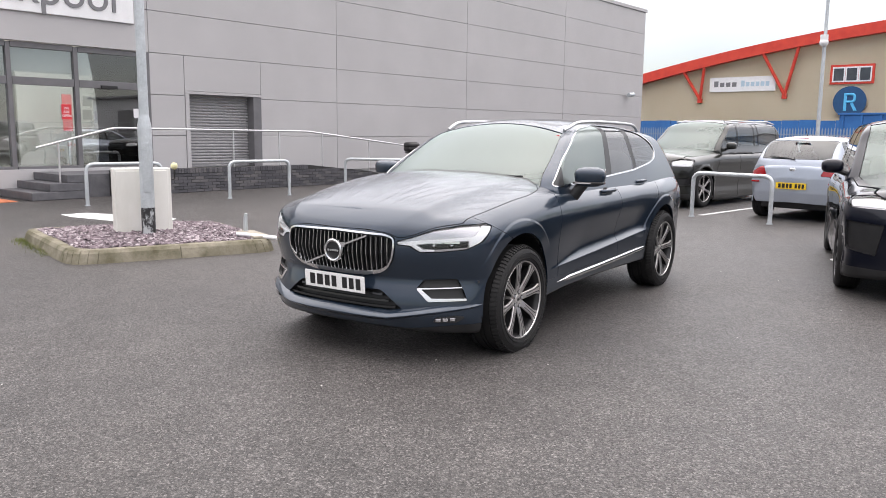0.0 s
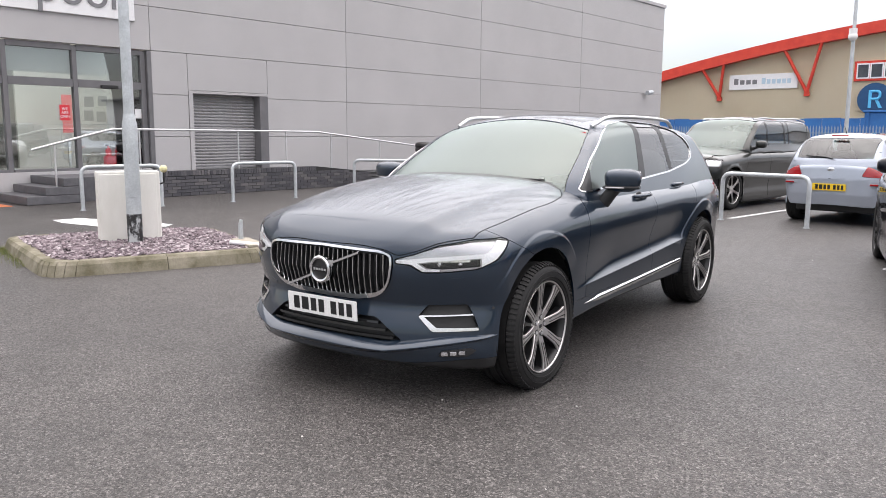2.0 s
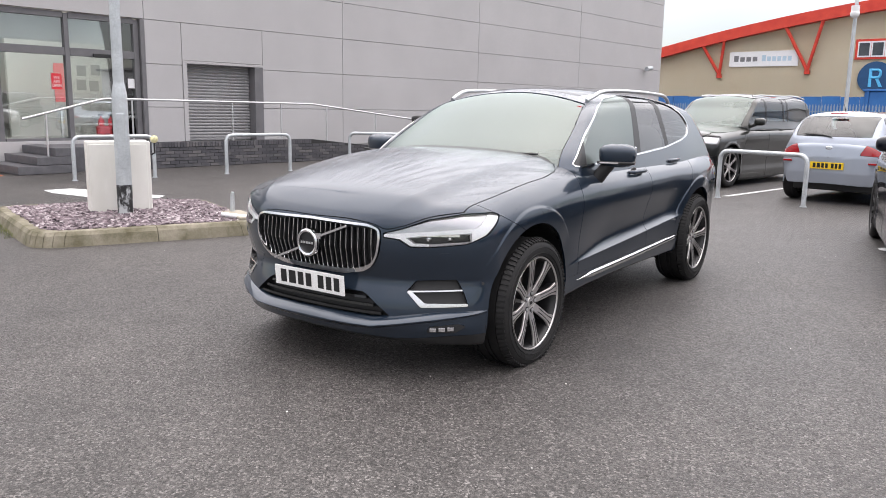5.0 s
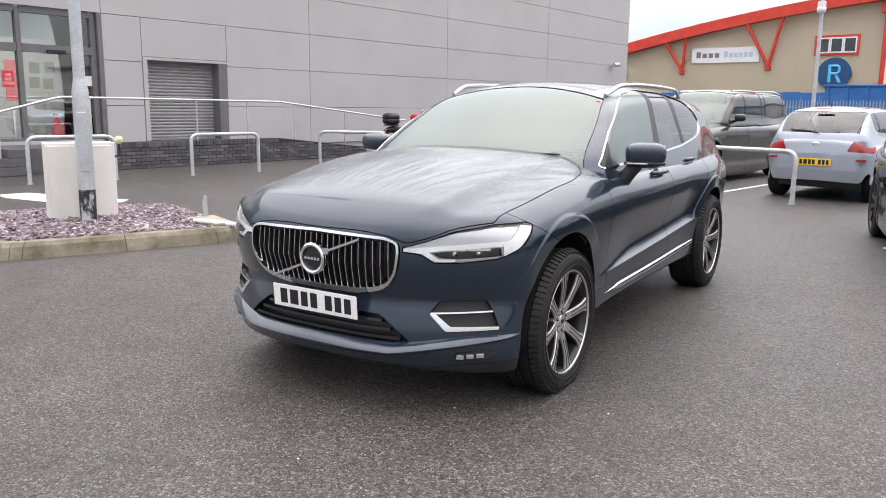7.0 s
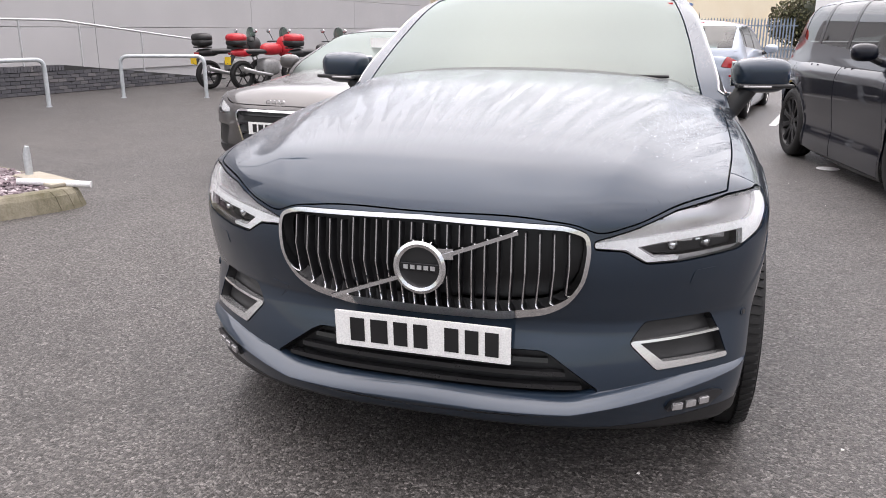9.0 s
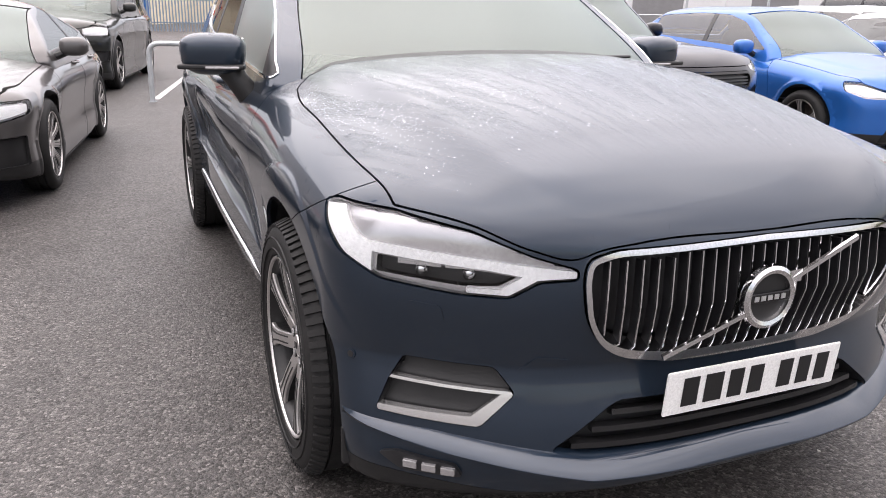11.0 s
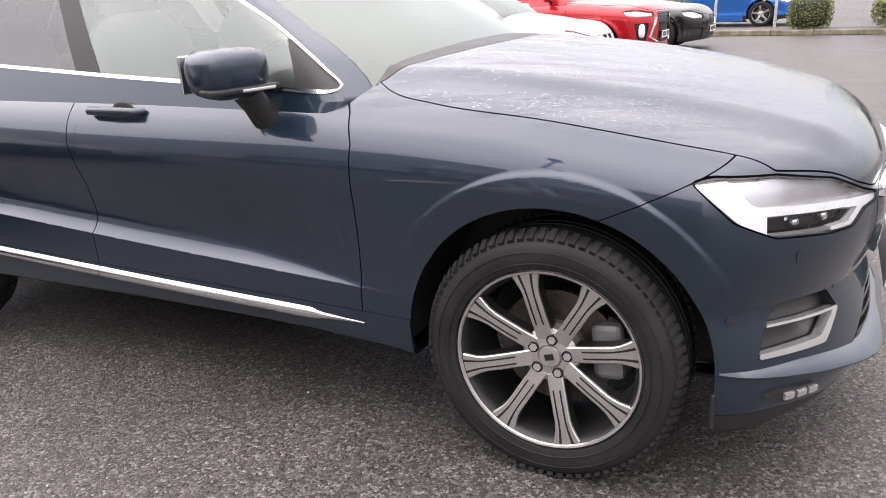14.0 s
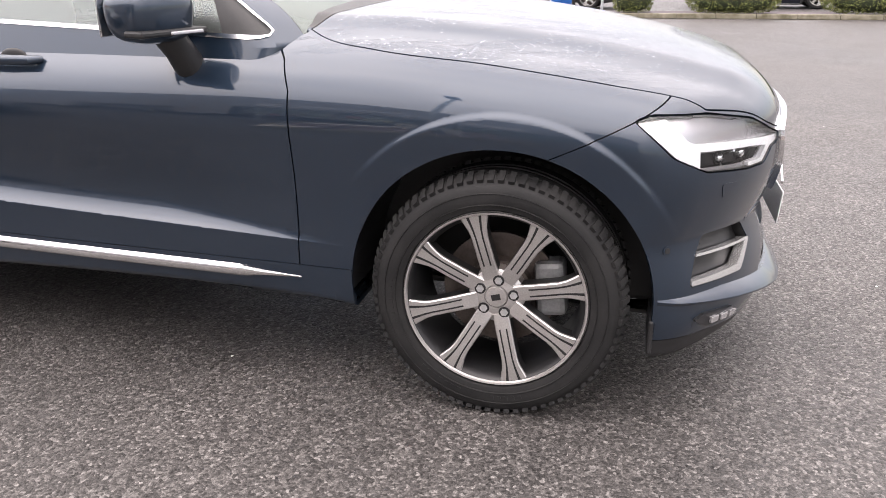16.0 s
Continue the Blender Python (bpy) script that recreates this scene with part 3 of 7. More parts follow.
post = thing("lamp_post", pose(-5.0, 1.27, 0.16), "galvanised steel lamp post with scraped black foot", "lamp post")
part("foot", tube(bmesh.new(), [(0, 0, 0), (0, 0, 0.36)], 0.083, 24), scraped_material(), post, smooth=True)
part("base_tube", tube(bmesh.new(), [(0, 0, 0.355), (0, 0, 1.30), (0, 0, 1.36), (0, 0, 1.48)], [0.082, 0.082, 0.08, 0.058], 24), GALV, post, smooth=True)
part("shaft", tube(bmesh.new(), [(0, 0, 1.47), (0, 0, 6.2)], [0.0575, 0.048], 24), GALV, post, smooth=True)
part("door_plate", boxed(0.074, 0.086, -0.045, 0.045, 0.55, 1.15, bevel=0.004), GALV, post).rotation_euler = (0, 0, radians(-35))
part("lantern", boxed(-0.12, 0.55, -0.13, 0.13, 6.18, 6.30, bevel=0.04), GALV, post)

cabinet = thing("feeder_cabinet", pose(-5.33, 1.42, 0.13, 0, 0, 65), "dirty white steel cabinet, dented, behind a lamp post", "cabinet")
part("body", boxed(-0.34, 0.34, -0.12, 0.14, 0, 0.86, bevel=0.012), WHITE_BOX, cabinet)
part("door", boxed(-0.32, 0.30, -0.135, -0.121, 0.03, 0.83, bevel=0.006), WHITE_BOX, cabinet)
bm = bmesh.new()
bmesh.ops.create_uvsphere(bm, u_segments=16, v_segments=10, radius=0.045, matrix=pose(0.40, -0.05, 0.88))
part("knob", bm, worn("yellow_float", (0.62, 0.58, 0.30), (0.7, 0.66, 0.4), 8, 90), cabinet, smooth="all")
part("bracket", tube(bmesh.new(), [(0.345, -0.05, 0.70), (0.40, -0.05, 0.72), (0.40, -0.05, 0.85)], 0.012), BLACK, cabinet)

stub = thing("cut_post_stub", pose(-4.35, 2.25, 0.15), "cut steel stub on a plate at the island edge", "post stub")
part("plate", boxed(-0.16, 0.16, -0.1, 0.1, 0.0, 0.02, bevel=0.004), CONCRETE, stub)
part("stub", tube(bmesh.new(), [(0, 0, 0.02), (0, 0, 0.2), (0.01, 0, 0.26)], [0.03, 0.028, 0.018]), GALV, stub, smooth=True)
duct = thing("white_pipe", pose(-3.75, 2.1, 0.19, 0, 0, 20), "short white plastic pipe lying over the kerb", "pipe")
part("tube", tube(bmesh.new(), [(-0.45, 0.0, 0.0), (0.10, 0.0, -0.03)], 0.026, 16), WHITE, duct, smooth=True)
slabs = part("broken_slab", boxed(-0.35, 0.3, -0.1, 0.12, 0, 0.03, bevel=0.008), CONCRETE)
slabs.matrix_world = pose(-4.1, 2.15, 0.152, 0, 0, -22)
tagged(slabs, "pale broken concrete slab on the kerb", "slab")
arrow = part("road_marking", slab(bmesh.new(), [(-9.6, 2.76), (-9.55, 3.2), (-7.58, 3.6), (-7.4, 3.35), (-8.1, 2.75), (-9.15, 2.66)], 0.0, 0.004), WHITE)
tagged(arrow, "white painted arrow on the asphalt", "road marking", kind="structure")
LINE_PAINT = worn("worn_line_paint", (0.45, 0.45, 0.45), (0.66, 0.66, 0.66), 9, 90, (0.6, 0.7))
for x, y, l in ((-0.78, 10.05, 4.6), (2.0, 9.5, 4.6), (-3.5, 10.5, 4.6)):
    o = part("bay_line", boxed(-0.05, 0.05, 0, l, 0.0, 0.004), LINE_PAINT)
    o.matrix_world = pose(x, y, 0, 0, 0, -11)
    tagged(o, "worn white parking bay line on asphalt", "road marking", "bay lines", "structure")
patch = part("painted_spot", tube(bmesh.new(), [(0, 0, 0), (0, 0, 0.004)], 0.11, 20), WHITE)
patch.matrix_world = pose(2.15, 5.75, 0)
tagged(patch, "round white paint spot on the asphalt", "road marking", kind="structure")

# ---- the buff brick unit with a red roof edge, far behind; its frame has x along the front, y into it ----
UNIT = pose(-8, 52.3, 0, 0, 0, -6.25)
unit = thing("industrial_unit", UNIT, "buff brick industrial unit with curved red roof edge", "building")


def eave(s):
    return 6.98 + 0.155 * (s + 1.0) - 0.0042 * (s + 1.0) ** 2


xs = np.linspace(-17, 6.9, 25)
bm = bmesh.new()
low = [bm.verts.new((x, 0, 0)) for x in xs]
high = [bm.verts.new((x, 0, eave(x))) for x in xs]
for i in range(len(xs) - 1):
    bm.faces.new((low[i], low[i + 1], high[i + 1], high[i]))
bmesh.ops.solidify(bm, geom=bm.faces, thickness=0.3)
part("front_wall", bm, BUFF, unit)
bm = bmesh.new()
ring_a = [[bm.verts.new((x, y, eave(x) + dz)) for y, dz in ((-0.6, 0.0), (-0.6, 0.70), (0.5, 0.75), (0.5, 0.0))] for x in np.linspace(-17.4, 7.6, 26)]
for a, b in zip(ring_a, ring_a[1:]):
    for j in range(4):
        bm.faces.new((a[j], a[(j + 1) % 4], b[(j + 1) % 4], b[j]))
bm.faces.new(ring_a[0])
bm.faces.new(ring_a[-1][::-1])
bmesh.ops.recalc_face_normals(bm, faces=bm.faces)
part("roof_edge", bm, RED_PAINT, unit)
# the long side, turned away
side_turn = pose(6.9, 0.0, 0, 0, 0, 71)
bm = boxed(0, 46, -0.02, 0.25, 0, 7.2)
o = part("side_wall", bm, BUFF, unit)
o.matrix_local = side_turn
o = part("side_roof_edge", boxed(-0.4, 46.4, -0.9, 0.2, 7.2, 7.9, bevel=0.05), RED_PAINT, unit)
o.matrix_local = side_turn
bm = bmesh.new()
roofv = [bm.verts.new(p) for p in ((-17.2, 0.3, 4.6), (6.9, 0.3, 7.9), (21.5, 43, 7.9), (-17.2, 43, 4.6))]
bm.faces.new(roofv)
bmesh.ops.solidify(bm, geom=bm.faces, thickness=0.2)
part("roof", bm, ROOF_GREY, unit)
part("end_wall", boxed(-17.3, -17.0, 0.3, 43, 0, 4.6), BUFF, unit)


def strut(a, b, r=0.11, m=None):
    o = part("strut", tube(bmesh.new(), [a, b], r, 8), RED_PAINT, unit)
    if m:
        o.matrix_local = m


for foot, l, r in (((-5.57, 4.04), -6.75, -5.24), ((0.25, 4.22), -1.22, 1.06), ((-11.6, 3.8), -12.6, -10.8)):
    for x in (l, r):
        strut((foot[0], -0.12, foot[1]), (x, -0.45, eave(x) + 0.05))
    part("shoe", boxed(foot[0] - 0.16, foot[0] + 0.16, -0.2, 0.0, foot[1] - 0.25, foot[1] + 0.05, bevel=0.02), RED_PAINT, unit)
strut((6.95, -0.1, 0.0), (6.95, -0.25, 7.6), 0.14)
for k in range(5):
    x0 = 3.0 + 8.2 * k
    for dx in (-1.1, 1.1):
        strut((x0, -0.1, 3.9), (x0 + dx, -0.6, 7.2), 0.11, side_turn)


def unit_window(x, z, w, h, m=None, lights=3):
    win = part("window", boxed(x - w / 2 - 0.14, x + w / 2 + 0.14, -0.10, 0.0, z - h / 2 - 0.14, z + h / 2 + 0.14, bevel=0.02), RED_PAINT, unit, "red-framed window")
    if m:
        win.matrix_local = m
    for i in range(lights):
        a, b = x - w / 2 + w * i / lights, x - w / 2 + w * (i + 1) / lights
        part("window_frame", boxed(a + 0.01, b - 0.01, -0.13, -0.101, z - h / 2, z + h / 2, bevel=0.004), WHITE, win)
        part("pane", boxed(a + 0.09, b - 0.09, -0.14, -0.131, z - h / 2 + 0.09, z + h / 2 - 0.09), CAR_GLASS_DARK, win)


CAR_GLASS_DARK = worn("dark_window_glass", (0.05, 0.06, 0.07), (0.08, 0.09, 0.10), 2, 20, (0.05, 0.1), bump=0.0)
unit_window(4.28, 5.43, 2.3, 0.95)
for k in range(6):
    unit_window(5.2 + 5.6 * k, 5.6, 1.0, 1.1, side_turn, 1)
doorway = part("side_door", boxed(0.6, 2.6, -0.06, -0.021, 0.0, 3.6, bevel=0.02), RED_PAINT, unit, "red loading door surround")
doorway.matrix_local = side_turn
part("door_leaf", boxed(0.85, 2.35, -0.08, -0.061, 0.0, 3.3), BLACK, doorway)

banner = thing("unit_sign", UNIT @ pose(-2.65, -0.06, 5.03), "white sign board with grey and pale blue bars", "sign")
part("board", boxed(-2.27, 2.27, -0.03, 0.03, -0.5, 0.5, bevel=0.01), WHITE, banner)
SIGN_BLUE = worn("sign_pale_blue", (0.42, 0.56, 0.66), (0.46, 0.60, 0.70), 4, 60, (0.4, 0.5), bump=0.01)
for x0, x1, z0, z1, mat in ((-1.95, -0.25, -0.16, 0.24, SIGN_GREY), (-0.05, 1.95, -0.16, 0.24, SIGN_BLUE)):
    count = 4 if mat is SIGN_GREY else 6
    for i in range(count):
        a, b = x0 + (x1 - x0) * i / count, x0 + (x1 - x0) * (i + 0.72) / count
        part("bar", boxed(a, b, -0.045, -0.031, z0, z1 if i == 0 else z1 - 0.1), mat, banner)
roundel = thing("round_sign", UNIT @ pose(4.28, -0.08, 3.70), "round dark blue sign with pale blue shape", "sign")
o = part("disc", tube(bmesh.new(), [(0, 0, 0), (0, -0.08, 0)], 0.98, 40), worn("sign_navy", (0.01, 0.06, 0.16), (0.015, 0.08, 0.2), 4, 60, (0.4, 0.5)), roundel)
LIGHT_BLUE = worn("sign_sky_blue", (0.10, 0.48, 0.80), (0.12, 0.52, 0.85), 4, 60, (0.4, 0.5))
part("bar", boxed(-0.34, -0.16, -0.11, -0.081, -0.55, 0.55, bevel=0.01), LIGHT_BLUE, roundel)
part("bow", tube(bmesh.new(), bend([(-0.2, -0.095, 0.47), (0.3, -0.095, 0.47), (0.3, -0.095, 0.0), (-0.2, -0.095, 0.0)], 0.22, 8), 0.08, 8), LIGHT_BLUE, roundel)
part("leg", slab(bmesh.new(), [(0.0, 0.0), (0.18, 0.0), (0.46, -0.55), (0.26, -0.55)], 0.082, 0.11), LIGHT_BLUE, roundel).rotation_euler = (radians(90), 0, 0)

hoarding = thing("blue_hoarding", UNIT @ pose(0, -1.4, 0), "blue sheet hoarding in front of the unit", "hoarding", kind="structure")
for i in range(22):
    x = -17 + 1.1 * i
    part("sheet", boxed(x, x + 1.08, -0.03, 0.03, 0, 2.5 + 0.02 * (i % 3), bevel=0.01), BLUE_WALL, hoarding)
palisade = thing("palisade_fence", UNIT @ pose(0, -9, 0), "pale blue-grey steel palisade fence", "fence")
pale_bm = bmesh.new()
slab(pale_bm, [(-0.035, 0), (0.035, 0), (0.035, 1.85), (0.0, 1.98), (-0.035, 1.85)], 0, 0.02)
bmesh.ops.rotate(pale_bm, verts=pale_bm.verts, cent=(0, 0, 0), matrix=Matrix.Rotation(radians(90), 3, "X"))
pale_me = bpy.data.meshes.new("pale")
pale_bm.to_mesh(pale_me)
PALE = worn("pale_blue_steel", (0.22, 0.29, 0.38), (0.28, 0.35, 0.44), 3, 60, (0.5, 0.6), metal=0.2)
pale_me.materials.append(PALE)
for i in range(150):
    piece("pale", pale_me, pose(-8 + 0.155 * i, 0, 0), palisade)
for z in (0.4, 1.55):
    part("fence_rail", boxed(-8.1, 15.3, 0.021, 0.06, z, z + 0.05), PALE, palisade)
skip = thing("blue_skip", UNIT @ pose(7.2, -4.0, 0), "tall blue steel waste container", "container")
part("body", boxed(-2.2, 2.2, -1.1, 1.1, 0.2, 2.75, bevel=0.04), BLUE_WALL, skip)
part("rim", boxed(-2.28, 2.28, -1.18, 1.18, 2.75, 2.87, bevel=0.02), BLUE_WALL, skip)
for x in (-2.0, -1.0, 0.0, 1.0, 2.0):
    part("rib", boxed(x - 0.06, x + 0.06, -1.18, -1.101, 0.2, 2.74, bevel=0.01), BLUE_WALL, skip)
for x in (-1.5, 1.5):
    part("runner", boxed(x - 0.1, x + 0.1, -1.0, 1.0, 0, 0.2), BLACK, skip)

far_post = thing("camera_post", pose(-1.42, 26.05, 0), "tall thin galvanised post with dome camera", "post")
part("shaft", tube(bmesh.new(), [(0, 0, 0), (0, 0, 7.5)], [0.075, 0.05], 16), GALV, far_post, smooth=True)
bm = bmesh.new()
bmesh.ops.create_uvsphere(bm, u_segments=16, v_segments=10, radius=0.15, matrix=pose(0, -0.16, 4.72))
part("dome", bm, WHITE, far_post, smooth="all")
part("hood", tube(bmesh.new(), [(0, -0.16, 4.80), (0, -0.16, 4.98)], 0.13, 16), WHITE, far_post, smooth=True)
part("arm", tube(bmesh.new(), [(0, 0, 4.95), (0, -0.16, 4.95)], 0.04, 8), GALV, far_post)
# ---- car bodies as smooth fields ----
CURVES = {}


def lerp_curve(knots, v):
    """A smooth curve through (position, value) knots, evaluated for an array."""
    key = tuple(knots)
    if key not in CURVES:
        x, y = np.array(knots, float).T
        d = np.gradient(y, x)
        at = np.linspace(x[0], x[-1], 2049)
        i = np.clip(np.searchsorted(x, at) - 1, 0, len(x) - 2)
        h = x[i + 1] - x[i]
        t = (at - x[i]) / h
        CURVES[key] = at, ((2 * t**3 - 3 * t**2 + 1) * y[i] + (t**3 - 2 * t**2 + t) * h * d[i]
                           + (-2 * t**3 + 3 * t**2) * y[i + 1] + (t**3 - t**2) * h * d[i + 1])
    return np.interp(v, *CURVES[key])


def smax(a, b, k):
    return np.maximum(a, b) + np.maximum(k - np.abs(a - b), 0) ** 2 / (4 * k)


def step(e0, e1, v):
    t = np.minimum(np.maximum((v - e0) / (e1 - e0), 0), 1)
    return t * t * (3 - 2 * t)


CAR_DEFAULTS = {
    "base": 2.865,
    "tail": 3.8,
    "r_wheel": 0.365,
    "nose": -0.825,
    "nose_k": 0.465,
    "nose_p": 2.9,
    "half": 0.95,
    "front": [(0.15, 0.06), (0.24, 0.022), (0.3, 0.0), (0.42, 0.018), (0.5, 0.006), (0.7, 0.0), (0.8, 0.006), (0.9, 0.03), (1.0, 0.1)],
    "side": [(0.1, 0.05), (0.3, 0.035), (0.38, 0.026), (0.46, 0.042), (0.53, 0.05), (0.62, 0.034), (0.75, 0.01), (0.86, 0.004), (0.95, 0.018), (1.03, 0.045), (1.1, 0.085), (1.3, 0.2)],
    "taper": [(-0.9, 0.02), (-0.3, 0.012), (0.0, 0.006), (0.5, 0.012), (1.5, 0.004), (2.4, 0.006), (2.9, 0.0), (3.3, 0.03), (3.9, 0.13)],
    "hood": [(-0.9, 0.8), (-0.82, 0.87), (-0.75, 0.93), (-0.68, 0.973), (-0.5, 1.035), (-0.28, 1.082), (0.0, 1.125), (0.3, 1.155), (0.75, 1.175)],
    "hood_drop": 0.085,
    "dome": 0.014,
    "belt": [(0.5, 1.075), (0.75, 1.085), (2.0, 1.115), (3.0, 1.165), (3.8, 1.19)],
    "cowl": 0.62,
    "flare": 0.014,
    "flare_r": 0.53,
    "bottom": [(-0.9, 0.24), (-0.55, 0.2), (0.3, 0.27), (0.6, 0.295), (2.4, 0.305), (3.2, 0.28), (3.9, 0.34)],
    "ws": [(1.05, 0.36), (1.12, 0.44), (1.3, 0.76), (1.5, 1.18), (1.6, 1.45), (1.7, 1.8)],
    "ws_bow": 0.24,
    "roof": [(0.9, 1.5), (1.3, 1.565), (1.7, 1.6), (2.2, 1.605), (2.8, 1.585), (3.3, 1.54), (3.8, 1.46)],
    "roof_drop": 0.1,
    "glass_side": [(1.0, 0.865), (1.1, 0.828), (1.3, 0.745), (1.5, 0.645), (1.6, 0.58)],
    "rear_glass": [(1.0, 3.78), (1.15, 3.74), (1.35, 3.6), (1.55, 3.42), (1.7, 3.2)],
    "tail_p": 3.0,
    "scoop": 0.0,
    "flare_soft": 0.022,
    "fold": [(-0.9, 0.42), (-0.7, 0.42), (0.0, 0.50), (0.6, 0.58), (4.0, 0.58)],
    "sink": 0.0,
    "nose_round": 0.10,
}


class CarShape:
    """The outer shape of a car: y = 0 at the front axle, forward is -y, z = 0 is the ground."""

    def __init__(self, **k):
        g = {**CAR_DEFAULTS, **k}
        self.base, self.tail, self.r_wheel, self.nose, self.nose_k, self.nose_p = g["base"], g["tail"], g["r_wheel"], g["nose"], g["nose_k"], g["nose_p"]
        self.half, self.front, self.side, self.taper, self.hood, self.hood_drop = g["half"], g["front"], g["side"], g["taper"], g["hood"], g["hood_drop"]
        self.dome, self.belt, self.cowl, self.flare, self.flare_r, self.bottom = g["dome"], g["belt"], g["cowl"], g["flare"], g["flare_r"], g["bottom"]
        self.ws, self.ws_bow, self.roof, self.roof_drop, self.glass_side, self.rear_glass = g["ws"], g["ws_bow"], g["roof"], g["roof_drop"], g["glass_side"], g["rear_glass"]
        self.tail_p, self.scoop, self.flare_soft, self.fold, self.sink, self.nose_round = g["tail_p"], g["scoop"], g["flare_soft"], g["fold"], g["sink"], g["nose_round"]

    def lower(self, p):
        a, y, z = np.abs(p[:, 0]), p[:, 1], p[:, 2]
        w = self.half - lerp_curve(self.side, z) - lerp_curve(self.taper, y)
        for axle in (0.0, self.base):
            r = np.hypot(y - axle, z - self.r_wheel)
            tilt = np.arctan2(z - self.r_wheel, np.abs(y - axle))
            fore = np.where(y < axle, step(0.28, 0.62, tilt), step(0.55, 0.95, tilt)) if self.scoop else 1.0
            w = w + self.flare * step(self.flare_r + self.flare_soft, self.flare_r - 0.010, r) * step(0.25, 0.42, r) * fore
        if self.scoop:
            up = z - (0.459 + 0.058 * y)
            band = np.clip(up / (0.02 + 0.05 * step(0.45, 1.2, y)), 0, 1)
            w = w - self.scoop * band * (2 - band) * (1 - step(0.06, 0.36, up)) * step(0.42, 1.1, y) * step(2.62, 2.2, y)
        side = a - w
        front = self.nose + lerp_curve(self.front, z) + self.nose_k * a**self.nose_p - y
        rear = y - self.tail + 0.30 * a**self.tail_p + 0.10 * np.clip(z - 0.75, 0, 1) + 0.2 * np.clip(0.5 - z, 0, 1)
        fold = lerp_curve(self.fold, y)
        bonnet = lerp_curve(self.hood, y) - self.hood_drop * (a / 0.8) ** 2.6 - 0.02 * (a / 0.8) ** 2
        bonnet = bonnet + self.dome * step(fold + 0.05, fold - 0.03, a) * step(-0.95, 0.2, y)
        if self.sink:
            bonnet = bonnet - self.sink * (1 - step(fold + 0.11, fold - 0.02, a)) * step(-0.98, -0.55, y)
        top = z - np.where(y < self.cowl, bonnet, np.minimum(bonnet, lerp_curve(self.belt, y)))
        low = lerp_curve(self.bottom, y) - z
        f = smax(side, top, 0.15)
        f = smax(f, front, self.nose_round)
        f = smax(f, rear, 0.12)
        return smax(f, low, 0.03)

    def upper(self, p):
        a, y, z = np.abs(p[:, 0]), p[:, 1], p[:, 2]
        side = (a - lerp_curve(self.glass_side, z) + 0.06 * step(2.6, 3.8, y)) * 0.92
        ws = (lerp_curve(self.ws, z) + self.ws_bow * (a / 0.75) ** 2.4 - y) * 0.45
        roof = z - lerp_curve(self.roof, y) + self.roof_drop * (a / 0.65) ** 2.4
        rear = (y - lerp_curve(self.rear_glass, z) + 0.25 * a**2.5) * 0.8
        f = smax(side, ws, 0.025)
        f = smax(f, rear, 0.08)
        return smax(f, roof, 0.05)


class Skin:
    """A sheet of faces on a field, for one half of a body (x >= 0)."""

    def __init__(self, field, v, f):
        self.field, self.v, self.f = field, v, f


def slope(field, p, h=1e-4):
    g = np.empty_like(p)
    for i in range(3):
        d = np.zeros(3)
        d[i] = h
        g[:, i] = (field(p + d) - field(p - d)) / (2 * h)
    return g


def settle(field, p, n=3):
    """Moves points onto the field's surface; those on the middle plane stay on it."""
    mid = np.abs(p[:, 0]) < 1e-7
    for _ in range(n):
        g = slope(field, p)
        g[mid, 0] = 0
        p = p - (field(p) / np.maximum((g * g).sum(1), 1e-6))[:, None] * g
    return p


def cast(field, y0, y1, zc, el0, n_cap, n_mid, n_el, n_rear=None):
    origins, ways = [], []
    for a in np.linspace(0, math.pi / 2, n_cap):
        origins.append((0, y0, zc)), ways.append((math.sin(a), -math.cos(a)))
    for y in np.linspace(y0, y1, n_mid)[1:-1]:
        origins.append((0, y, zc)), ways.append((1.0, 0.0))
    for a in np.linspace(math.pi / 2, math.pi, n_rear or n_cap // 2):
        origins.append((0, y1, zc)), ways.append((math.sin(a), -math.cos(a)))
    el = np.linspace(radians(el0), math.pi / 2, n_el)
    o = np.repeat(np.array(origins, float), n_el, 0)
    w = np.array([(c * math.cos(e), s * math.cos(e), math.sin(e)) for c, s in ways for e in el])
    w[np.abs(w) < 1e-9] = 0
    near, far = np.zeros(len(o)), np.full(len(o), 4.0)
    for _ in range(42):
        t = (near + far) / 2
        inside = field(o + w * t[:, None]) < 0
        near, far = np.where(inside, t, near), np.where(inside, far, t)
    v = o + w * near[:, None]
    m = len(origins)
    f = [(i * n_el + j, (i + 1) * n_el + j, (i + 1) * n_el + j + 1, i * n_el + j + 1) for i in range(m - 1) for j in range(n_el - 1)]
    return Skin(field, v, f)


def split(quads, v, k, start):
    """Divides four-sided faces into k by k; the points, and the faces numbered from start."""
    a, b, c, d = (v[ids][:, None] for ids in np.array(quads).T)
    g = np.linspace(0, 1, k + 1)
    t, r = np.repeat(g, k + 1)[None, :, None], np.tile(g, k + 1)[None, :, None]
    pts = (1 - t) * ((1 - r) * a + r * b) + t * ((1 - r) * d + r * c)
    cell = np.array([(i * (k + 1) + j, i * (k + 1) + j + 1, (i + 1) * (k + 1) + j + 1, (i + 1) * (k + 1) + j) for i in range(k) for j in range(k)])
    faces = (start + np.arange(len(quads))[:, None, None] * (k + 1) ** 2 + cell[None]).reshape(-1, 4)
    return pts.reshape(-1, 3), list(map(tuple, faces.tolist()))


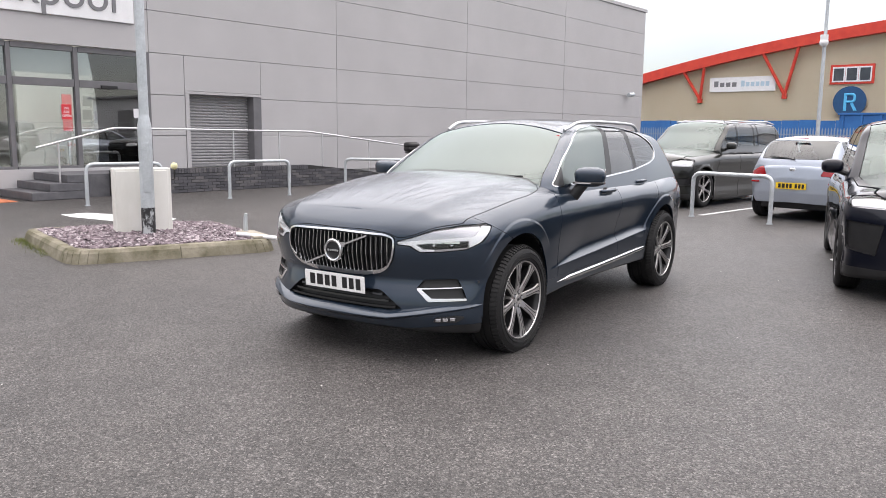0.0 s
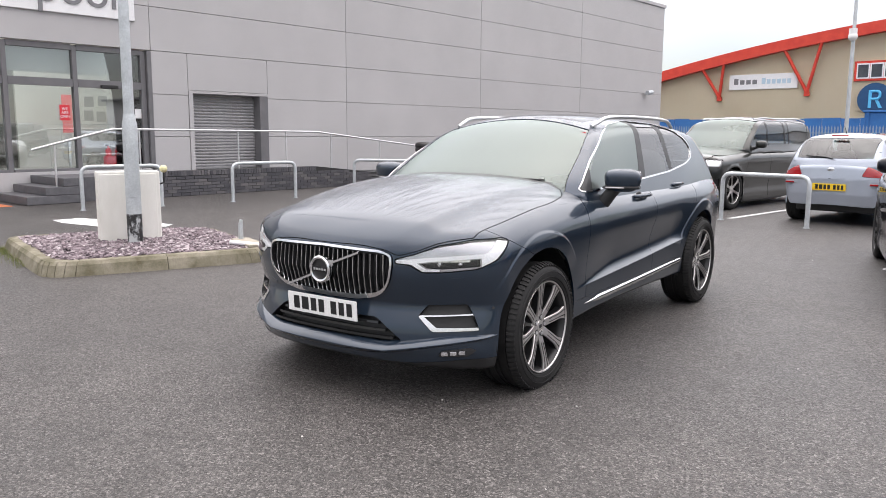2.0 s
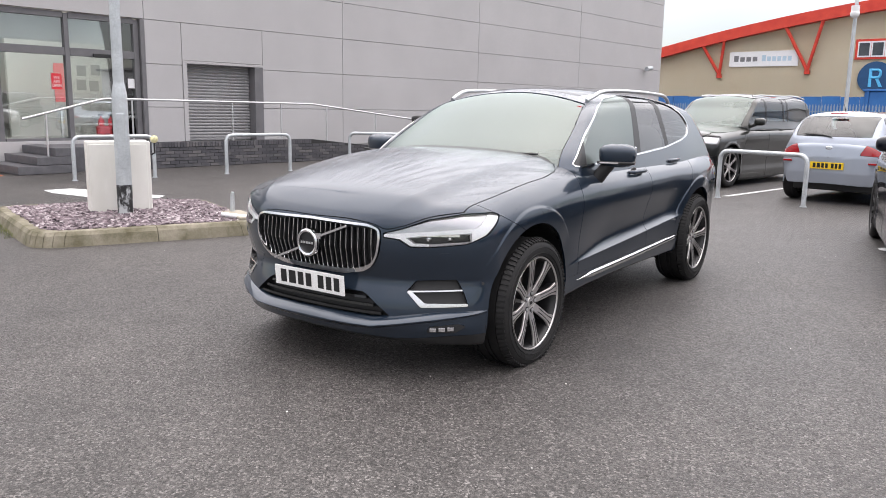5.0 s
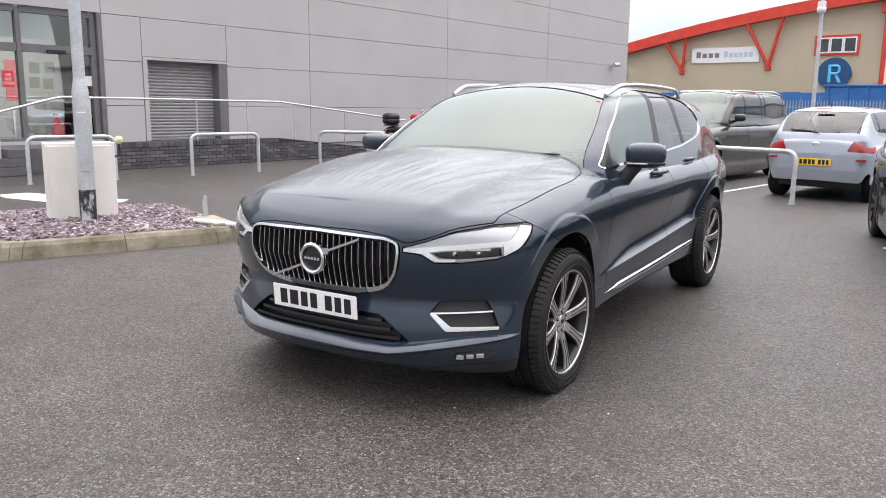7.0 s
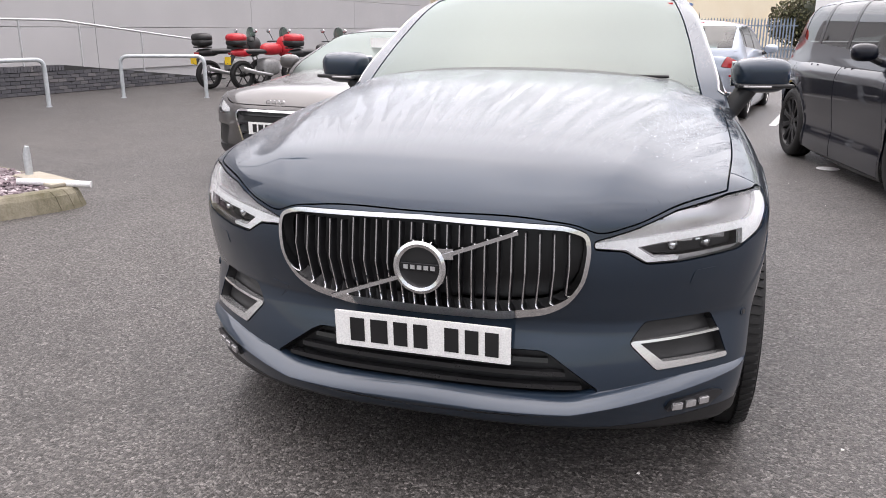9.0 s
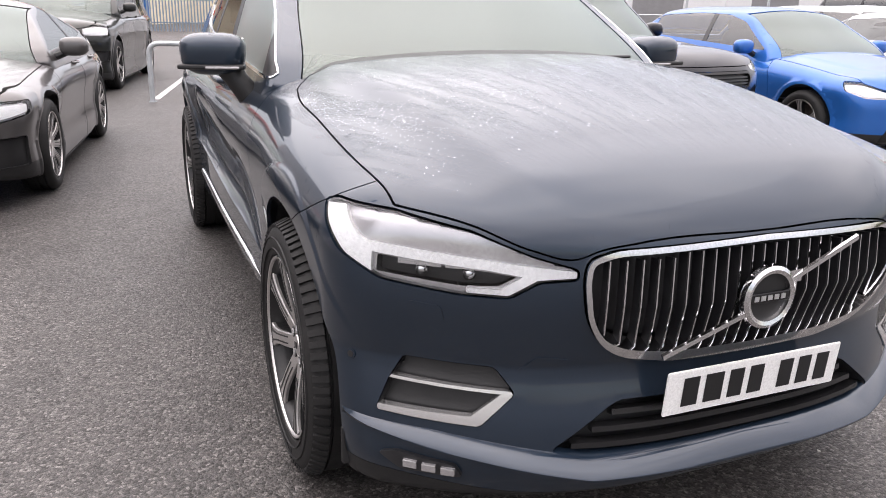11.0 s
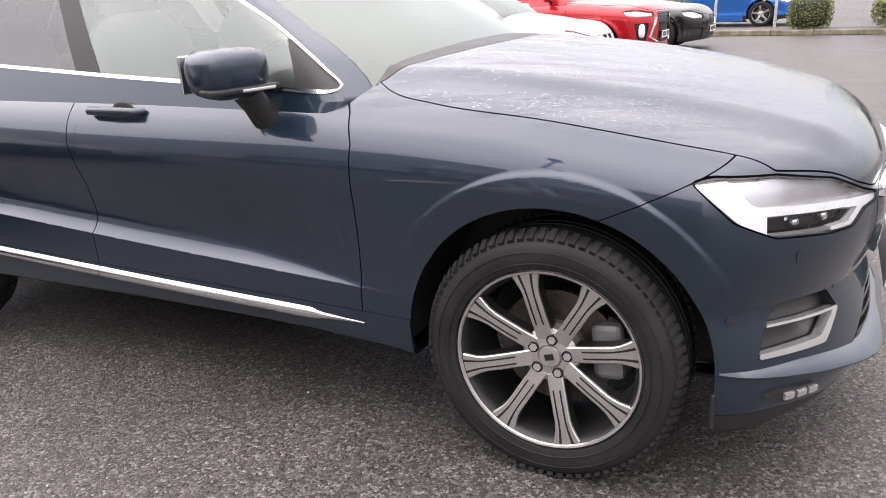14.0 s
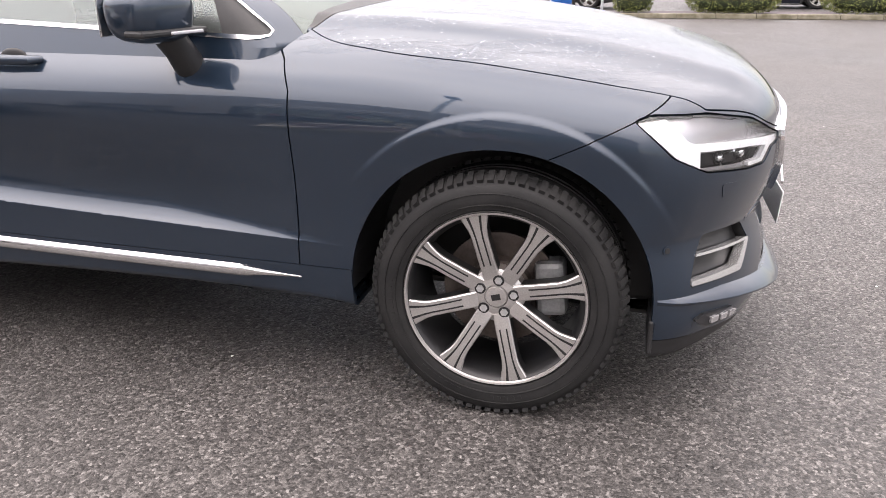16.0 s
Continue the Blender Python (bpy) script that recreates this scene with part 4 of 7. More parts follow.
def cut(skin, test, refine=4):
    """Splits a skin where test(points) crosses zero. Returns what lies inside (< 0) and outside."""
    used = np.unique(np.fromiter((i for f in skin.f for i in f), int)) if skin.f else np.zeros(0, int)
    s = np.full(len(skin.v), 1.0)
    if len(used):
        s[used] = test(skin.v[used])
    sl = s.tolist()
    v = [skin.v]
    count = len(skin.v)
    inner, outer, crossed = [], [], []
    for f in skin.f:
        q = [sl[i] for i in f]
        lo, hi = min(q), max(q)
        if lo > 0.03 or (lo > 0 and len(f) != 4):
            outer.append(f)
        elif hi < -0.03 or (hi <= 0 and len(f) != 4):
            inner.append(f)
        elif len(f) == 4 and refine > 1 and (lo < 0 < hi or min(abs(lo), abs(hi)) < 0.02):
            size = float(np.abs(skin.v[f[0]] - skin.v[f[2]]).max())
            if lo < 0 < hi or min(abs(lo), abs(hi)) < size * 0.7:
                crossed.append((f, refine if size > 0.012 else 2))
            else:
                (inner if hi <= 0 else outer).append(f)
        elif lo > 0:
            outer.append(f)
        elif hi <= 0:
            inner.append(f)
        else:
            crossed.append((f, 1))
    small, new_v = [], []
    small += [f for f, k in crossed if k == 1]
    for k in sorted({k for f, k in crossed if k > 1}):
        pts, quads = split([f for f, kk in crossed if kk == k], skin.v, k, count)
        new_v.append(pts)
        small += quads
        count += len(pts)
    if new_v:
        v.append(settle(skin.field, np.concatenate(new_v), 2))
    allv = np.concatenate(v)
    s = np.concatenate([s, test(v[1])]).tolist() if len(v) > 1 else s.tolist()
    extra, where = [], {}

    def between(i, j):
        key = (i, j) if i < j else (j, i)
        if key not in where:
            t = s[i] / (s[i] - s[j])
            where[key] = len(allv) + len(extra)
            extra.append(allv[i] + t * (allv[j] - allv[i]))
        return where[key]

    for f in small:
        q = [s[i] for i in f]
        if max(q) <= 0:
            inner.append(f)
        elif min(q) > 0:
            outer.append(f)
        else:
            ins, out = [], []
            for a, b in zip(f, f[1:] + f[:1]):
                (ins if s[a] <= 0 else out).append(a)
                if (s[a] <= 0) != (s[b] <= 0):
                    p = between(a, b)
                    ins.append(p)
                    out.append(p)
            if len(ins) > 2:
                inner.append(tuple(ins))
            if len(out) > 2:
                outer.append(tuple(out))
    if extra:
        allv = np.concatenate([allv, settle(skin.field, np.array(extra), 2)])
    return Skin(skin.field, allv, inner), Skin(skin.field, allv, outer)


def densify(skin, wanted, k=3):
    """Splits the faces whose middle is wanted into k by k, laid on the field."""
    mids = np.array([skin.v[list(f)].mean(0) for f in skin.f])
    hit = wanted(mids)
    chosen = [f for f, h in zip(skin.f, hit.tolist()) if h and len(f) == 4]
    if not chosen:
        return skin
    faces = [f for f, h in zip(skin.f, hit.tolist()) if not h or len(f) != 4]
    pts, quads = split(chosen, skin.v, k, len(skin.v))
    return Skin(skin.field, np.concatenate([skin.v, settle(skin.field, pts, 3)]), faces + quads)


def score(skin, *tests):
    """Lays edges of the mesh along lines on it, so that a crease runs clean."""
    for test in tests:
        old = len(skin.v)
        a, b = cut(skin, test, 1)
        v = b.v.copy()
        for _ in range(3 if len(v) > old else 0):
            g = slope(test, v[old:])
            v[old:] -= (test(v[old:]) / np.maximum((g * g).sum(1), 1e-6))[:, None] * g
            v[old:] = settle(skin.field, v[old:], 1)
        skin = Skin(skin.field, v, a.f + b.f)
    return skin


def carve(skin, test, gap=0.002, refine=4):
    """The piece inside, the rest outside, with a joint of twice the gap between them."""
    inner, rest = cut(skin, lambda p: test(p) + gap, refine)
    _, rest = cut(rest, lambda p: test(p) - gap, 1)
    return inner, rest


def outline(points, proj):
    """The signed distance to a closed outline in the plane that proj gives."""
    a = np.array(points, float)
    b = np.roll(a, -1, 0)

    def test(p):
        q = np.stack(proj(p), 1)
        best, odd = np.full(len(q), 1e9), np.zeros(len(q), bool)
        for s, e in zip(a, b):
            d = e - s
            t = np.clip(((q - s) @ d) / (d @ d), 0, 1)
            best = np.minimum(best, np.hypot(*(q - s - t[:, None] * d).T))
            if s[1] != e[1]:
                odd ^= ((s[1] > q[:, 1]) != (e[1] > q[:, 1])) & (q[:, 0] < d[0] * (q[:, 1] - s[1]) / d[1] + s[0])
        return np.where(odd, -best, best)

    return test


def rounded(points, r, n=4):
    """A closed outline with its corners rounded."""
    pts = [Vector((x, y, 0)) for x, y in points]
    out = []
    for i, b in enumerate(pts):
        a, c = pts[i - 1], pts[(i + 1) % len(pts)]
        k = min(r, (a - b).length * 0.45, (c - b).length * 0.45)
        p, q = b + (a - b).normalized() * k, b + (c - b).normalized() * k
        out += [tuple(((1 - t) ** 2 * p + 2 * t * (1 - t) * b + t * t * q).xy) for t in map(float, np.linspace(0, 1, n))]
    return out


def wrap(p):
    """Round the nose: the way along the bumper from the middle, and the height."""
    return 0.85 * np.arctan2(np.abs(p[:, 0]), -(p[:, 1] + 0.1)), p[:, 2]


def flank(p):
    return p[:, 1], p[:, 2]


def skin_part(name, skin, material, parent, mirror="both", offset=0.0, depth=0.012, label="", rim=None):
    """Makes one mesh of a skin: of this half, of the other ("left"), or of both; with edges turned in by depth.
    rim: an outline; the mesh is then only the wall that runs inward along it."""
    used = sorted({i for f in skin.f for i in f})
    if not used:
        return None
    v0 = skin.v[used]
    key, ids, remap = {}, [], {}
    for n, (i, k) in enumerate(zip(used, map(tuple, np.round(v0, 5).tolist()))):
        remap[i] = key.setdefault(k, len(key))
        if remap[i] == len(ids):
            ids.append(n)
    v = v0[ids]
    f = []
    for q in skin.f:
        r = []
        for i in q:
            if not r or remap[i] != r[-1]:
                r.append(remap[i])
        if r[0] == r[-1]:
            r.pop()
        if len(set(r)) > 2 and len(set(r)) == len(r):
            f.append(tuple(r))
    nrm = slope(skin.field, v)
    nrm /= np.linalg.norm(nrm, axis=1)[:, None]
    flat = np.abs(v[:, 0]) < 1e-6
    nrm[flat, 0] = 0
    pairs = []
    for count in {len(q) for q in f}:
        ring_ = np.array([q for q in f if len(q) == count])
        pairs.append(np.stack([ring_, np.roll(ring_, -1, 1)], 2).reshape(-1, 2))
    pairs = np.concatenate(pairs)
    _, first, many = np.unique(pairs.min(1) * (len(v) + 1) + pairs.max(1), return_index=True, return_counts=True)
    border = pairs[first[many == 1]]
    if mirror == "both":
        border = border[~(flat[border[:, 0]] & flat[border[:, 1]])]
    border = list(map(tuple, border.tolist()))
    if rim:
        mids = np.array([(v[a] + v[b]) / 2 for a, b in border])
        border = [e for e, d in zip(border, np.abs(rim(mids)).tolist()) if d < 0.005]
    top, low = v + nrm * offset, v + nrm * (offset - depth)
    faces, normals, verts = [], [], []

    turn = np.zeros((len(f), 3))
    for count in {len(q) for q in f}:
        ids_ = [n for n, q in enumerate(f) if len(q) == count]
        ring_ = top[np.array([f[n] for n in ids_])]
        turn[ids_] = np.cross(ring_, np.roll(ring_, -1, 1)).sum(1)
    outward = ((turn * nrm[[q[0] for q in f]]).sum(1) > 0).tolist()
    nl = nrm.tolist()
    nm = (nrm * [-1, 1, 1]).tolist()
    if border:
        ea, eb = np.array(border).T
        en = np.cross(top[eb] - top[ea], nrm[ea])
        en /= np.linalg.norm(en, axis=1)[:, None] + 1e-9

    def emit(sign):
        flip = np.array([sign, 1, 1])
        base = len(verts)
        verts.extend((top * flip).tolist())
        lowbase = len(verts)
        if depth:
            verts.extend((low * flip).tolist())
        ns = nl if sign > 0 else nm
        for q, out in zip(f, outward) if not rim else ():
            r = q if out == (sign > 0) else q[::-1]
            faces.append(tuple([base + i for i in r]))
            normals.extend([ns[i] for i in r])
        if depth and border:
            for (a, b), e in zip(border, (en * flip).tolist()):
                quad = (base + a, base + b, lowbase + b, lowbase + a)
                faces.append(quad[::-1] if sign > 0 else quad)
                normals.extend([e] * 4)

    if mirror in ("both", "right"):
        emit(1)
    if mirror in ("both", "left"):
        emit(-1)
    me = bpy.data.meshes.new(name)
    me.from_pydata(verts, [], faces)
    me.materials.append(material)
    me.polygons.foreach_set("use_smooth", [True] * len(me.polygons))
    if len(me.loops) == len(normals):
        me.normals_split_custom_set(normals)
    ob = new(name, me)
    ob.parent = parent
    return tagged(ob, label)


def surface(field, u, z, y0=-0.1, zfrom=None):
    """The point of a body at the way u along its bumper and the height z, and the normal there."""
    a = abs(u) / 0.85
    way, near, far = np.array([math.sin(a), -math.cos(a), 0.0]), 0.0, 3.0
    o = np.array([0.0, y0, z])
    for _ in range(20):
        t = (near + far) / 2
        near, far = (t, far) if field((o + t * way)[None])[0] < 0 else (near, t)
    p = o + near * way
    n = slope(field, p[None])[0]
    n /= np.linalg.norm(n)
    k = np.array([1.0 if u >= 0 else -1.0, 1, 1])
    return Vector(p * k), Vector(n * k)


def flank_point(field, y, z):
    near, far = 0.0, 2.0
    for _ in range(20):
        t = (near + far) / 2
        near, far = (t, far) if field(np.array([[t, y, z]]))[0] < 0 else (near, t)
    n = slope(field, np.array([[near, y, z]]))[0]
    return Vector((near, y, z)), Vector(n / np.linalg.norm(n))


def flank_points(field, y, z):
    """The half widths of a body at arrays of lengths and heights."""
    near, far = np.zeros(len(y)), np.full(len(y), 2.0)
    for _ in range(20):
        t = (near + far) / 2
        inside = field(np.stack([t, y, z], 1)) < 0
        near, far = np.where(inside, t, near), np.where(inside, far, t)
    return near


def ribbon(bm, pts, normals, half, thick, across):
    """A flat bar along points: half its width along "across", thick outward along the normals."""
    rows = []
    for p, n in zip(pts, normals):
        w = Vector(across)
        w = (w - n * w.dot(n)).normalized() * half
        rows.append([bm.verts.new(q) for q in (p - w, p - w * 0.8 + n * thick, p + w * 0.8 + n * thick, p + w)])
    for a, b in zip(rows, rows[1:]):
        for j in range(4):
            bm.faces.new((a[j], a[(j + 1) % 4], b[(j + 1) % 4], b[j]))
    bm.faces.new(rows[0])
    bm.faces.new(rows[-1][::-1])
    bmesh.ops.recalc_face_normals(bm, faces=bm.faces)
    return bm


def blob(bm, centre, size, power=2.6, nu=28, nv=16, squeeze=0.0):
    """A rounded block: a super-ellipsoid; squeeze narrows it towards -z."""
    f = lambda v, e: math.copysign(abs(v) ** e, v)
    e = 2.0 / power
    rows = []
    for i in range(nv + 1):
        b = math.pi * (i / nv - 0.5)
        row = []
        for j in range(nu):
            a = 2 * math.pi * j / nu
            x, y, z = f(math.cos(b), e) * f(math.cos(a), e), f(math.cos(b), e) * f(math.sin(a), e), f(math.sin(b), e)
            k = 1 - squeeze * (0.5 - 0.5 * z)
            row.append(bm.verts.new((centre[0] + size[0] * x * k, centre[1] + size[1] * y * k, centre[2] + size[2] * z)))
        rows.append(row)
    for a, b in zip(rows, rows[1:]):
        for j in range(nu):
            bm.faces.new((a[j], a[(j + 1) % nu], b[(j + 1) % nu], b[j]))
    bmesh.ops.remove_doubles(bm, verts=bm.verts, dist=1e-5)
    bmesh.ops.recalc_face_normals(bm, faces=bm.faces)
    return bm

# ---- wheels ----
ALLOY = worn("machined_alloy", (0.56, 0.54, 0.53), (0.63, 0.61, 0.60), 14, 260, (0.27, 0.36), metal=0.85, bump=0.04)
DARK_ALLOY = worn("dark_wheel_paint", (0.010, 0.010, 0.011), (0.018, 0.018, 0.019), 10, 160, (0.35, 0.45), metal=0.1, bump=0.05)
DISC = worn("brake_disc_steel", (0.09, 0.072, 0.065), (0.16, 0.135, 0.12), 20, 120, (0.35, 0.5), metal=0.7, bump=0.1, stretch=(1, 1, 1))
CALIPER = worn("cast_caliper", (0.30, 0.30, 0.30), (0.40, 0.40, 0.40), 14, 120, (0.5, 0.6), metal=0.5, bump=0.2)


def spoke_bm(r0, r1, w0, w1, x0, x1, groove):
    """One spoke pointing up (z) that flares towards the rim; or its dark core with the two slots in its face."""
    bm = bmesh.new()
    n = 10
    for k0, k1 in (((-1.0, 1.0),) if not groove else ((-0.52, -0.34), (0.34, 0.52), (-0.97, 0.97))):
        rows = []
        for i in range(n):
            t = i / (n - 1)
            r = r0 + (r1 - r0) * t
            w = w0 + (w1 - w0) * max(0.0, (t - 0.70) / 0.30) ** 1.3
            if groove and t < 0.2 and abs(k0) < 0.9:
                continue
            x = x0 + (x1 - x0) * t + 0.005 * math.sin(t * math.pi)
            a, b = k0 * w, k1 * w
            if groove and abs(k0) > 0.9:
                prof = [(a, x - 0.05), (a, x - 0.010), (b, x - 0.010), (b, x - 0.05)]
            elif groove:
                prof = [(a, x - 0.004), (a, x + 0.0016), (b, x + 0.0016), (b, x - 0.004)]
            else:
                prof = [(a, x - 0.011), (a, x - 0.003), (a + 0.003, x), (b - 0.003, x), (b, x - 0.003), (b, x - 0.011)]
            rows.append([bm.verts.new((px, py, r)) for py, px in prof])
        for p, q in zip(rows, rows[1:]):
            for j in range(len(p) - 1):
                bm.faces.new((p[j], p[j + 1], q[j + 1], q[j]))
        bm.faces.new(rows[0])
        bm.faces.new(rows[-1][::-1])
    bmesh.ops.recalc_face_normals(bm, faces=bm.faces)
    return bm


def wheel(car, x, y, z, radius=0.3685, rim=0.262, width=0.255, spokes=8, spin=-8.0, steer=0.0, alloy=ALLOY, dark=DARK_ALLOY, fine=True, hub_in=0.045):
    """A wheel under a car; x < 0 puts it on the car's right. The face looks along +x before it is turned."""
    side = 1 if x > 0 else -1
    half = width / 2
    turn = pose(x, y, z, 0, 0, (0 if side > 0 else 180) + steer) @ pose(0, 0, 0, spin)
    seg = 64 if fine else 36
    barrel = lathe(bmesh.new(), [(-half + 0.02, rim - 0.02), (half - 0.05, rim - 0.022), (half - 0.022, rim - 0.012), (half - 0.012, rim - 0.004), (half - 0.006, rim + 0.004), (half - 0.02, rim + 0.010)], seg)
    w = part("wheel", barrel, dark, car, smooth=True)
    w.matrix_local = turn
    s = radius
    prof = [(half - 0.022, rim + 0.004), (half - 0.004, rim + 0.012), (half + 0.001, rim + 0.03), (half + 0.004, (rim + s) / 2), (half - 0.002, s - 0.032), (half - 0.014, s - 0.014), (half - 0.030, s - 0.004)]
    tread = [(half - 0.046, s), (half - 0.047, s - 0.008), (half - 0.056, s - 0.008), (half - 0.057, s), (0.022, s), (0.021, s - 0.008), (0.010, s - 0.008), (0.009, s)]
    prof = prof + tread + [(-a, r) for a, r in tread[::-1]] + [(-a, r) for a, r in prof[::-1]]
    part("tyre", lathe(bmesh.new(), prof, seg), TYRE, w, "black rubber tyre", smooth=True)
    if fine:
        bm = bmesh.new()
        for i in range(78):
            for k in (-1, 1):
                a = 2 * math.pi * (i + (0.5 if k > 0 else 0)) / 78
                g = box(bmesh.new(), -0.022, 0.022, -0.0085, 0.0085, -0.005, 0.0055)
                m = Matrix.Rotation(a, 4, "X") @ pose(k * (half - 0.027), 0, s - 0.006, 0, k * 24)
                g.transform(m)
                tmp = bpy.data.meshes.new("t")
                g.to_mesh(tmp)
                g.free()
                bm.from_mesh(tmp)
                bpy.data.meshes.remove(tmp)
        tagged(part("tread", bm, TYRE, w), kind="stuff")
        bm = bmesh.new()
        for r in (rim + 0.028, rim + 0.06):
            lathe(bm, [(half + 0.0015, r - 0.0015), (half + 0.0055, r), (half + 0.0015, r + 0.0015)], seg)
        for i in range(30):
            if i in (7, 8, 9, 10, 11, 12, 13, 21, 22, 23, 24):
                continue
            g = box(bmesh.new(), half + 0.001, half + 0.0046, -0.0055, 0.0055, rim + 0.038, rim + 0.052)
            g.transform(Matrix.Rotation(0.068 * i + 1.2, 4, "X"))
            tmp = bpy.data.meshes.new("t")
            g.to_mesh(tmp)
            g.free()
            bm.from_mesh(tmp)
            bpy.data.meshes.remove(tmp)
        tagged(part("sidewall_relief", bm, TYRE, w, smooth=True), kind="stuff")
    part("rim_edge", lathe(bmesh.new(), [(half - 0.012, rim - 0.005), (half - 0.006, rim - 0.002), (half - 0.0045, rim + 0.003), (half - 0.012, rim + 0.007)], seg), alloy, w, "machined silver rim edge", smooth=True)
    hx = half - hub_in
    ridge = spoke_bm(0.055, rim - 0.003, 0.0235, 0.043, hx, half - 0.014, False)
    me = bpy.data.meshes.new("spoke")
    ridge.to_mesh(me)
    ridge.free()
    me.materials.append(alloy)
    groove = spoke_bm(0.055, rim - 0.005, 0.0235, 0.043, hx, half - 0.014, True)
    me2 = bpy.data.meshes.new("spoke_core")
    groove.to_mesh(me2)
    groove.free()
    me2.materials.append(dark)
    for i in range(spokes):
        m = Matrix.Rotation(2 * math.pi * i / spokes, 4, "X")
        piece("spoke", me, m, w)
        piece("spoke_core", me2, m, w)
    part("hub", lathe(bmesh.new(), [(hx - 0.06, 0.085), (hx - 0.012, 0.082), (hx - 0.004, 0.066), (hx - 0.001, 0.05), (hx + 0.001, 0.036), (hx - 0.002, 0.034)], 32), alloy, w, smooth=True)
    part("hub_cap", lathe(bmesh.new(), [(hx - 0.004, 0.034), (hx + 0.004, 0.030), (hx + 0.006, 0.0001)], 32), alloy, w, smooth=True)
    if fine:
        for i in range(5):
            a = 2 * math.pi * (i + 0.3) / 5
            part("bolt_recess", tube(bmesh.new(), [(hx - 0.01, 0.052 * math.sin(a), 0.052 * math.cos(a)), (hx + 0.0025, 0.052 * math.sin(a), 0.052 * math.cos(a))], 0.0165, 16), DARK_ALLOY, w)
            part("wheel_bolt", tube(bmesh.new(), [(hx - 0.01, 0.052 * math.sin(a), 0.052 * math.cos(a)), (hx + 0.006, 0.052 * math.sin(a), 0.052 * math.cos(a))], 0.0115, 6), STAINLESS, w)
        part("cap_mark", boxed(hx + 0.0055, hx + 0.0075, -0.013, 0.013, -0.009, 0.009), DARK_ALLOY, w)
    part("brake_disc", lathe(bmesh.new(), [(hx - 0.10, 0.17), (hx - 0.075, 0.172), (hx - 0.074, 0.10), (hx - 0.05, 0.095), (hx - 0.05, 0.03)], 40), DISC, w, smooth=True)
    if fine:
        cal = part("caliper", boxed(hx - 0.13, hx - 0.05, -0.085, 0.085, 0.105, 0.195, bevel=0.018), CALIPER, w)
        cal.matrix_local = Matrix.Rotation(radians(-85 - spin) if side < 0 else radians(80 - spin), 4, "X")
    return w


def bars(parent, width, height, spec, m, material, back):
    """A number plate: a board with plain bars where the characters stand."""
    board = part("number_plate", boxed(-width / 2, width / 2, -0.004, 0.0, -height / 2, height / 2, bevel=0.0035), back, parent, "number plate with plain dark bars")
    board.matrix_local = m
    for x0, x1 in spec:
        part("bar", boxed(x0 * width, x1 * width, -0.0062, -0.0045, -height * 0.33, height * 0.33, bevel=0.0008), material, board)
    return board


CHROME_DARK = worn("dark_grille_metal", (0.018, 0.018, 0.02), (0.028, 0.028, 0.03), 12, 160, (0.3, 0.4), metal=0.1, bump=0.02)
BLACK_GLOSS = worn("gloss_black_plastic", (0.010, 0.010, 0.011), (0.015, 0.015, 0.016), 9, 200, (0.12, 0.2), bump=0.03)
PLATE_BARS = [(-0.41, -0.325), (-0.29, -0.19), (-0.155, -0.075), (-0.04, 0.04), (0.135, 0.215), (0.25, 0.325), (0.36, 0.435)]

# ---- the large SUV that the camera goes round ----
C = CarShape(
    scoop=0.040, flare=0.007, flare_soft=0.010, dome=0.012, sink=0.022, hood_drop=0.066, nose_round=0.07,
    fold=[(-0.95, 0.40), (-0.8, 0.43), (-0.70, 0.49), (-0.6, 0.535), (-0.4, 0.575), (0.0, 0.615), (0.3, 0.635), (0.6, 0.65), (4.0, 0.65)],
    side=[(0.1, 0.06), (0.3, 0.040), (0.38, 0.030), (0.46, 0.026), (0.53, 0.024), (0.62, 0.020), (0.75, 0.010), (0.86, 0.004), (0.95, 0.018), (1.03, 0.045), (1.1, 0.085), (1.3, 0.2)],
    front=[(0.15, 0.06), (0.24, 0.022), (0.3, 0.0), (0.36, 0.002), (0.42, 0.010), (0.48, 0.025), (0.53, 0.038), (0.55, 0.040), (0.57, 0.033), (0.62, 0.017), (0.7, 0.0), (0.8, 0.006), (0.9, 0.03), (1.0, 0.1)])
SUV_PAINT = paint("deep_blue_metallic", (0.0155, 0.0275, 0.0465), 0.3, 0.34, wet=0.8, metal=0.5, coat=1.58)
suv = thing("suv", pose(0, 0, 0), "dark blue metallic SUV, wet with rain, chrome grille", "car")
body = cast(C.lower, -0.1, 2.95, 0.60, -36, 64, 128, 100, 26)
cabin = cast(C.upper, 1.75, 2.6, 1.0, -4, 60, 36, 72, 30)

def creases(p):
    near = (np.abs(np.abs(p[:, 0]) - lerp_curve(C.fold, p[:, 1])) < 0.035) & (p[:, 2] > 0.86) & (p[:, 1] < 0.65)
    near |= (np.abs(p[:, 2] - 0.459 - 0.058 * p[:, 1]) < 0.022) & (p[:, 1] > 0.42) & (p[:, 1] < 2.65)
    for axle in (0.0, C.base):
        r = np.hypot(p[:, 1] - axle, p[:, 2] - C.r_wheel)
        near |= (np.abs(r - C.flare_r - 0.005) < 0.035) & (np.abs(p[:, 0]) > 0.6) & (p[:, 2] > 0.3)
    return near


body = densify(body, creases, 4)


def scoop_line(p):
    return p[:, 2] - 0.459 - 0.058 * p[:, 1] + 0.3 * step(0.45, 0.36, p[:, 1]) + 0.3 * step(2.6, 2.7, p[:, 1])


body = score(body, lambda p: scoop_line(p) - 0.002, lambda p: scoop_line(p) + 0.002)

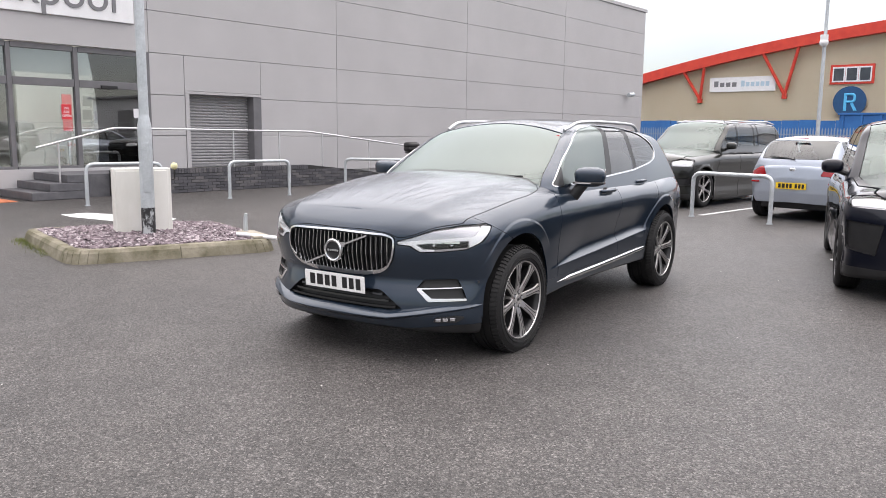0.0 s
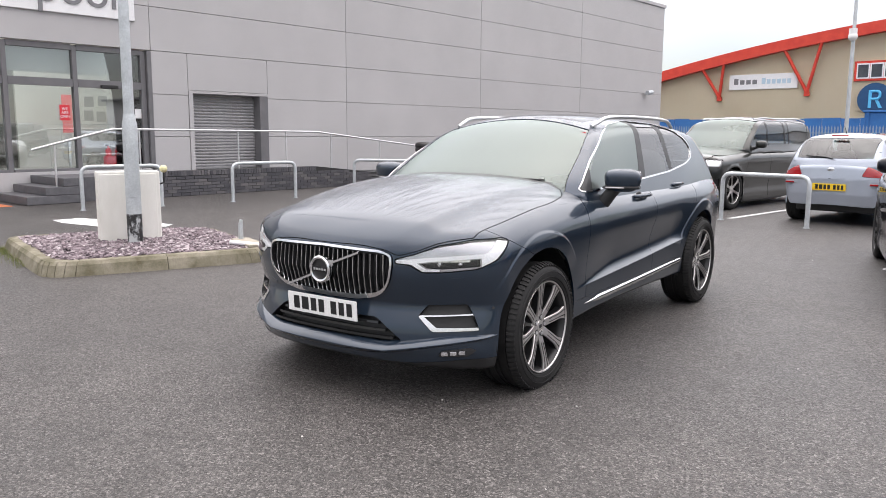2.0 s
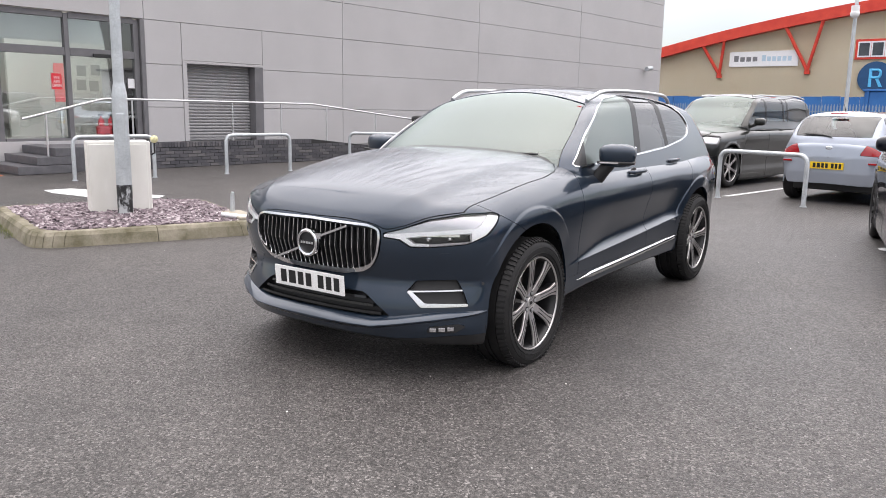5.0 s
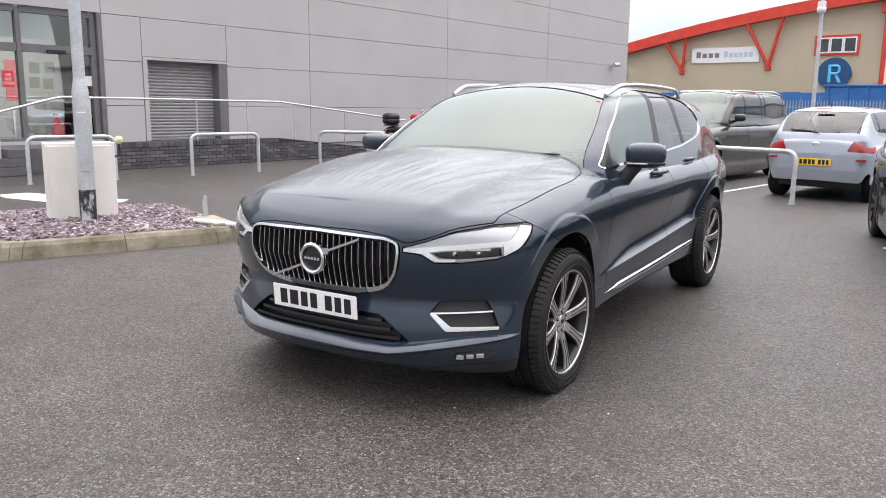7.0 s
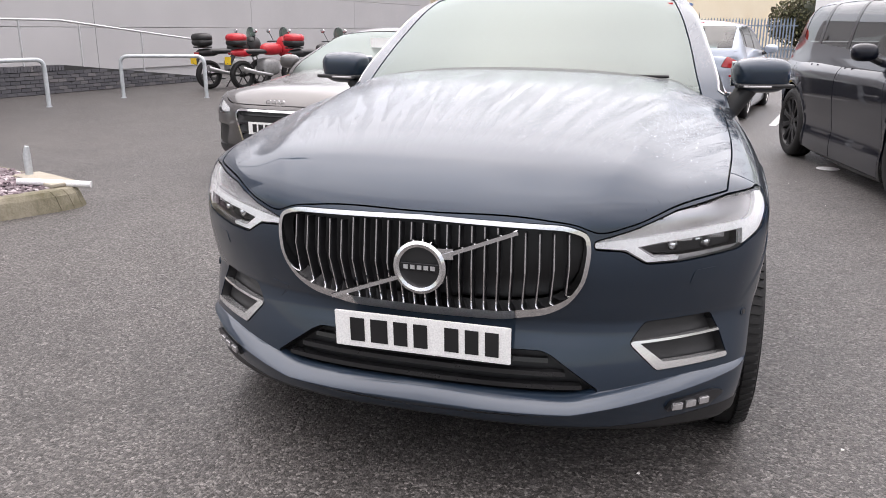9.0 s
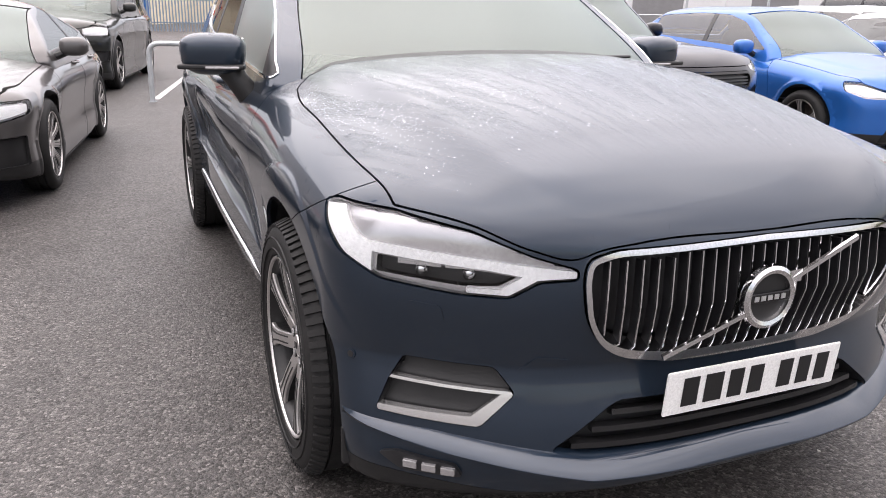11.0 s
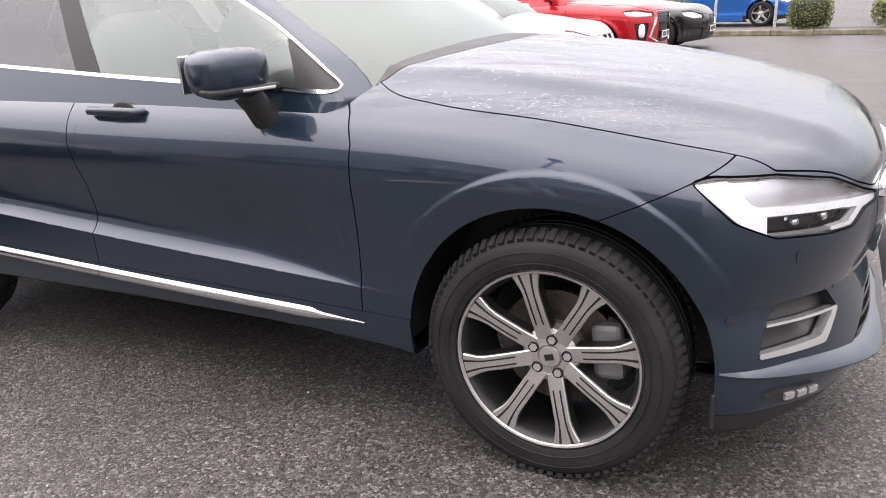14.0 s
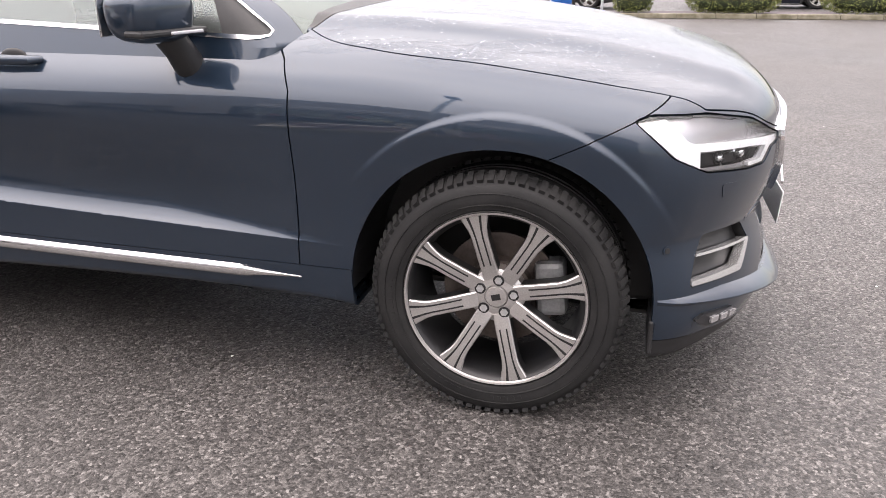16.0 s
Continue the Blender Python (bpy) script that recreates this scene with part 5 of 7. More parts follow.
# what lies inside the cabin, under the floor and in the wheel arches is cut away
_, body = cut(body, lambda p: np.maximum(C.upper(p) + 0.004, 0.62 - p[:, 1]), 2)
_, body = cut(body, lambda p: np.maximum(p[:, 2] - 0.225, 0.50 - np.abs(p[:, 0]) * 0), 1)
for axle in (0.0, C.base):
    _, body = cut(body, lambda p, a=axle: np.maximum(np.hypot(p[:, 1] - a, p[:, 2] - 0.365) - 0.44, 0.55 - p[:, 0]), 4)
    _, body = cut(body, lambda p, a=axle: np.maximum(np.maximum(np.abs(p[:, 1] - a) - 0.437, p[:, 2] - 0.37), 0.55 - p[:, 0]), 4)
_, cabin = cut(cabin, lambda p: C.lower(p) + 0.01, 2)


def hood_edge(p):
    a, y, (u, z) = np.abs(p[:, 0]), p[:, 1], wrap(p)
    edge = lerp_curve([(-0.9, 0.78), (-0.53, 0.795), (-0.26, 0.815), (0.05, 0.815), (0.39, 0.797), (0.52, 0.765), (0.62, 0.70)], y)
    front = lerp_curve([(0.0, 0.850), (0.38, 0.845), (0.47, 0.832), (0.52, 0.815), (0.61, 0.832), (0.74, 0.878), (0.91, 0.905), (1.1, 0.92)], u)
    back = y - 0.40 - 0.235 * (a / 0.75) ** 2.2
    return np.maximum(np.maximum((a - edge) * 0.9, front - z), back)


HEAD = rounded([(1.105, 0.888), (1.06, 0.902), (0.91, 0.898), (0.74, 0.868), (0.61, 0.819), (0.512, 0.792), (0.512, 0.770), (0.593, 0.764), (0.652, 0.727), (0.75, 0.729), (0.915, 0.746), (1.015, 0.794)], 0.012)
GRILLE = rounded([(-0.3, 0.846), (0.44, 0.834), (0.497, 0.815), (0.503, 0.77), (0.49, 0.68), (0.455, 0.617), (0.40, 0.584), (0.27, 0.562), (-0.3, 0.552)], 0.03)
INTAKE = rounded([(-0.3, 0.470), (0.385, 0.470), (0.415, 0.458), (0.545, 0.362), (0.52, 0.338), (-0.3, 0.325)], 0.01)
FOG = rounded([(0.885, 0.556), (0.69, 0.548), (0.638, 0.489), (0.707, 0.410), (0.93, 0.418), (0.91, 0.50)], 0.012)
hood, body = carve(body, hood_edge, 0.0022)
lamp, body = carve(body, outline(HEAD, wrap), 0.0022)
mouth, body = carve(body, outline(GRILLE, wrap), 0.0015)
intake, body = carve(body, outline(INTAKE, wrap), 0.0012)
fog, body = carve(body, outline(FOG, wrap), 0.0012)
bumper, body = carve(body, lambda p: np.maximum((wrap(p)[0] - 1.10 - (0.887 - p[:, 2]) * 1.95) * 0.5, p[:, 1] - 0.0), 0.0016)
valance, bumper = carve(bumper, lambda p: p[:, 2] - 0.236 - 0.03 * step(0.55, 0.95, wrap(p)[0]), 0.001, 2)
cowl, body = cut(body, lambda p: np.maximum(p[:, 1] - 0.80, np.maximum(np.abs(p[:, 0]) - 0.70, 0.38 - p[:, 1])), 2)
sill, body = carve(body, lambda p: np.maximum(np.maximum(p[:, 2] - 0.420 - 0.026 * (p[:, 1] - 0.8), 0.44 - p[:, 1]), p[:, 1] - 2.43), 0.001)
DOOR = [(0.612, 0.2), (0.598, 0.7), (0.602, 0.94), (0.635, 1.02), (0.70, 1.09), (0.70, 1.4), (1.81, 1.4), (1.795, 1.1), (1.775, 0.98), (1.738, 0.75), (1.732, 0.2)]
DOOR2 = [(1.732, 0.2), (1.738, 0.75), (1.775, 0.98), (1.795, 1.1), (1.81, 1.4), (2.98, 1.4), (2.88, 1.15), (2.64, 0.88), (2.45, 0.60), (2.40, 0.2)]
door_a, body = carve(body, outline(DOOR, flank), 0.0022)
door_b, body = carve(body, outline(DOOR2, flank), 0.0022)
fender, body = cut(body, lambda p: p[:, 1] - 1.2, 1)
tail, body = carve(body, lambda p: np.maximum(np.maximum(np.abs(p[:, 2] - 1.06) - 0.15, 3.50 - p[:, 1]), 0.58 - np.abs(p[:, 0])), 0.0015)

skin_part("hood", hood, SUV_PAINT, suv, label="wet dark blue bonnet with rain beads", depth=0.02)
skin_part("front_bumper", bumper, SUV_PAINT, suv)
skin_part("valance", valance, BLACK, suv)
skin_part("cowl", cowl, BLACK, suv)
skin_part("rear_body", body, SUV_PAINT, suv)
TAIL_RED = worn("tail_lamp_red", (0.30, 0.008, 0.012), (0.36, 0.012, 0.016), 8, 100, (0.05, 0.1), bump=0.0, Coat_Weight=1.0)
doors = {}
for tag in ("right", "left"):
    skin_part("fender", fender, SUV_PAINT, suv, tag)
    doors[tag] = skin_part("front_door", door_a, SUV_PAINT, suv, tag)
    skin_part("rear_door", door_b, SUV_PAINT, suv, tag)
    skin_part("sill", sill, SUV_PAINT, suv, tag)
    skin_part("tail_lamp", tail, TAIL_RED, suv, tag, label="red tail lamp")



def sill_bar(y0, y1, side):
    """A half-round bright bar along the sill, drawn out to a flat spear at its front end."""
    bm, rows = bmesh.new(), []
    ys, ks = np.linspace(y0, y1, 40), np.linspace(-1.0, 1.0, 11)
    mid_z = 0.3795 + 0.033 * (ys - 0.8)
    h = 0.004 + 0.0185 * step(0.60, 0.80, ys) * (0.55 + 0.45 * step(0.74, 0.80, ys)) * step(2.46, 2.36, ys)
    out_ = 0.005 + 0.0135 * step(0.60, 0.86, ys) * step(2.47, 2.34, ys)
    yy, zz = np.repeat(ys, 11), np.repeat(mid_z, 11) + np.repeat(h, 11) * np.tile(ks, 40)
    swell = np.where(ks < 0, np.sqrt(1 - ks**2), (1 - np.abs(ks) ** 2.4) ** 0.7)
    xx = flank_points(C.lower, yy, zz) - 0.004 + np.repeat(out_, 11) * np.tile(swell, 40)
    for i in range(40):
        rows.append([bm.verts.new((side * xx[j], yy[j], zz[j])) for j in range(11 * i, 11 * i + 11)])
    for a, b in zip(rows, rows[1:]):
        for j in range(10):
            bm.faces.new((a[j], a[j + 1], b[j + 1], b[j]))
    bm.faces.new(rows[0])
    bm.faces.new(rows[-1][::-1])
    bmesh.ops.recalc_face_normals(bm, faces=bm.faces)
    return bm


for side_ in (-1, 1):
    for y0_, y1_ in ((0.605, 1.731), (1.735, 2.44)):
        part("sill_trim", sill_bar(y0_, y1_, side_), CHROME, suv, "bright chrome sill strip", smooth=True)

# cabin: glass, pillars, roof
DLO = rounded([(0.665, 1.078), (0.80, 1.175), (0.95, 1.268), (1.30, 1.44), (1.55, 1.51), (1.95, 1.545), (2.45, 1.532), (2.85, 1.475), (3.06, 1.39), (3.12, 1.31), (3.0, 1.245), (2.80, 1.208), (2.32, 1.155), (1.60, 1.118)], 0.05)
dlo = outline(DLO, flank)


def screen_edge(p):
    a, y, z = np.abs(p[:, 0]), p[:, 1], p[:, 2]
    edge = lerp_curve([(1.05, 0.745), (1.14, 0.715), (1.3, 0.668), (1.42, 0.618), (1.5, 0.565), (1.56, 0.5)], z)
    return np.maximum(np.maximum(a - edge, z - 1.553 + 0.085 * (a / 0.6) ** 2), y - 1.7)


screen, cabin = carve(cabin, screen_edge, 0.002)
flank_glass, cabin = cut(cabin, lambda p: np.maximum(dlo(p), 0.35 - np.abs(p[:, 0])))
trim, cabin = cut(cabin, lambda p: np.maximum(dlo(p) - 0.014 * np.abs(slope(C.upper, p)[:, 0]) ** 1.5, 0.35 - np.abs(p[:, 0])))
pano, cabin = carve(cabin, lambda p: np.maximum(np.maximum(np.abs(p[:, 0]) - 0.47, 1.40 - p[:, 1]), p[:, 1] - 2.75), 0.002)
back_glass, cabin = carve(cabin, lambda p: np.maximum(np.maximum(np.abs(p[:, 0]) - 0.55, 3.1 - p[:, 1]), np.maximum(p[:, 2] - 1.50, 1.2 - p[:, 2])), 0.002)


def line_side(y0, z0, y1, z1):
    """Negative in front of a leaning line in the side view."""
    d = math.hypot(y1 - y0, z1 - z0)
    return lambda p: ((p[:, 1] - y0) * (z1 - z0) - (p[:, 2] - z0) * (y1 - y0)) / d


sail, flank_glass = cut(flank_glass, line_side(0.83, 1.08, 0.92, 1.30))
pane_a, flank_glass = cut(flank_glass, line_side(1.68, 1.13, 1.955, 1.53))
pillar_b, flank_glass = cut(flank_glass, line_side(1.80, 1.13, 2.045, 1.53))
pane_b, flank_glass = cut(flank_glass, line_side(2.36, 1.17, 2.43, 1.52))
pillar_c, pane_c = cut(flank_glass, line_side(2.43, 1.17, 2.53, 1.52))
skin_part("roof", cabin, SUV_PAINT, suv)
for s_, name_, mat_ in ((screen, "windscreen", SCREEN_GLASS), (back_glass, "rear_window", CAR_GLASS)):
    o = skin_part(name_, s_, mat_, suv, offset=-0.003, depth=0.0)
    o.visible_shadow = False
skin_part("roof_glass", pano, worn("black_roof_glass", (0.01, 0.011, 0.012), (0.012, 0.013, 0.014), 4, 100, (0.04, 0.07), bump=0.0), suv, label="black glass roof, beaded with rain", depth=0.004)
for tag in ("right", "left"):
    skin_part("window_trim", trim, CHROME, suv, tag, offset=0.004, depth=0.01, label="chrome window surround")
    for s_, mat_ in ((pane_a, SIDE_GLASS), (pane_b, CAR_GLASS), (pane_c, CAR_GLASS)):
        o = skin_part("side_window", s_, mat_, suv, tag, offset=-0.004, depth=0.0)
        o.visible_shadow = False
    for s_ in (sail, pillar_b, pillar_c):
        skin_part("pillar_cover", s_, BLACK, suv, tag, offset=-0.003, depth=0.004)

# floor pan and wheel wells keep daylight out
bm = bmesh.new()
box(bm, -0.55, 0.55, -0.52, 3.45, 0.24, 0.36, bevel=0.02)
box(bm, -0.50, 0.50, -0.62, 0.62, 0.3, 0.80, bevel=0.02)
box(bm, -0.82, 0.82, 0.50, 2.36, 0.32, 0.62, bevel=0.02)
part("underbody", bm, BLACK, suv)
for axle in (0.0, C.base):
    for k in (-1, 1):
        bm = bmesh.new()
        rows = []
        for a in np.linspace(radians(-4), radians(190), 30):
            c, s_ = math.cos(a), math.sin(a)
            rows.append([bm.verts.new((k * x, axle + r * c, 0.365 + r * s_)) for x, r in ((0.56, 0.12), (0.56, 0.452), (0.895, 0.452))])
        for p, q in zip(rows, rows[1:]):
            for j in range(2):
                bm.faces.new((p[j], p[j + 1], q[j + 1], q[j]))
        part("wheel_well", bm, BLACK, suv)
for sx in (-1, 1):
    wheel(suv, sx * 0.8265, 0.0, 0.3665 if sx < 0 else 0.348, steer=0.0, spin=14 if sx < 0 else 9)
    wheel(suv, sx * 0.8265, C.base, 0.3665, spin=5)

# lamps
LAMP_BED = worn("lamp_bed_grey", (0.54, 0.53, 0.54), (0.62, 0.61, 0.62), 20, 150, (0.12, 0.22), metal=0.7, bump=0.05)
LAMP_WHITE = worn("lamp_light_guide", (0.88, 0.885, 0.89), (0.92, 0.925, 0.93), 20, 150, (0.12, 0.2), bump=0.02)
GUIDE = [(1.098, 0.884), (1.03, 0.894), (0.975, 0.835), (0.955, 0.826), (0.70, 0.806), (0.515, 0.788), (0.515, 0.774), (0.598, 0.768), (0.655, 0.732), (0.74, 0.734), (0.742, 0.745), (0.672, 0.744), (0.628, 0.775), (0.70, 0.786), (0.938, 0.803), (0.936, 0.757), (0.965, 0.764), (1.01, 0.797)]
BOX = [(0.930, 0.797), (0.70, 0.780), (0.640, 0.772), (0.676, 0.750), (0.750, 0.745), (0.930, 0.758)]
for tag, sx in (("right", 1), ("left", -1)):
    unit_ = skin_part("headlamp", lamp, LENS, suv, tag, offset=-0.001, depth=0.0, label="clear headlamp with white light guide")
    unit_.visible_shadow = False
    guide, bed = cut(lamp, outline(GUIDE, wrap))
    hole, bed = cut(bed, outline(BOX, wrap))
    skin_part("light_guide", guide, LAMP_WHITE, unit_, tag, offset=-0.006, depth=0.02)
    skin_part("lamp_bed", bed, LAMP_BED, unit_, tag, offset=-0.018, depth=0.0)
    skin_part("lamp_cavity", hole, INK, unit_, tag, offset=-0.045, depth=0.0)
    skin_part("lamp_wall", lamp, BLACK, unit_, tag, offset=-0.003, depth=0.05, rim=outline(HEAD, wrap))
    for u in (0.74, 0.84):
        p, n = surface(C.lower, sx * u, 0.771)
        bm = bmesh.new()
        bmesh.ops.create_uvsphere(bm, u_segments=16, v_segments=10, radius=0.017, matrix=Matrix.Translation(p - n * 0.038))
        part("projector", bm, CHROME, unit_, smooth="all")
        bm = boxed(-0.05, 0.05, -0.004, 0.004, -0.006, 0.006)
        bm.transform(Matrix.Translation(p - n * 0.022 + Vector((0, 0, 0.018))) @ n.to_track_quat("Y", "Z").to_matrix().to_4x4())
        part("reflector_bar", bm, CHROME, unit_)

# grille: chrome surround, upright bars, badge and slash
ring_in = outline(GRILLE, wrap)
field_in, surround = cut(mouth, lambda p: ring_in(p) + 0.013 + 0.015 * step(0.66, 0.58, p[:, 2]))
grille = skin_part("grille", surround, CHROME, suv, offset=0.017, depth=0.05, label="chrome grille surround")
skin_part("grille_mesh", field_in, INK, grille, offset=-0.045, depth=0.0)
skin_part("grille_wall", mouth, INK, grille, offset=-0.012, depth=0.04, rim=ring_in)
for i in range(-11, 12):
    u = i * 0.0405
    zs = [z for z in np.linspace(0.57, 0.83, 27) if ring_in(np.array([[math.sin(abs(u) / 0.85), -0.1 - math.cos(abs(u) / 0.85), z]]))[0] < -0.017]
    pn = [surface(C.lower, u, z) for z in (zs[0], (zs[0] + zs[-1]) / 2, zs[-1])]
    part("grille_bar", ribbon(bmesh.new(), [p - n * 0.03 for p, n in pn], [n for p, n in pn], 0.0038, 0.030, (1, 0, 0)), CHROME_DARK, grille)
    part("grille_bar_edge", ribbon(bmesh.new(), [p + n * 0.0002 for p, n in pn], [n for p, n in pn], 0.0021, 0.003, (1, 0, 0)), CHROME, grille)
badge = part("badge", lathe(bmesh.new(), [(-0.852, 0.0775), (-0.866, 0.0755), (-0.871, 0.067), (-0.868, 0.058), (-0.856, 0.0555)], 48, "y"), CHROME, grille, "round chrome badge ring", smooth=True)
badge.location = (0.0, 0.012, 0.703)
part("badge_disc", lathe(bmesh.new(), [(-0.858, 0.056), (-0.860, 0.0001)], 32, "y"), INK, badge)
part("badge_bar", boxed(-0.056, 0.056, -0.866, -0.860, -0.012, 0.012, bevel=0.002), BLACK_GLOSS, badge)
for i in range(5):
    part("badge_mark", boxed(-0.046 + 0.0195 * i, -0.033 + 0.0195 * i, -0.8675, -0.8661, -0.006, 0.006), STAINLESS, badge)
part("badge_tip", slab(bmesh.new(), [(0.050, -0.866), (0.094, -0.860), (0.094, -0.850), (0.050, -0.850)], 0.028, 0.058), CHROME, badge)
for (x0, z0), (x1, z1) in (((0.055, 0.735), (0.268, 0.818)), ((-0.055, 0.672), (-0.272, 0.588))):
    a, b = Vector((x0, -0.847, z0)), Vector((x1, -0.833, z1))
    part("slash_bar", ribbon(bmesh.new(), [a, b], [Vector((0, -1, 0))] * 2, 0.007, 0.007, (-0.4, 0, 1)), CHROME, grille)

bars(suv, 0.52, 0.111, PLATE_BARS, pose(0, -0.842, 0.497, 4), INK, PLATE_WHITE)
low = skin_part("lower_intake", intake, INK, suv, offset=-0.05, depth=0.0, label="black lower air intake")
skin_part("intake_wall", intake, BLACK, low, offset=-0.002, depth=0.05, rim=outline(INTAKE, wrap))
for z in (0.443, 0.405, 0.367):
    reach = 0.40 + (0.455 - z) * 1.25
    pn = [surface(C.lower, u, z) for u in np.linspace(-reach + 0.01, reach - 0.01, 15)]
    part("intake_slat", ribbon(bmesh.new(), [p - n * 0.035 for p, n in pn], [n for p, n in pn], 0.008, 0.03, (0, 0, 1)), BLACK_GLOSS, low)


def lip_section(u):
    """The blade under the bumper at the way u: its points from the root above to the root below."""
    k = abs(u)
    z = float(np.interp(k, (0.0, 0.46, 0.70, 0.95, 1.09), (0.302, 0.309, 0.347, 0.380, 0.396)))
    out_ = float(np.interp(k, (0.0, 0.46, 0.80, 0.95, 1.02), (0.036, 0.048, 0.030, 0.014, 0.001)))
    low_ = float(np.interp(k, (0.0, 0.35, 0.55, 1.09), (0.030, 0.028, 0.022, 0.008)))
    thin = float(np.interp(k, (0.0, 0.80, 1.02), (1.0, 0.75, 0.15)))
    p, n = surface(C.lower, u, z)
    n = Vector((n.x, n.y, 0)).normalized()
    return [p + n * (out_ * d) + Vector((0, 0, dz)) for d, dz in ((-0.5, 0.046 * thin), (0.0, 0.042 * thin), (0.96, 0.005 * thin), (1.0, 0.001), (0.97, -0.005 * thin), (0.55, -0.7 * low_), (0.1, -low_), (-0.6, -low_ - 0.004))]


bm = bmesh.new()
rows = [[bm.verts.new(q) for q in lip_section(float(u))] for u in np.concatenate([np.linspace(-1.02, -0.46, 22), np.linspace(-0.46, 0.46, 25)[1:-1], np.linspace(0.46, 1.02, 22)])]
for a, b in zip(rows, rows[1:]):
    for j in range(7):
        bm.faces.new((a[j], a[j + 1], b[j + 1], b[j]))
bm.faces.new(rows[0])
bm.faces.new(rows[-1][::-1])
bmesh.ops.recalc_face_normals(bm, faces=bm.faces)
part("bumper_lip", bm, SUV_PAINT, suv, "body-coloured lower lip, wet on top", smooth=True)
for sx in (-1, 1):
    part("wheel_deflector", boxed(sx * 0.80 - 0.10, sx * 0.80 + 0.08, -0.445, -0.430, 0.225, 0.33, bevel=0.006), BLACK, suv)
HOOK = [(0.930, 0.420), (0.926, 0.434), (0.728, 0.434), (0.668, 0.489), (0.640, 0.489), (0.707, 0.412)]
TOPLINE = [(0.640, 0.487), (0.648, 0.495), (0.908, 0.506), (0.910, 0.499)]
for tag, sx in (("right", 1), ("left", -1)):
    nest = skin_part("fog_recess", fog, BLACK, suv, tag, offset=-0.032, depth=0.0, label="black fog recess with chrome hook")
    skin_part("recess_wall", fog, BLACK, nest, tag, offset=-0.002, depth=0.034, rim=outline(FOG, wrap))
    for poly_ in (HOOK, TOPLINE):
        hook, _ = cut(fog, outline(poly_, wrap))
        skin_part("chrome_hook", hook, SATIN, nest, tag, offset=0.004, depth=0.03)
    bezel, _ = cut(bumper, outline(rounded([(0.735, 0.287), (0.75, 0.315), (0.88, 0.330), (0.915, 0.318), (0.87, 0.287)], 0.008), wrap))
    skin_part("corner_lamp_bezel", bezel, CHROME_DARK, suv, tag, offset=0.012, depth=0.014)
    for i, u in enumerate((0.765, 0.805, 0.845)):
        p, n = surface(C.lower, sx * u, 0.302 + 0.06 * (u - 0.765))
        bm = boxed(-0.017, 0.017, -0.004, 0.006, -0.010, 0.010, bevel=0.002)
        bm.transform(Matrix.Translation(p + n * 0.016) @ (-n).to_track_quat("Y", "Z").to_matrix().to_4x4())
        part("corner_lamp", bm, LAMP_BED, suv)
    p, n = flank_point(C.lower, -0.462, 0.534)
    p.x, n.x = sx * p.x, sx * n.x
    part("park_sensor", tube(bmesh.new(), [p - n * 0.004, p + n * 0.003], 0.013, 16), SUV_PAINT, suv, smooth=True)
    part("sensor_eye", tube(bmesh.new(), [p, p + n * 0.0045], 0.008, 16), BLACK, suv, smooth=True)
    flap, _ = cut(bumper, outline(rounded([(0.857, 0.705), (0.79, 0.70), (0.783, 0.658), (0.848, 0.662)], 0.01), wrap))
    skin_part("washer_cover", flap, SUV_PAINT, suv, tag, offset=0.0018, depth=0.004)
    if sx < 0:
        flap, _ = cut(bumper, outline([(0.639, 0.545), (0.59, 0.583), (0.523, 0.574), (0.569, 0.529)], wrap))
        skin_part("tow_cover", flap, SUV_PAINT, suv, tag, offset=0.0018, depth=0.004)

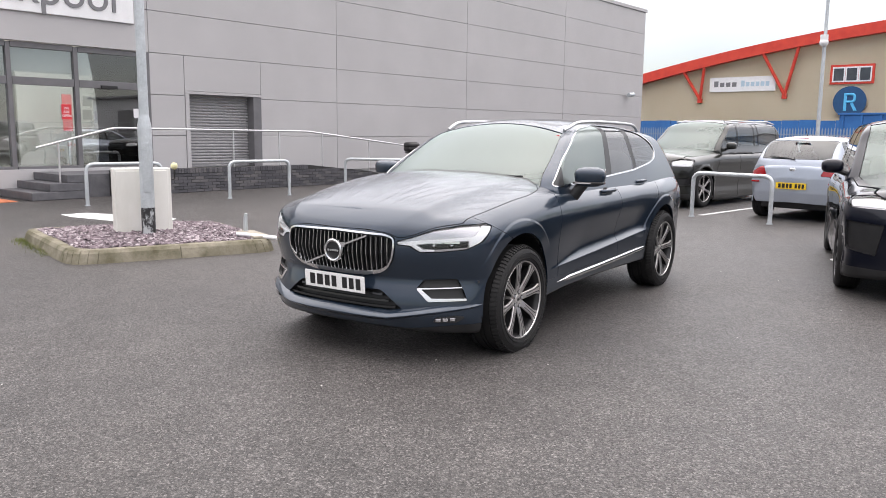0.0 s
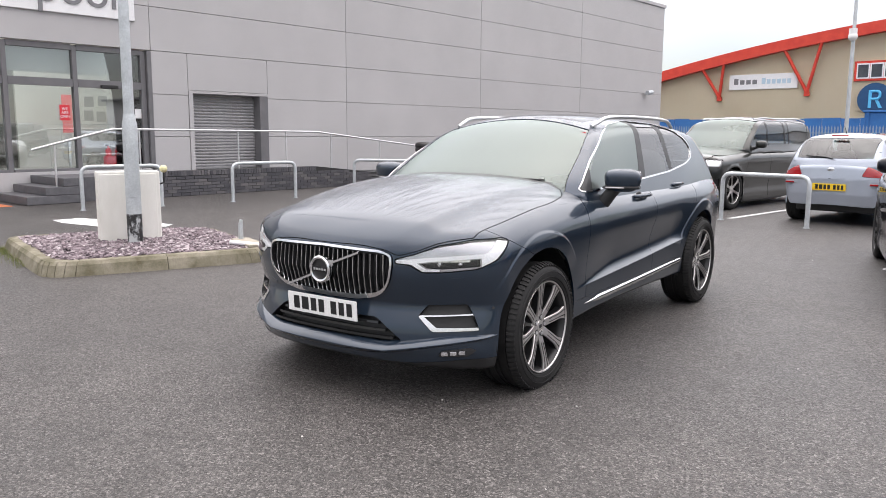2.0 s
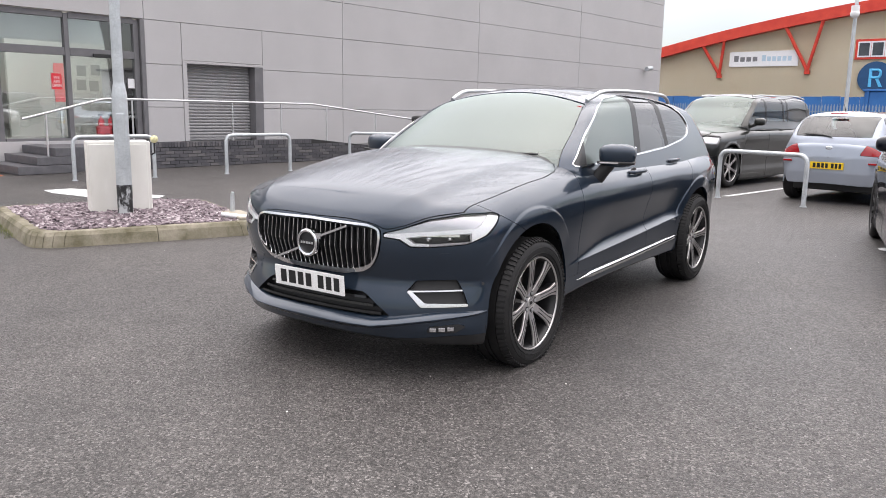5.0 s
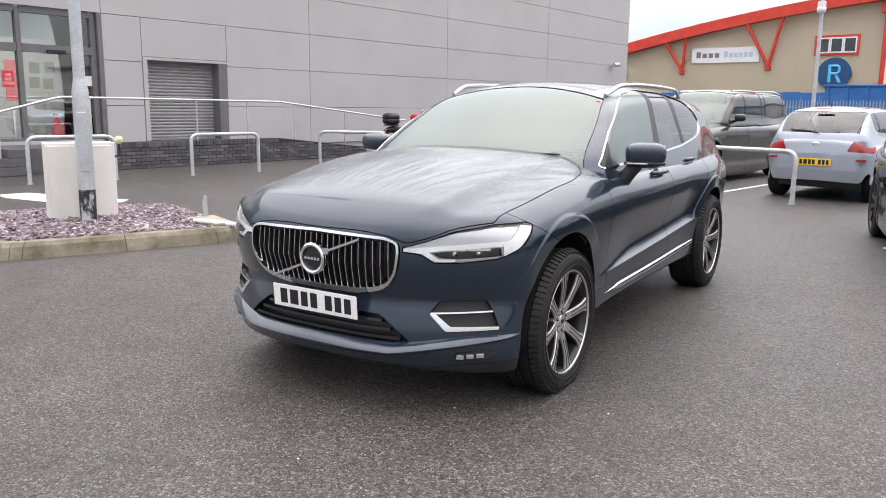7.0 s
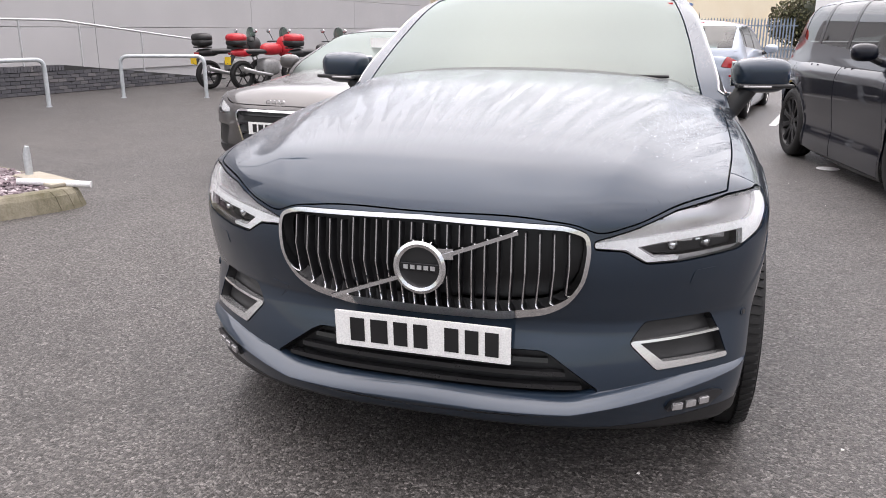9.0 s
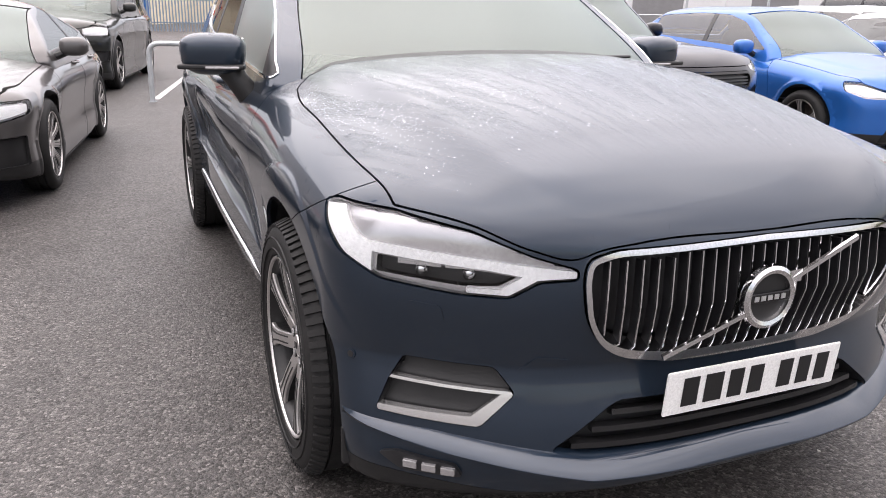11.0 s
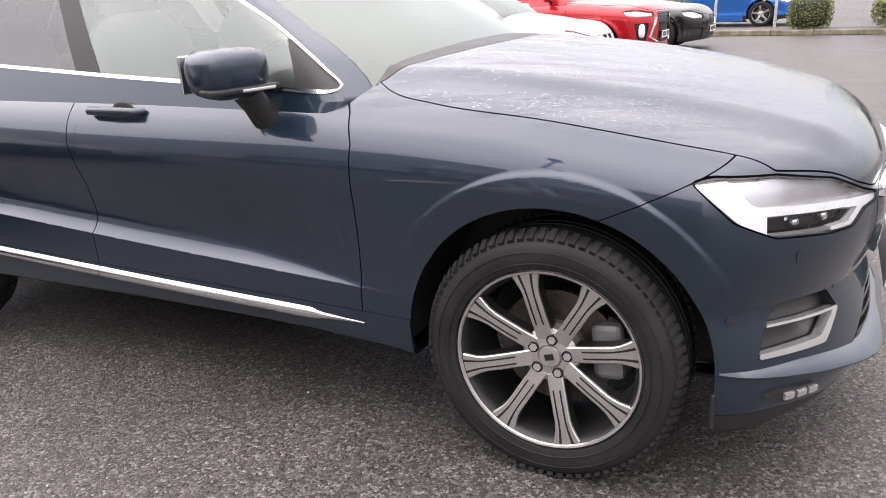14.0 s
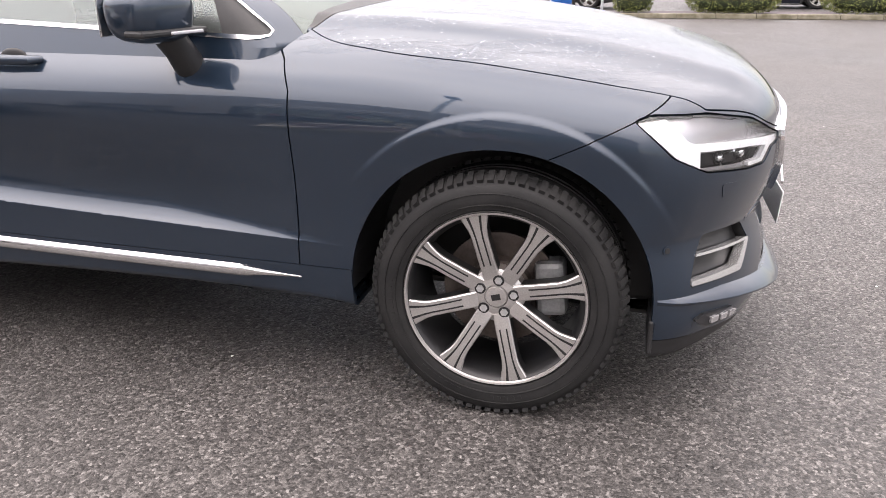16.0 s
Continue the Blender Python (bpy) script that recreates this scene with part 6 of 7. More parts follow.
# mirrors, handles, rails, wipers
for sx in (-1, 1):
    shell_ = part("mirror", blob(bmesh.new(), (0, 0, 0), (0.125, 0.092, 0.076), 3.0, squeeze=0.12), SUV_PAINT, suv, "door mirror in body colour", smooth="all")
    shell_.matrix_local = pose(sx * 0.985, 0.96, 1.145, 0, 0, sx * 14)
    part("mirror_arm", tube(bmesh.new(), [(-sx * 0.05, 0.0, -0.05), (-sx * 0.085, -0.005, -0.10), (-sx * 0.135, 0.0, -0.165)], [0.045, 0.042, 0.048], 14), BLACK, shell_, smooth=True)
    part("mirror_band", boxed(-0.118, 0.118, -0.091, -0.02, -0.052, -0.034, bevel=0.006), BLACK, shell_)
    part("mirror_lamp", boxed(-0.10 if sx > 0 else -0.02, 0.02 if sx > 0 else 0.10, -0.094, -0.06, -0.050, -0.040, bevel=0.003), LAMP_BED, shell_)
    part("mirror_glass", boxed(-0.105, 0.105, 0.080, 0.088, -0.055, 0.055, bevel=0.004), CHROME, shell_)
    for y, name in ((1.55, "front"), (2.42, "rear")):
        p, n = flank_point(C.lower, y, 1.005 if name == "front" else 1.045)
        h = part("door_handle", tube(bmesh.new(), [(0.002, -0.125, 0), (0.032, -0.105, 0.0), (0.038, 0, 0.001), (0.034, 0.10, 0.0), (0.002, 0.125, 0)], [0.012, 0.015, 0.016, 0.015, 0.012], 12), SUV_PAINT, suv, smooth=True)
        h.matrix_local = Matrix.Translation((sx * p.x, p.y, p.z)) @ Matrix.Diagonal((sx, 1, 1, 1))
        # black oval on the door skin, painted as the shade in the handle's hollow
        cup = part("handle_cup", blob(bmesh.new(), (0, 0, 0), (0.008, 0.05, 0.032), 2.2, 20, 10), INK, suv, smooth="all")
        cup.location = (sx * (p.x - 0.004), p.y - 0.02, p.z)
    pts, rr = [], []
    for y in np.linspace(1.33, 3.05, 22):
        t = (y - 1.33) / 1.72
        a = 0.575 + 0.045 * math.sin(t * math.pi) ** 0.6 - 0.02 * t
        z = float(lerp_curve(C.roof, np.array([y]))[0]) - C.roof_drop * (a / 0.65) ** 2.4
        lift = 0.052 * min(1.0, t * 9, (1 - t) * 9)
        pts.append((sx * a, y, z + 0.004 + lift))
        rr.append(0.015 if 0 < t < 1 else 0.012)
    part("roof_rail", tube(bmesh.new(), pts, rr, 12), STAINLESS, suv, "silver roof rail", smooth=True)
    part("wiper", tube(bmesh.new(), [(sx * 0.10 - 0.1, 0.47, 1.150), (sx * 0.30 + 0.05, 0.52, 1.153), (sx * 0.40 + 0.2, 0.60, 1.150)], [0.009, 0.008, 0.006], 8), BLACK, suv)
part("rain_sensor", blob(bmesh.new(), (0, 1.335, 1.485), (0.10, 0.05, 0.03), 2.4, 20, 10), BLACK, suv, smooth="all")
part("screen_tag", boxed(0.555, 0.585, 1.215, 1.230, 1.442, 1.458), SIGN_RED, suv)

# cabin fittings behind the glass
part("dashboard", blob(bmesh.new(), (0, 0.98, 0.98), (0.70, 0.34, 0.13), 3.4), INTERIOR, suv, smooth="all")
wheel_ring = lathe(bmesh.new(), [(-0.014, 0.185), (0.0, 0.199), (0.014, 0.185), (0.0, 0.171), (-0.014, 0.185)], 36, "y")
o = part("steering_wheel", wheel_ring, INTERIOR, suv, smooth=True)
o.matrix_local = pose(-0.37, 1.30, 1.02, 22)
for x in (-0.37, 0.37):
    for y in (1.62, 2.48):
        part("seat_base", blob(bmesh.new(), (x, y, 0.72), (0.26, 0.27, 0.11), 3.2), PALE_TRIM, suv, smooth="all")
        part("seat_back", blob(bmesh.new(), (x, y + 0.30, 1.02), (0.25, 0.10, 0.30), 3.0), PALE_TRIM, suv, smooth="all")
        part("headrest", blob(bmesh.new(), (x, y + 0.34, 1.36), (0.13, 0.055, 0.085), 3.0), PALE_TRIM, suv, smooth="all")
part("floor_pan", boxed(-0.78, 0.78, 0.6, 3.4, 0.56, 0.64), INTERIOR, suv)
part("tail_bay", boxed(-0.75, 0.75, 2.95, 3.45, 0.64, 1.08, bevel=0.03), INTERIOR, suv)

# rain beads on the bonnet and the roof, gathered in runs
WATER = glass_material("rain_water", (0.86, 0.88, 0.90), 1.14, (0.5, 0.52, 0.55))


def rain(name, label, field, n, xs, ys, z0, seed, keep):
    rng = np.random.default_rng(seed)
    p = np.stack([rng.uniform(*xs, n), rng.uniform(*ys, n), np.full(n, z0)], 1)
    p = p[rng.random(len(p)) < keep(p)]
    for _ in range(14):
        p[:, 2] -= field(p) * 0.9
    nrm = slope(field, p)
    nrm /= np.linalg.norm(nrm, axis=1)[:, None]
    side = np.cross(nrm, [1.0, 0, 0])
    side /= np.linalg.norm(side, axis=1)[:, None]
    other = np.cross(side, nrm)
    size = 0.0009 + 0.0017 * rng.random(len(p)) ** 3
    long_ = size * (1.0 + 1.2 * rng.random(len(p)))
    verts, faces = [], []
    for c, a, s_, o_, r, ln in zip(p, nrm, side, other, size, long_):
        b = len(verts)
        for ring_r, h in ((1.0, 0.0), (0.62, 0.22)):
            for k in range(6):
                q = k * math.pi / 3
                verts.append(tuple(c + a * (h * r + 0.0003) + s_ * (math.cos(q) * ring_r * ln) + o_ * (math.sin(q) * ring_r * r)))
        verts.append(tuple(c + a * (0.30 * r)))
        for k in range(6):
            j = (k + 1) % 6
            faces += [(b + k, b + j, b + 6 + j, b + 6 + k), (b + 6 + k, b + 6 + j, b + 12)]
    me = bpy.data.meshes.new(name)
    me.from_pydata(verts, [], faces)
    me.materials.append(WATER)
    me.polygons.foreach_set("use_smooth", [True] * len(me.polygons))
    ob = new(name, me)
    ob.visible_shadow = False
    return tagged(ob, label, "rain drops", kind="stuff")


def bonnet_runs(p):
    """Where the beads stand: in runs that fan out down the bonnet, few towards its nose."""
    fan = p[:, 0] / (1.15 + 0.30 * (p[:, 1] - 0.5))
    run = 0.5 + 0.5 * np.sin(fan * 31 + 1.7 * np.sin(fan * 13 + 0.6) + 0.8 * np.sin(p[:, 1] * 7))
    return (0.10 + 0.9 * run**2) * step(-0.66, 0.05, p[:, 1]) * (hood_edge(p) < -0.01)


rain("rain_drops", "clear rain drops beaded in runs on the bonnet", C.lower, 18000, (-0.8, 0.8), (-0.68, 0.60), 1.16, 5, bonnet_runs)
rain("rain_drops", "clear rain drops beaded on the roof", C.upper, 3500, (-0.5, 0.5), (1.42, 2.7), 1.62, 6, lambda p: 0.9 + 0 * p[:, 0])


# ---- the other vehicles ----
def shape_from(half=0.9, nose=-0.85, base=2.6, tail=3.4, hood0=0.72, hood1=1.0, cowl=0.55, belt0=0.98, belt1=1.05, ws0=0.5, ws1=1.25, roof=1.45, rg0=3.3, rg1=2.9, r=0.32, bow=0.2, inset=0.30):
    m = (nose + cowl) / 2
    return CarShape(
        half=half, nose=nose, base=base, tail=tail, r_wheel=r, flare=0.012, flare_r=r + 0.09, nose_k=0.47 * (0.92 / half) ** 2.9, cowl=cowl,
        front=[(0.12, 0.06), (0.25, 0.01), (0.42, 0.0), (hood0 - 0.1, 0.01), (hood0, 0.05), (hood0 + 0.15, 0.15)],
        side=[(0.10, 0.05), (0.28, 0.03), (0.42, 0.042), (0.55, 0.026), (belt0 * 0.72, 0.004), (belt0 * 0.87, 0.012), (belt0, 0.06), (belt0 + 0.2, 0.2)],
        taper=[(nose, 0.02), (0.0, 0.006), (base * 0.5, 0.004), (base, 0.0), (base + 0.4, 0.03), (tail, 0.10)],
        hood=[(nose - 0.06, hood0 - 0.06), (nose + 0.02, hood0), (nose + 0.15, hood0 + 0.3 * (hood1 - hood0)), (m, hood0 + 0.66 * (hood1 - hood0)), (cowl, hood1), (cowl + 0.2, hood1 + 0.02)],
        belt=[(cowl - 0.1, belt0 - 0.01), (cowl + 0.2, belt0), (base, belt1), (tail, belt1 + 0.01)],
        bottom=[(nose, 0.22), (nose + 0.4, 0.18), (base, 0.2), (tail, 0.32)],
        ws=[(belt0 - 0.05, ws0 - 0.08), (belt0 + 0.03, ws0), ((belt0 + roof) / 2, (ws0 + ws1) / 2), (roof - 0.05, ws1), (roof + 0.1, ws1 + 0.5)], ws_bow=bow,
        roof=[(ws1 - 0.4, roof - 0.10), (ws1, roof - 0.03), ((ws1 + rg1) / 2, roof), (rg1, roof - 0.04), (rg0 + 0.2, roof - 0.18)], roof_drop=0.09,
        glass_side=[(belt0 - 0.1, half - 0.06), (belt0, half - 0.10), (roof - 0.1, half - inset), (roof, half - inset - 0.07)],
        rear_glass=[(belt1 - 0.1, rg0 + 0.03), (belt1, rg0), (roof - 0.08, rg1), (roof + 0.06, rg1 - 0.2)], dome=0.008, hood_drop=0.07), dict(cowl=cowl, belt0=belt0, belt1=belt1, ws0=ws0, ws1=ws1, roof=roof, rg0=rg0, rg1=rg1, hood0=hood0, hood1=hood1)


def plain_car(name, label, m, coat, dims, head, mouth_, intake_=None, tails=None, rims=ALLOY, spokes=5, wheel_r=None, pillars=(0.45,), plate_z=0.45, plate=PLATE_WHITE, rear_plate=0.0, arch_trim=False, rails=False, trim_mat=None, category="car", mouth_mat=None, chrome_mouth=False, fine=1.0):
    shape, k = shape_from(**dims)
    s = shape
    r = wheel_r or s.r_wheel
    car = thing(name, m, label, category)
    low_skin = cast(s.lower, -0.1, s.base, 0.55, -34, int(30 * fine), int(48 * fine), int(48 * fine), int(18 * fine))
    top_skin = cast(s.upper, k["ws1"] + 0.2, max(k["rg1"] - 0.3, k["ws1"] + 0.5), k["belt0"] - 0.06, -3, int(28 * fine), int(22 * fine), int(34 * fine), int(16 * fine))
    _, low_skin = cut(low_skin, lambda p: np.maximum(s.upper(p) + 0.004, s.cowl - p[:, 1]), 2)
    for axle in (0.0, s.base):
        _, low_skin = cut(low_skin, lambda p, a=axle: np.maximum(np.minimum(np.hypot(p[:, 1] - a, p[:, 2] - r) - r - 0.055, np.maximum(np.abs(p[:, 1] - a) - r - 0.05, p[:, 2] - r)), 0.5 - p[:, 0]), 3)
    _, top_skin = cut(top_skin, lambda p: s.lower(p) + 0.01, 2)
    h0 = k["hood0"]

    def bonnet(p):
        a, y, (u, z) = np.abs(p[:, 0]), p[:, 1], wrap(p)
        return np.maximum(np.maximum(a - (s.half - 0.15 + 0.02 * y), h0 - 0.03 + 0.10 * step(0.5, 1.0, u) - z), y - k["ws0"] + 0.06 - s.ws_bow * (a / 0.75) ** 2.2)

    hood_, low_skin = carve(low_skin, bonnet, 0.004, 3)
    lamp_, low_skin = carve(low_skin, outline(rounded(head, 0.02), wrap), 0.003, 3)
    grill_, low_skin = carve(low_skin, outline(rounded(mouth_, 0.03), wrap), 0.003, 3)
    skin_part("hood", hood_, coat, car)
    for tag in ("right", "left"):
        o = skin_part("headlamp", lamp_, LENS, car, tag, offset=-0.002, depth=0.0)
        o.visible_shadow = False
        skin_part("lamp_bed", lamp_, LAMP_BED, o, tag, offset=-0.03, depth=0.0)
        glow, _ = cut(lamp_, lambda p: outline(head, wrap)(p) + 0.016, 2)
        skin_part("reflector", glow, LAMP_WHITE, o, tag, offset=-0.024, depth=0.004)
    g = skin_part("grille", grill_, mouth_mat or BLACK, car, offset=-0.03, depth=0.0)
    edge_, _ = cut(grill_, lambda p: -(outline(rounded(mouth_, 0.03), wrap)(p) + 0.022), 2)
    skin_part("grille_surround", edge_, CHROME if chrome_mouth else BLACK_GLOSS, g, offset=0.004, depth=0.035)
    zs = [z for _, z in mouth_]
    for z in np.linspace(min(zs) + 0.05, max(zs) - 0.05, 4):
        us = [u for u, zz in mouth_]
        reach = max(us) - 0.06
        pn = [surface(s.lower, u, float(z)) for u in np.linspace(-reach, reach, 9)]
        part("grille_slat", ribbon(bmesh.new(), [p - n * 0.03 for p, n in pn], [n for p, n in pn], 0.008, 0.022, (0, 0, 1)), BLACK_GLOSS, g)
    for poly_ in intake_ or ():
        hole_, low_skin = carve(low_skin, outline(rounded(poly_, 0.015), wrap), 0.002, 3)
        for tag in ("both",) if poly_[0][0] < 0 else ("right", "left"):
            low_ = skin_part("air_intake", hole_, BLACK, car, tag, offset=-0.02, depth=0.0)
            skin_part("intake_wall", hole_, BLACK, low_, tag, offset=-0.002, depth=0.025, rim=outline(rounded(poly_, 0.015), wrap))
    rear_wrap = lambda p: (0.85 * np.arctan2(np.abs(p[:, 0]), p[:, 1] - s.base), p[:, 2])
    if tails:
        tail_, low_skin = carve(low_skin, lambda p: np.maximum(outline(rounded(tails, 0.03), rear_wrap)(p), s.base - p[:, 1]), 0.003, 3)
        for tag in ("right", "left"):
            skin_part("tail_lamp", tail_, TAIL_RED, car, tag, offset=0.003, depth=0.02)
    dy = k["ws1"] - k["ws0"]
    door_a = [(0.48, 0.15), (0.48, 0.7), (k["ws0"] + 0.16, k["belt0"] + 0.02), (k["ws0"] + 0.2, 1.6), (0.48 + 1.12, 1.6), (0.48 + 1.1, 0.15)]
    front_, low_skin = carve(low_skin, outline(door_a, flank), 0.003, 3)
    rear_edge = s.base - r - 0.02
    door_b = [(1.585, 0.15), (1.605, 1.6), (s.base + 0.25, 1.6), (s.base + 0.12, 0.95), (rear_edge, 0.55), (rear_edge, 0.15)]
    back_, low_skin = carve(low_skin, outline(door_b, flank), 0.003, 3)
    sill_, low_skin = cut(low_skin, lambda p: p[:, 2] - 0.30, 2)
    skin_part("body", low_skin, coat, car)
    skin_part("lower_trim", sill_, trim_mat or BLACK, car)
    for tag in ("right", "left"):
        skin_part("front_door", front_, coat, car, tag)
        skin_part("rear_door", back_, coat, car, tag)
    b0, b1, rf = k["belt0"], k["belt1"], k["roof"]
    dlo_ = rounded([(k["ws0"] + 0.26, b0 + 0.025), (k["ws0"] + 0.3 + 0.62 * dy, rf - 0.17), (k["ws1"] + 0.35, rf - 0.095), ((k["ws1"] + k["rg1"]) / 2, rf - 0.08), (k["rg1"] - 0.12, rf - 0.115), (k["rg0"] - 0.42, b1 + 0.06), (k["rg0"] - 0.6, b1 + 0.03)], 0.06)
    inside = outline(dlo_, flank)
    glass_, top_skin = cut(top_skin, lambda p: np.maximum(inside(p), 0.3 - np.abs(p[:, 0])), 3)

    def screen_(p):
        a, y, z = np.abs(p[:, 0]), p[:, 1], p[:, 2]
        edge = s.half - 0.20 - (s.half - 0.2 - (s.half - dims.get("inset", 0.3) - 0.06)) * (z - b0) / (rf - b0)
        return np.maximum(np.maximum(a - edge, z - rf + 0.045 + 0.05 * (a / 0.6) ** 2), y - k["ws1"] - 0.3)

    front_glass, top_skin = carve(top_skin, screen_, 0.003, 3)
    rear_glass, top_skin = carve(top_skin, lambda p: np.maximum(np.maximum(np.abs(p[:, 0]) - s.half + 0.27, k["rg1"] - 0.12 - p[:, 1]), np.maximum(p[:, 2] - rf + 0.09, b1 + 0.02 - p[:, 2])), 0.003, 3)
    skin_part("roof", top_skin, coat, car)
    for skin_, nm, mat_ in ((front_glass, "windscreen", SCREEN_GLASS), (rear_glass, "rear_window", CAR_GLASS)):
        o = skin_part(nm, skin_, mat_, car, offset=-0.003, depth=0.0)
        if o:
            o.visible_shadow = False
    span0, span1 = k["ws0"] + 0.26, k["rg0"] - 0.42
    for tag in ("right", "left"):
        rest = glass_
        for t in pillars:
            y = span0 + (span1 - span0) * t
            w_, rest = cut(rest, line_side(y - 0.04, b0, y + 0.02, rf), 2)
            o = skin_part("side_window", w_, CAR_GLASS, car, tag, offset=-0.003, depth=0.0)
            o.visible_shadow = False
            post_, rest = cut(rest, line_side(y + 0.03, b0, y + 0.09, rf), 2)
            skin_part("pillar", post_, BLACK_GLOSS, car, tag, depth=0.003)
        o = skin_part("side_window", rest, CAR_GLASS, car, tag, offset=-0.003, depth=0.0)
        o.visible_shadow = False
    for sx in (-1, 1):
        o = part("mirror", blob(bmesh.new(), (0, 0, 0), (0.11, 0.075, 0.075), 2.8, 16, 10), coat, car, smooth="all")
        o.location = (sx * (s.half + 0.05), k["ws0"] + 0.42, b0 + 0.06)
        part("mirror_arm", tube(bmesh.new(), [(-sx * 0.05, 0, -0.04), (-sx * 0.14, 0.0, -0.08)], 0.03, 8), BLACK, o)
        for y in (1.42, 2.28):
            p, n = flank_point(s.lower, y, b0 - 0.10)
            h = part("door_handle", tube(bmesh.new(), [(0, -0.09, 0), (0.028, -0.07, 0), (0.028, 0.07, 0), (0, 0.09, 0)], 0.012, 8), coat, car, smooth=True)
            h.location = (sx * p.x, p.y, p.z)
        track = s.half - 0.118
        for axle in (0.0, s.base):
            wheel(car, sx * track, axle, r, r, r * 0.70, 0.22, spokes, 9.0 * (1 + axle), 0.0, rims, DARK_ALLOY, False, 0.035)
        if rails:
            pts = [(sx * (s.half - 0.36), float(y), float(lerp_curve(s.roof, np.array([y]))[0]) - 0.03) for y in np.linspace(k["ws1"] + 0.1, k["rg1"], 8)]
            part("roof_rail", tube(bmesh.new(), pts, 0.018, 8), STAINLESS, car, smooth=True)
    p, n = surface(s.lower, 0.0, plate_z)
    bars(car, 0.52, 0.111, PLATE_BARS, pose(0, p.y - 0.004, plate_z), INK, plate)
    if rear_plate:
        y = s.tail - 0.10 * max(0, rear_plate - 0.75) + 0.004
        bars(car, 0.52, 0.111, PLATE_BARS, pose(0, y + 0.01, rear_plate, 0, 0, 180), INK, PLATE_YELLOW)
    bm = bmesh.new()
    box(bm, -s.half + 0.22, s.half - 0.22, -0.6, s.tail - 0.3, 0.2, 0.5, bevel=0.02)
    part("underbody", bm, BLACK, car)
    for x in (-0.36, 0.36):
        part("seat_back", blob(bmesh.new(), (x, 1.65, b0 - 0.05), (0.23, 0.09, 0.28), 3.0, 16, 10), INTERIOR, car, smooth="all")
        part("headrest", blob(bmesh.new(), (x, 1.68, b0 + 0.27), (0.12, 0.05, 0.075), 3.0, 14, 8), INTERIOR, car, smooth="all")
    part("dashboard", blob(bmesh.new(), (0, k["ws0"] + 0.35, b0 - 0.08), (s.half - 0.22, 0.25, 0.08), 3.4, 16, 10), INTERIOR, car, smooth="all")
    part("cabin_floor", boxed(-s.half + 0.15, s.half - 0.15, 0.6, s.tail - 0.4, 0.5, 0.6), INTERIOR, car)
    part("cabin_rear", boxed(-s.half + 0.2, s.half - 0.2, k["rg0"] - 0.75, k["rg0"] - 0.25, 0.55, b1 - 0.04, bevel=0.03), INTERIOR, car)
    return car, s, k


NAVY = paint("near_black_navy", (0.005, 0.006, 0.012), 0.2, 0.3, metal=0.2, coat=1.4)
GREY_GREEN = paint("dark_grey_metallic", (0.022, 0.023, 0.021), 0.3, 0.32, metal=0.4)
SILVER_BLUE = paint("pale_silver_blue", (0.42, 0.46, 0.53), 0.3, 0.35, metal=0.55)
MID_GREY = paint("mid_grey_metallic", (0.105, 0.10, 0.10), 0.3, 0.32, metal=0.55, wet=0.4)
BRIGHT_BLUE = paint("bright_blue_metallic", (0.02, 0.12, 0.42), 0.3, 0.32, metal=0.3)
PURE_WHITE = paint("white_car_paint", (0.74, 0.74, 0.75), 0.0, 0.3, metal=0.0)
HOT_RED = paint("red_car_paint", (0.42, 0.012, 0.02), 0.2, 0.3, metal=0.2)
BLACK_PAINT = paint("black_car_paint", (0.012, 0.012, 0.014), 0.2, 0.3, metal=0.2)

# dark SUV beside
SUV_DIM = dict(half=0.95, nose=-0.88, base=2.74, tail=3.62, hood0=0.93, hood1=1.14, cowl=0.5, belt0=1.10, belt1=1.20, ws0=0.42, ws1=1.12, roof=1.70, rg0=3.50, rg1=3.2, r=0.37, inset=0.27)
plain_car("suv", "near-black navy SUV parked facing out, black alloy wheels", pose(3.26, 4.08, 0, 0, 0, 10.3), NAVY, SUV_DIM,
          [(1.06, 0.93), (0.80, 0.955), (0.56, 0.93), (0.52, 0.88), (0.62, 0.84), (0.95, 0.84)], [(-0.3, 0.86), (0.46, 0.86), (0.50, 0.80), (0.44, 0.70), (-0.3, 0.68)],
          [[(-0.3, 0.44), (0.42, 0.44), (0.48, 0.30), (-0.3, 0.28)], [(0.62, 0.70), (0.95, 0.72), (0.97, 0.46), (0.68, 0.42)]], rims=DARK_ALLOY, spokes=10, pillars=(0.42, 0.74), plate_z=0.56, mouth_mat=INK)
# pick-up with canopy
PICK_DIM = dict(half=0.93, nose=-0.92, base=3.22, tail=4.35, hood0=0.98, hood1=1.20, cowl=0.62, belt0=1.20, belt1=1.25, ws0=0.55, ws1=1.32, roof=1.82, rg0=4.25, rg1=4.0, r=0.39, inset=0.24)
plain_car("pickup_truck", "dark grey pick-up truck with hard canopy", pose(-2.1, 11.9, 0, 0, 0, -11), GREY_GREEN, PICK_DIM,
          [(1.06, 0.98), (0.80, 1.0), (0.60, 0.98), (0.58, 0.86), (0.95, 0.84)], [(-0.3, 0.98), (0.52, 0.97), (0.54, 0.75), (0.48, 0.68), (-0.3, 0.66)],
          [[(-0.3, 0.52), (0.56, 0.52), (0.56, 0.40), (-0.3, 0.38)], [(0.70, 0.62), (0.95, 0.62), (0.95, 0.48), (0.72, 0.46)]], spokes=6, pillars=(0.27, 0.55, 0.62), plate_z=0.60, rails=True)
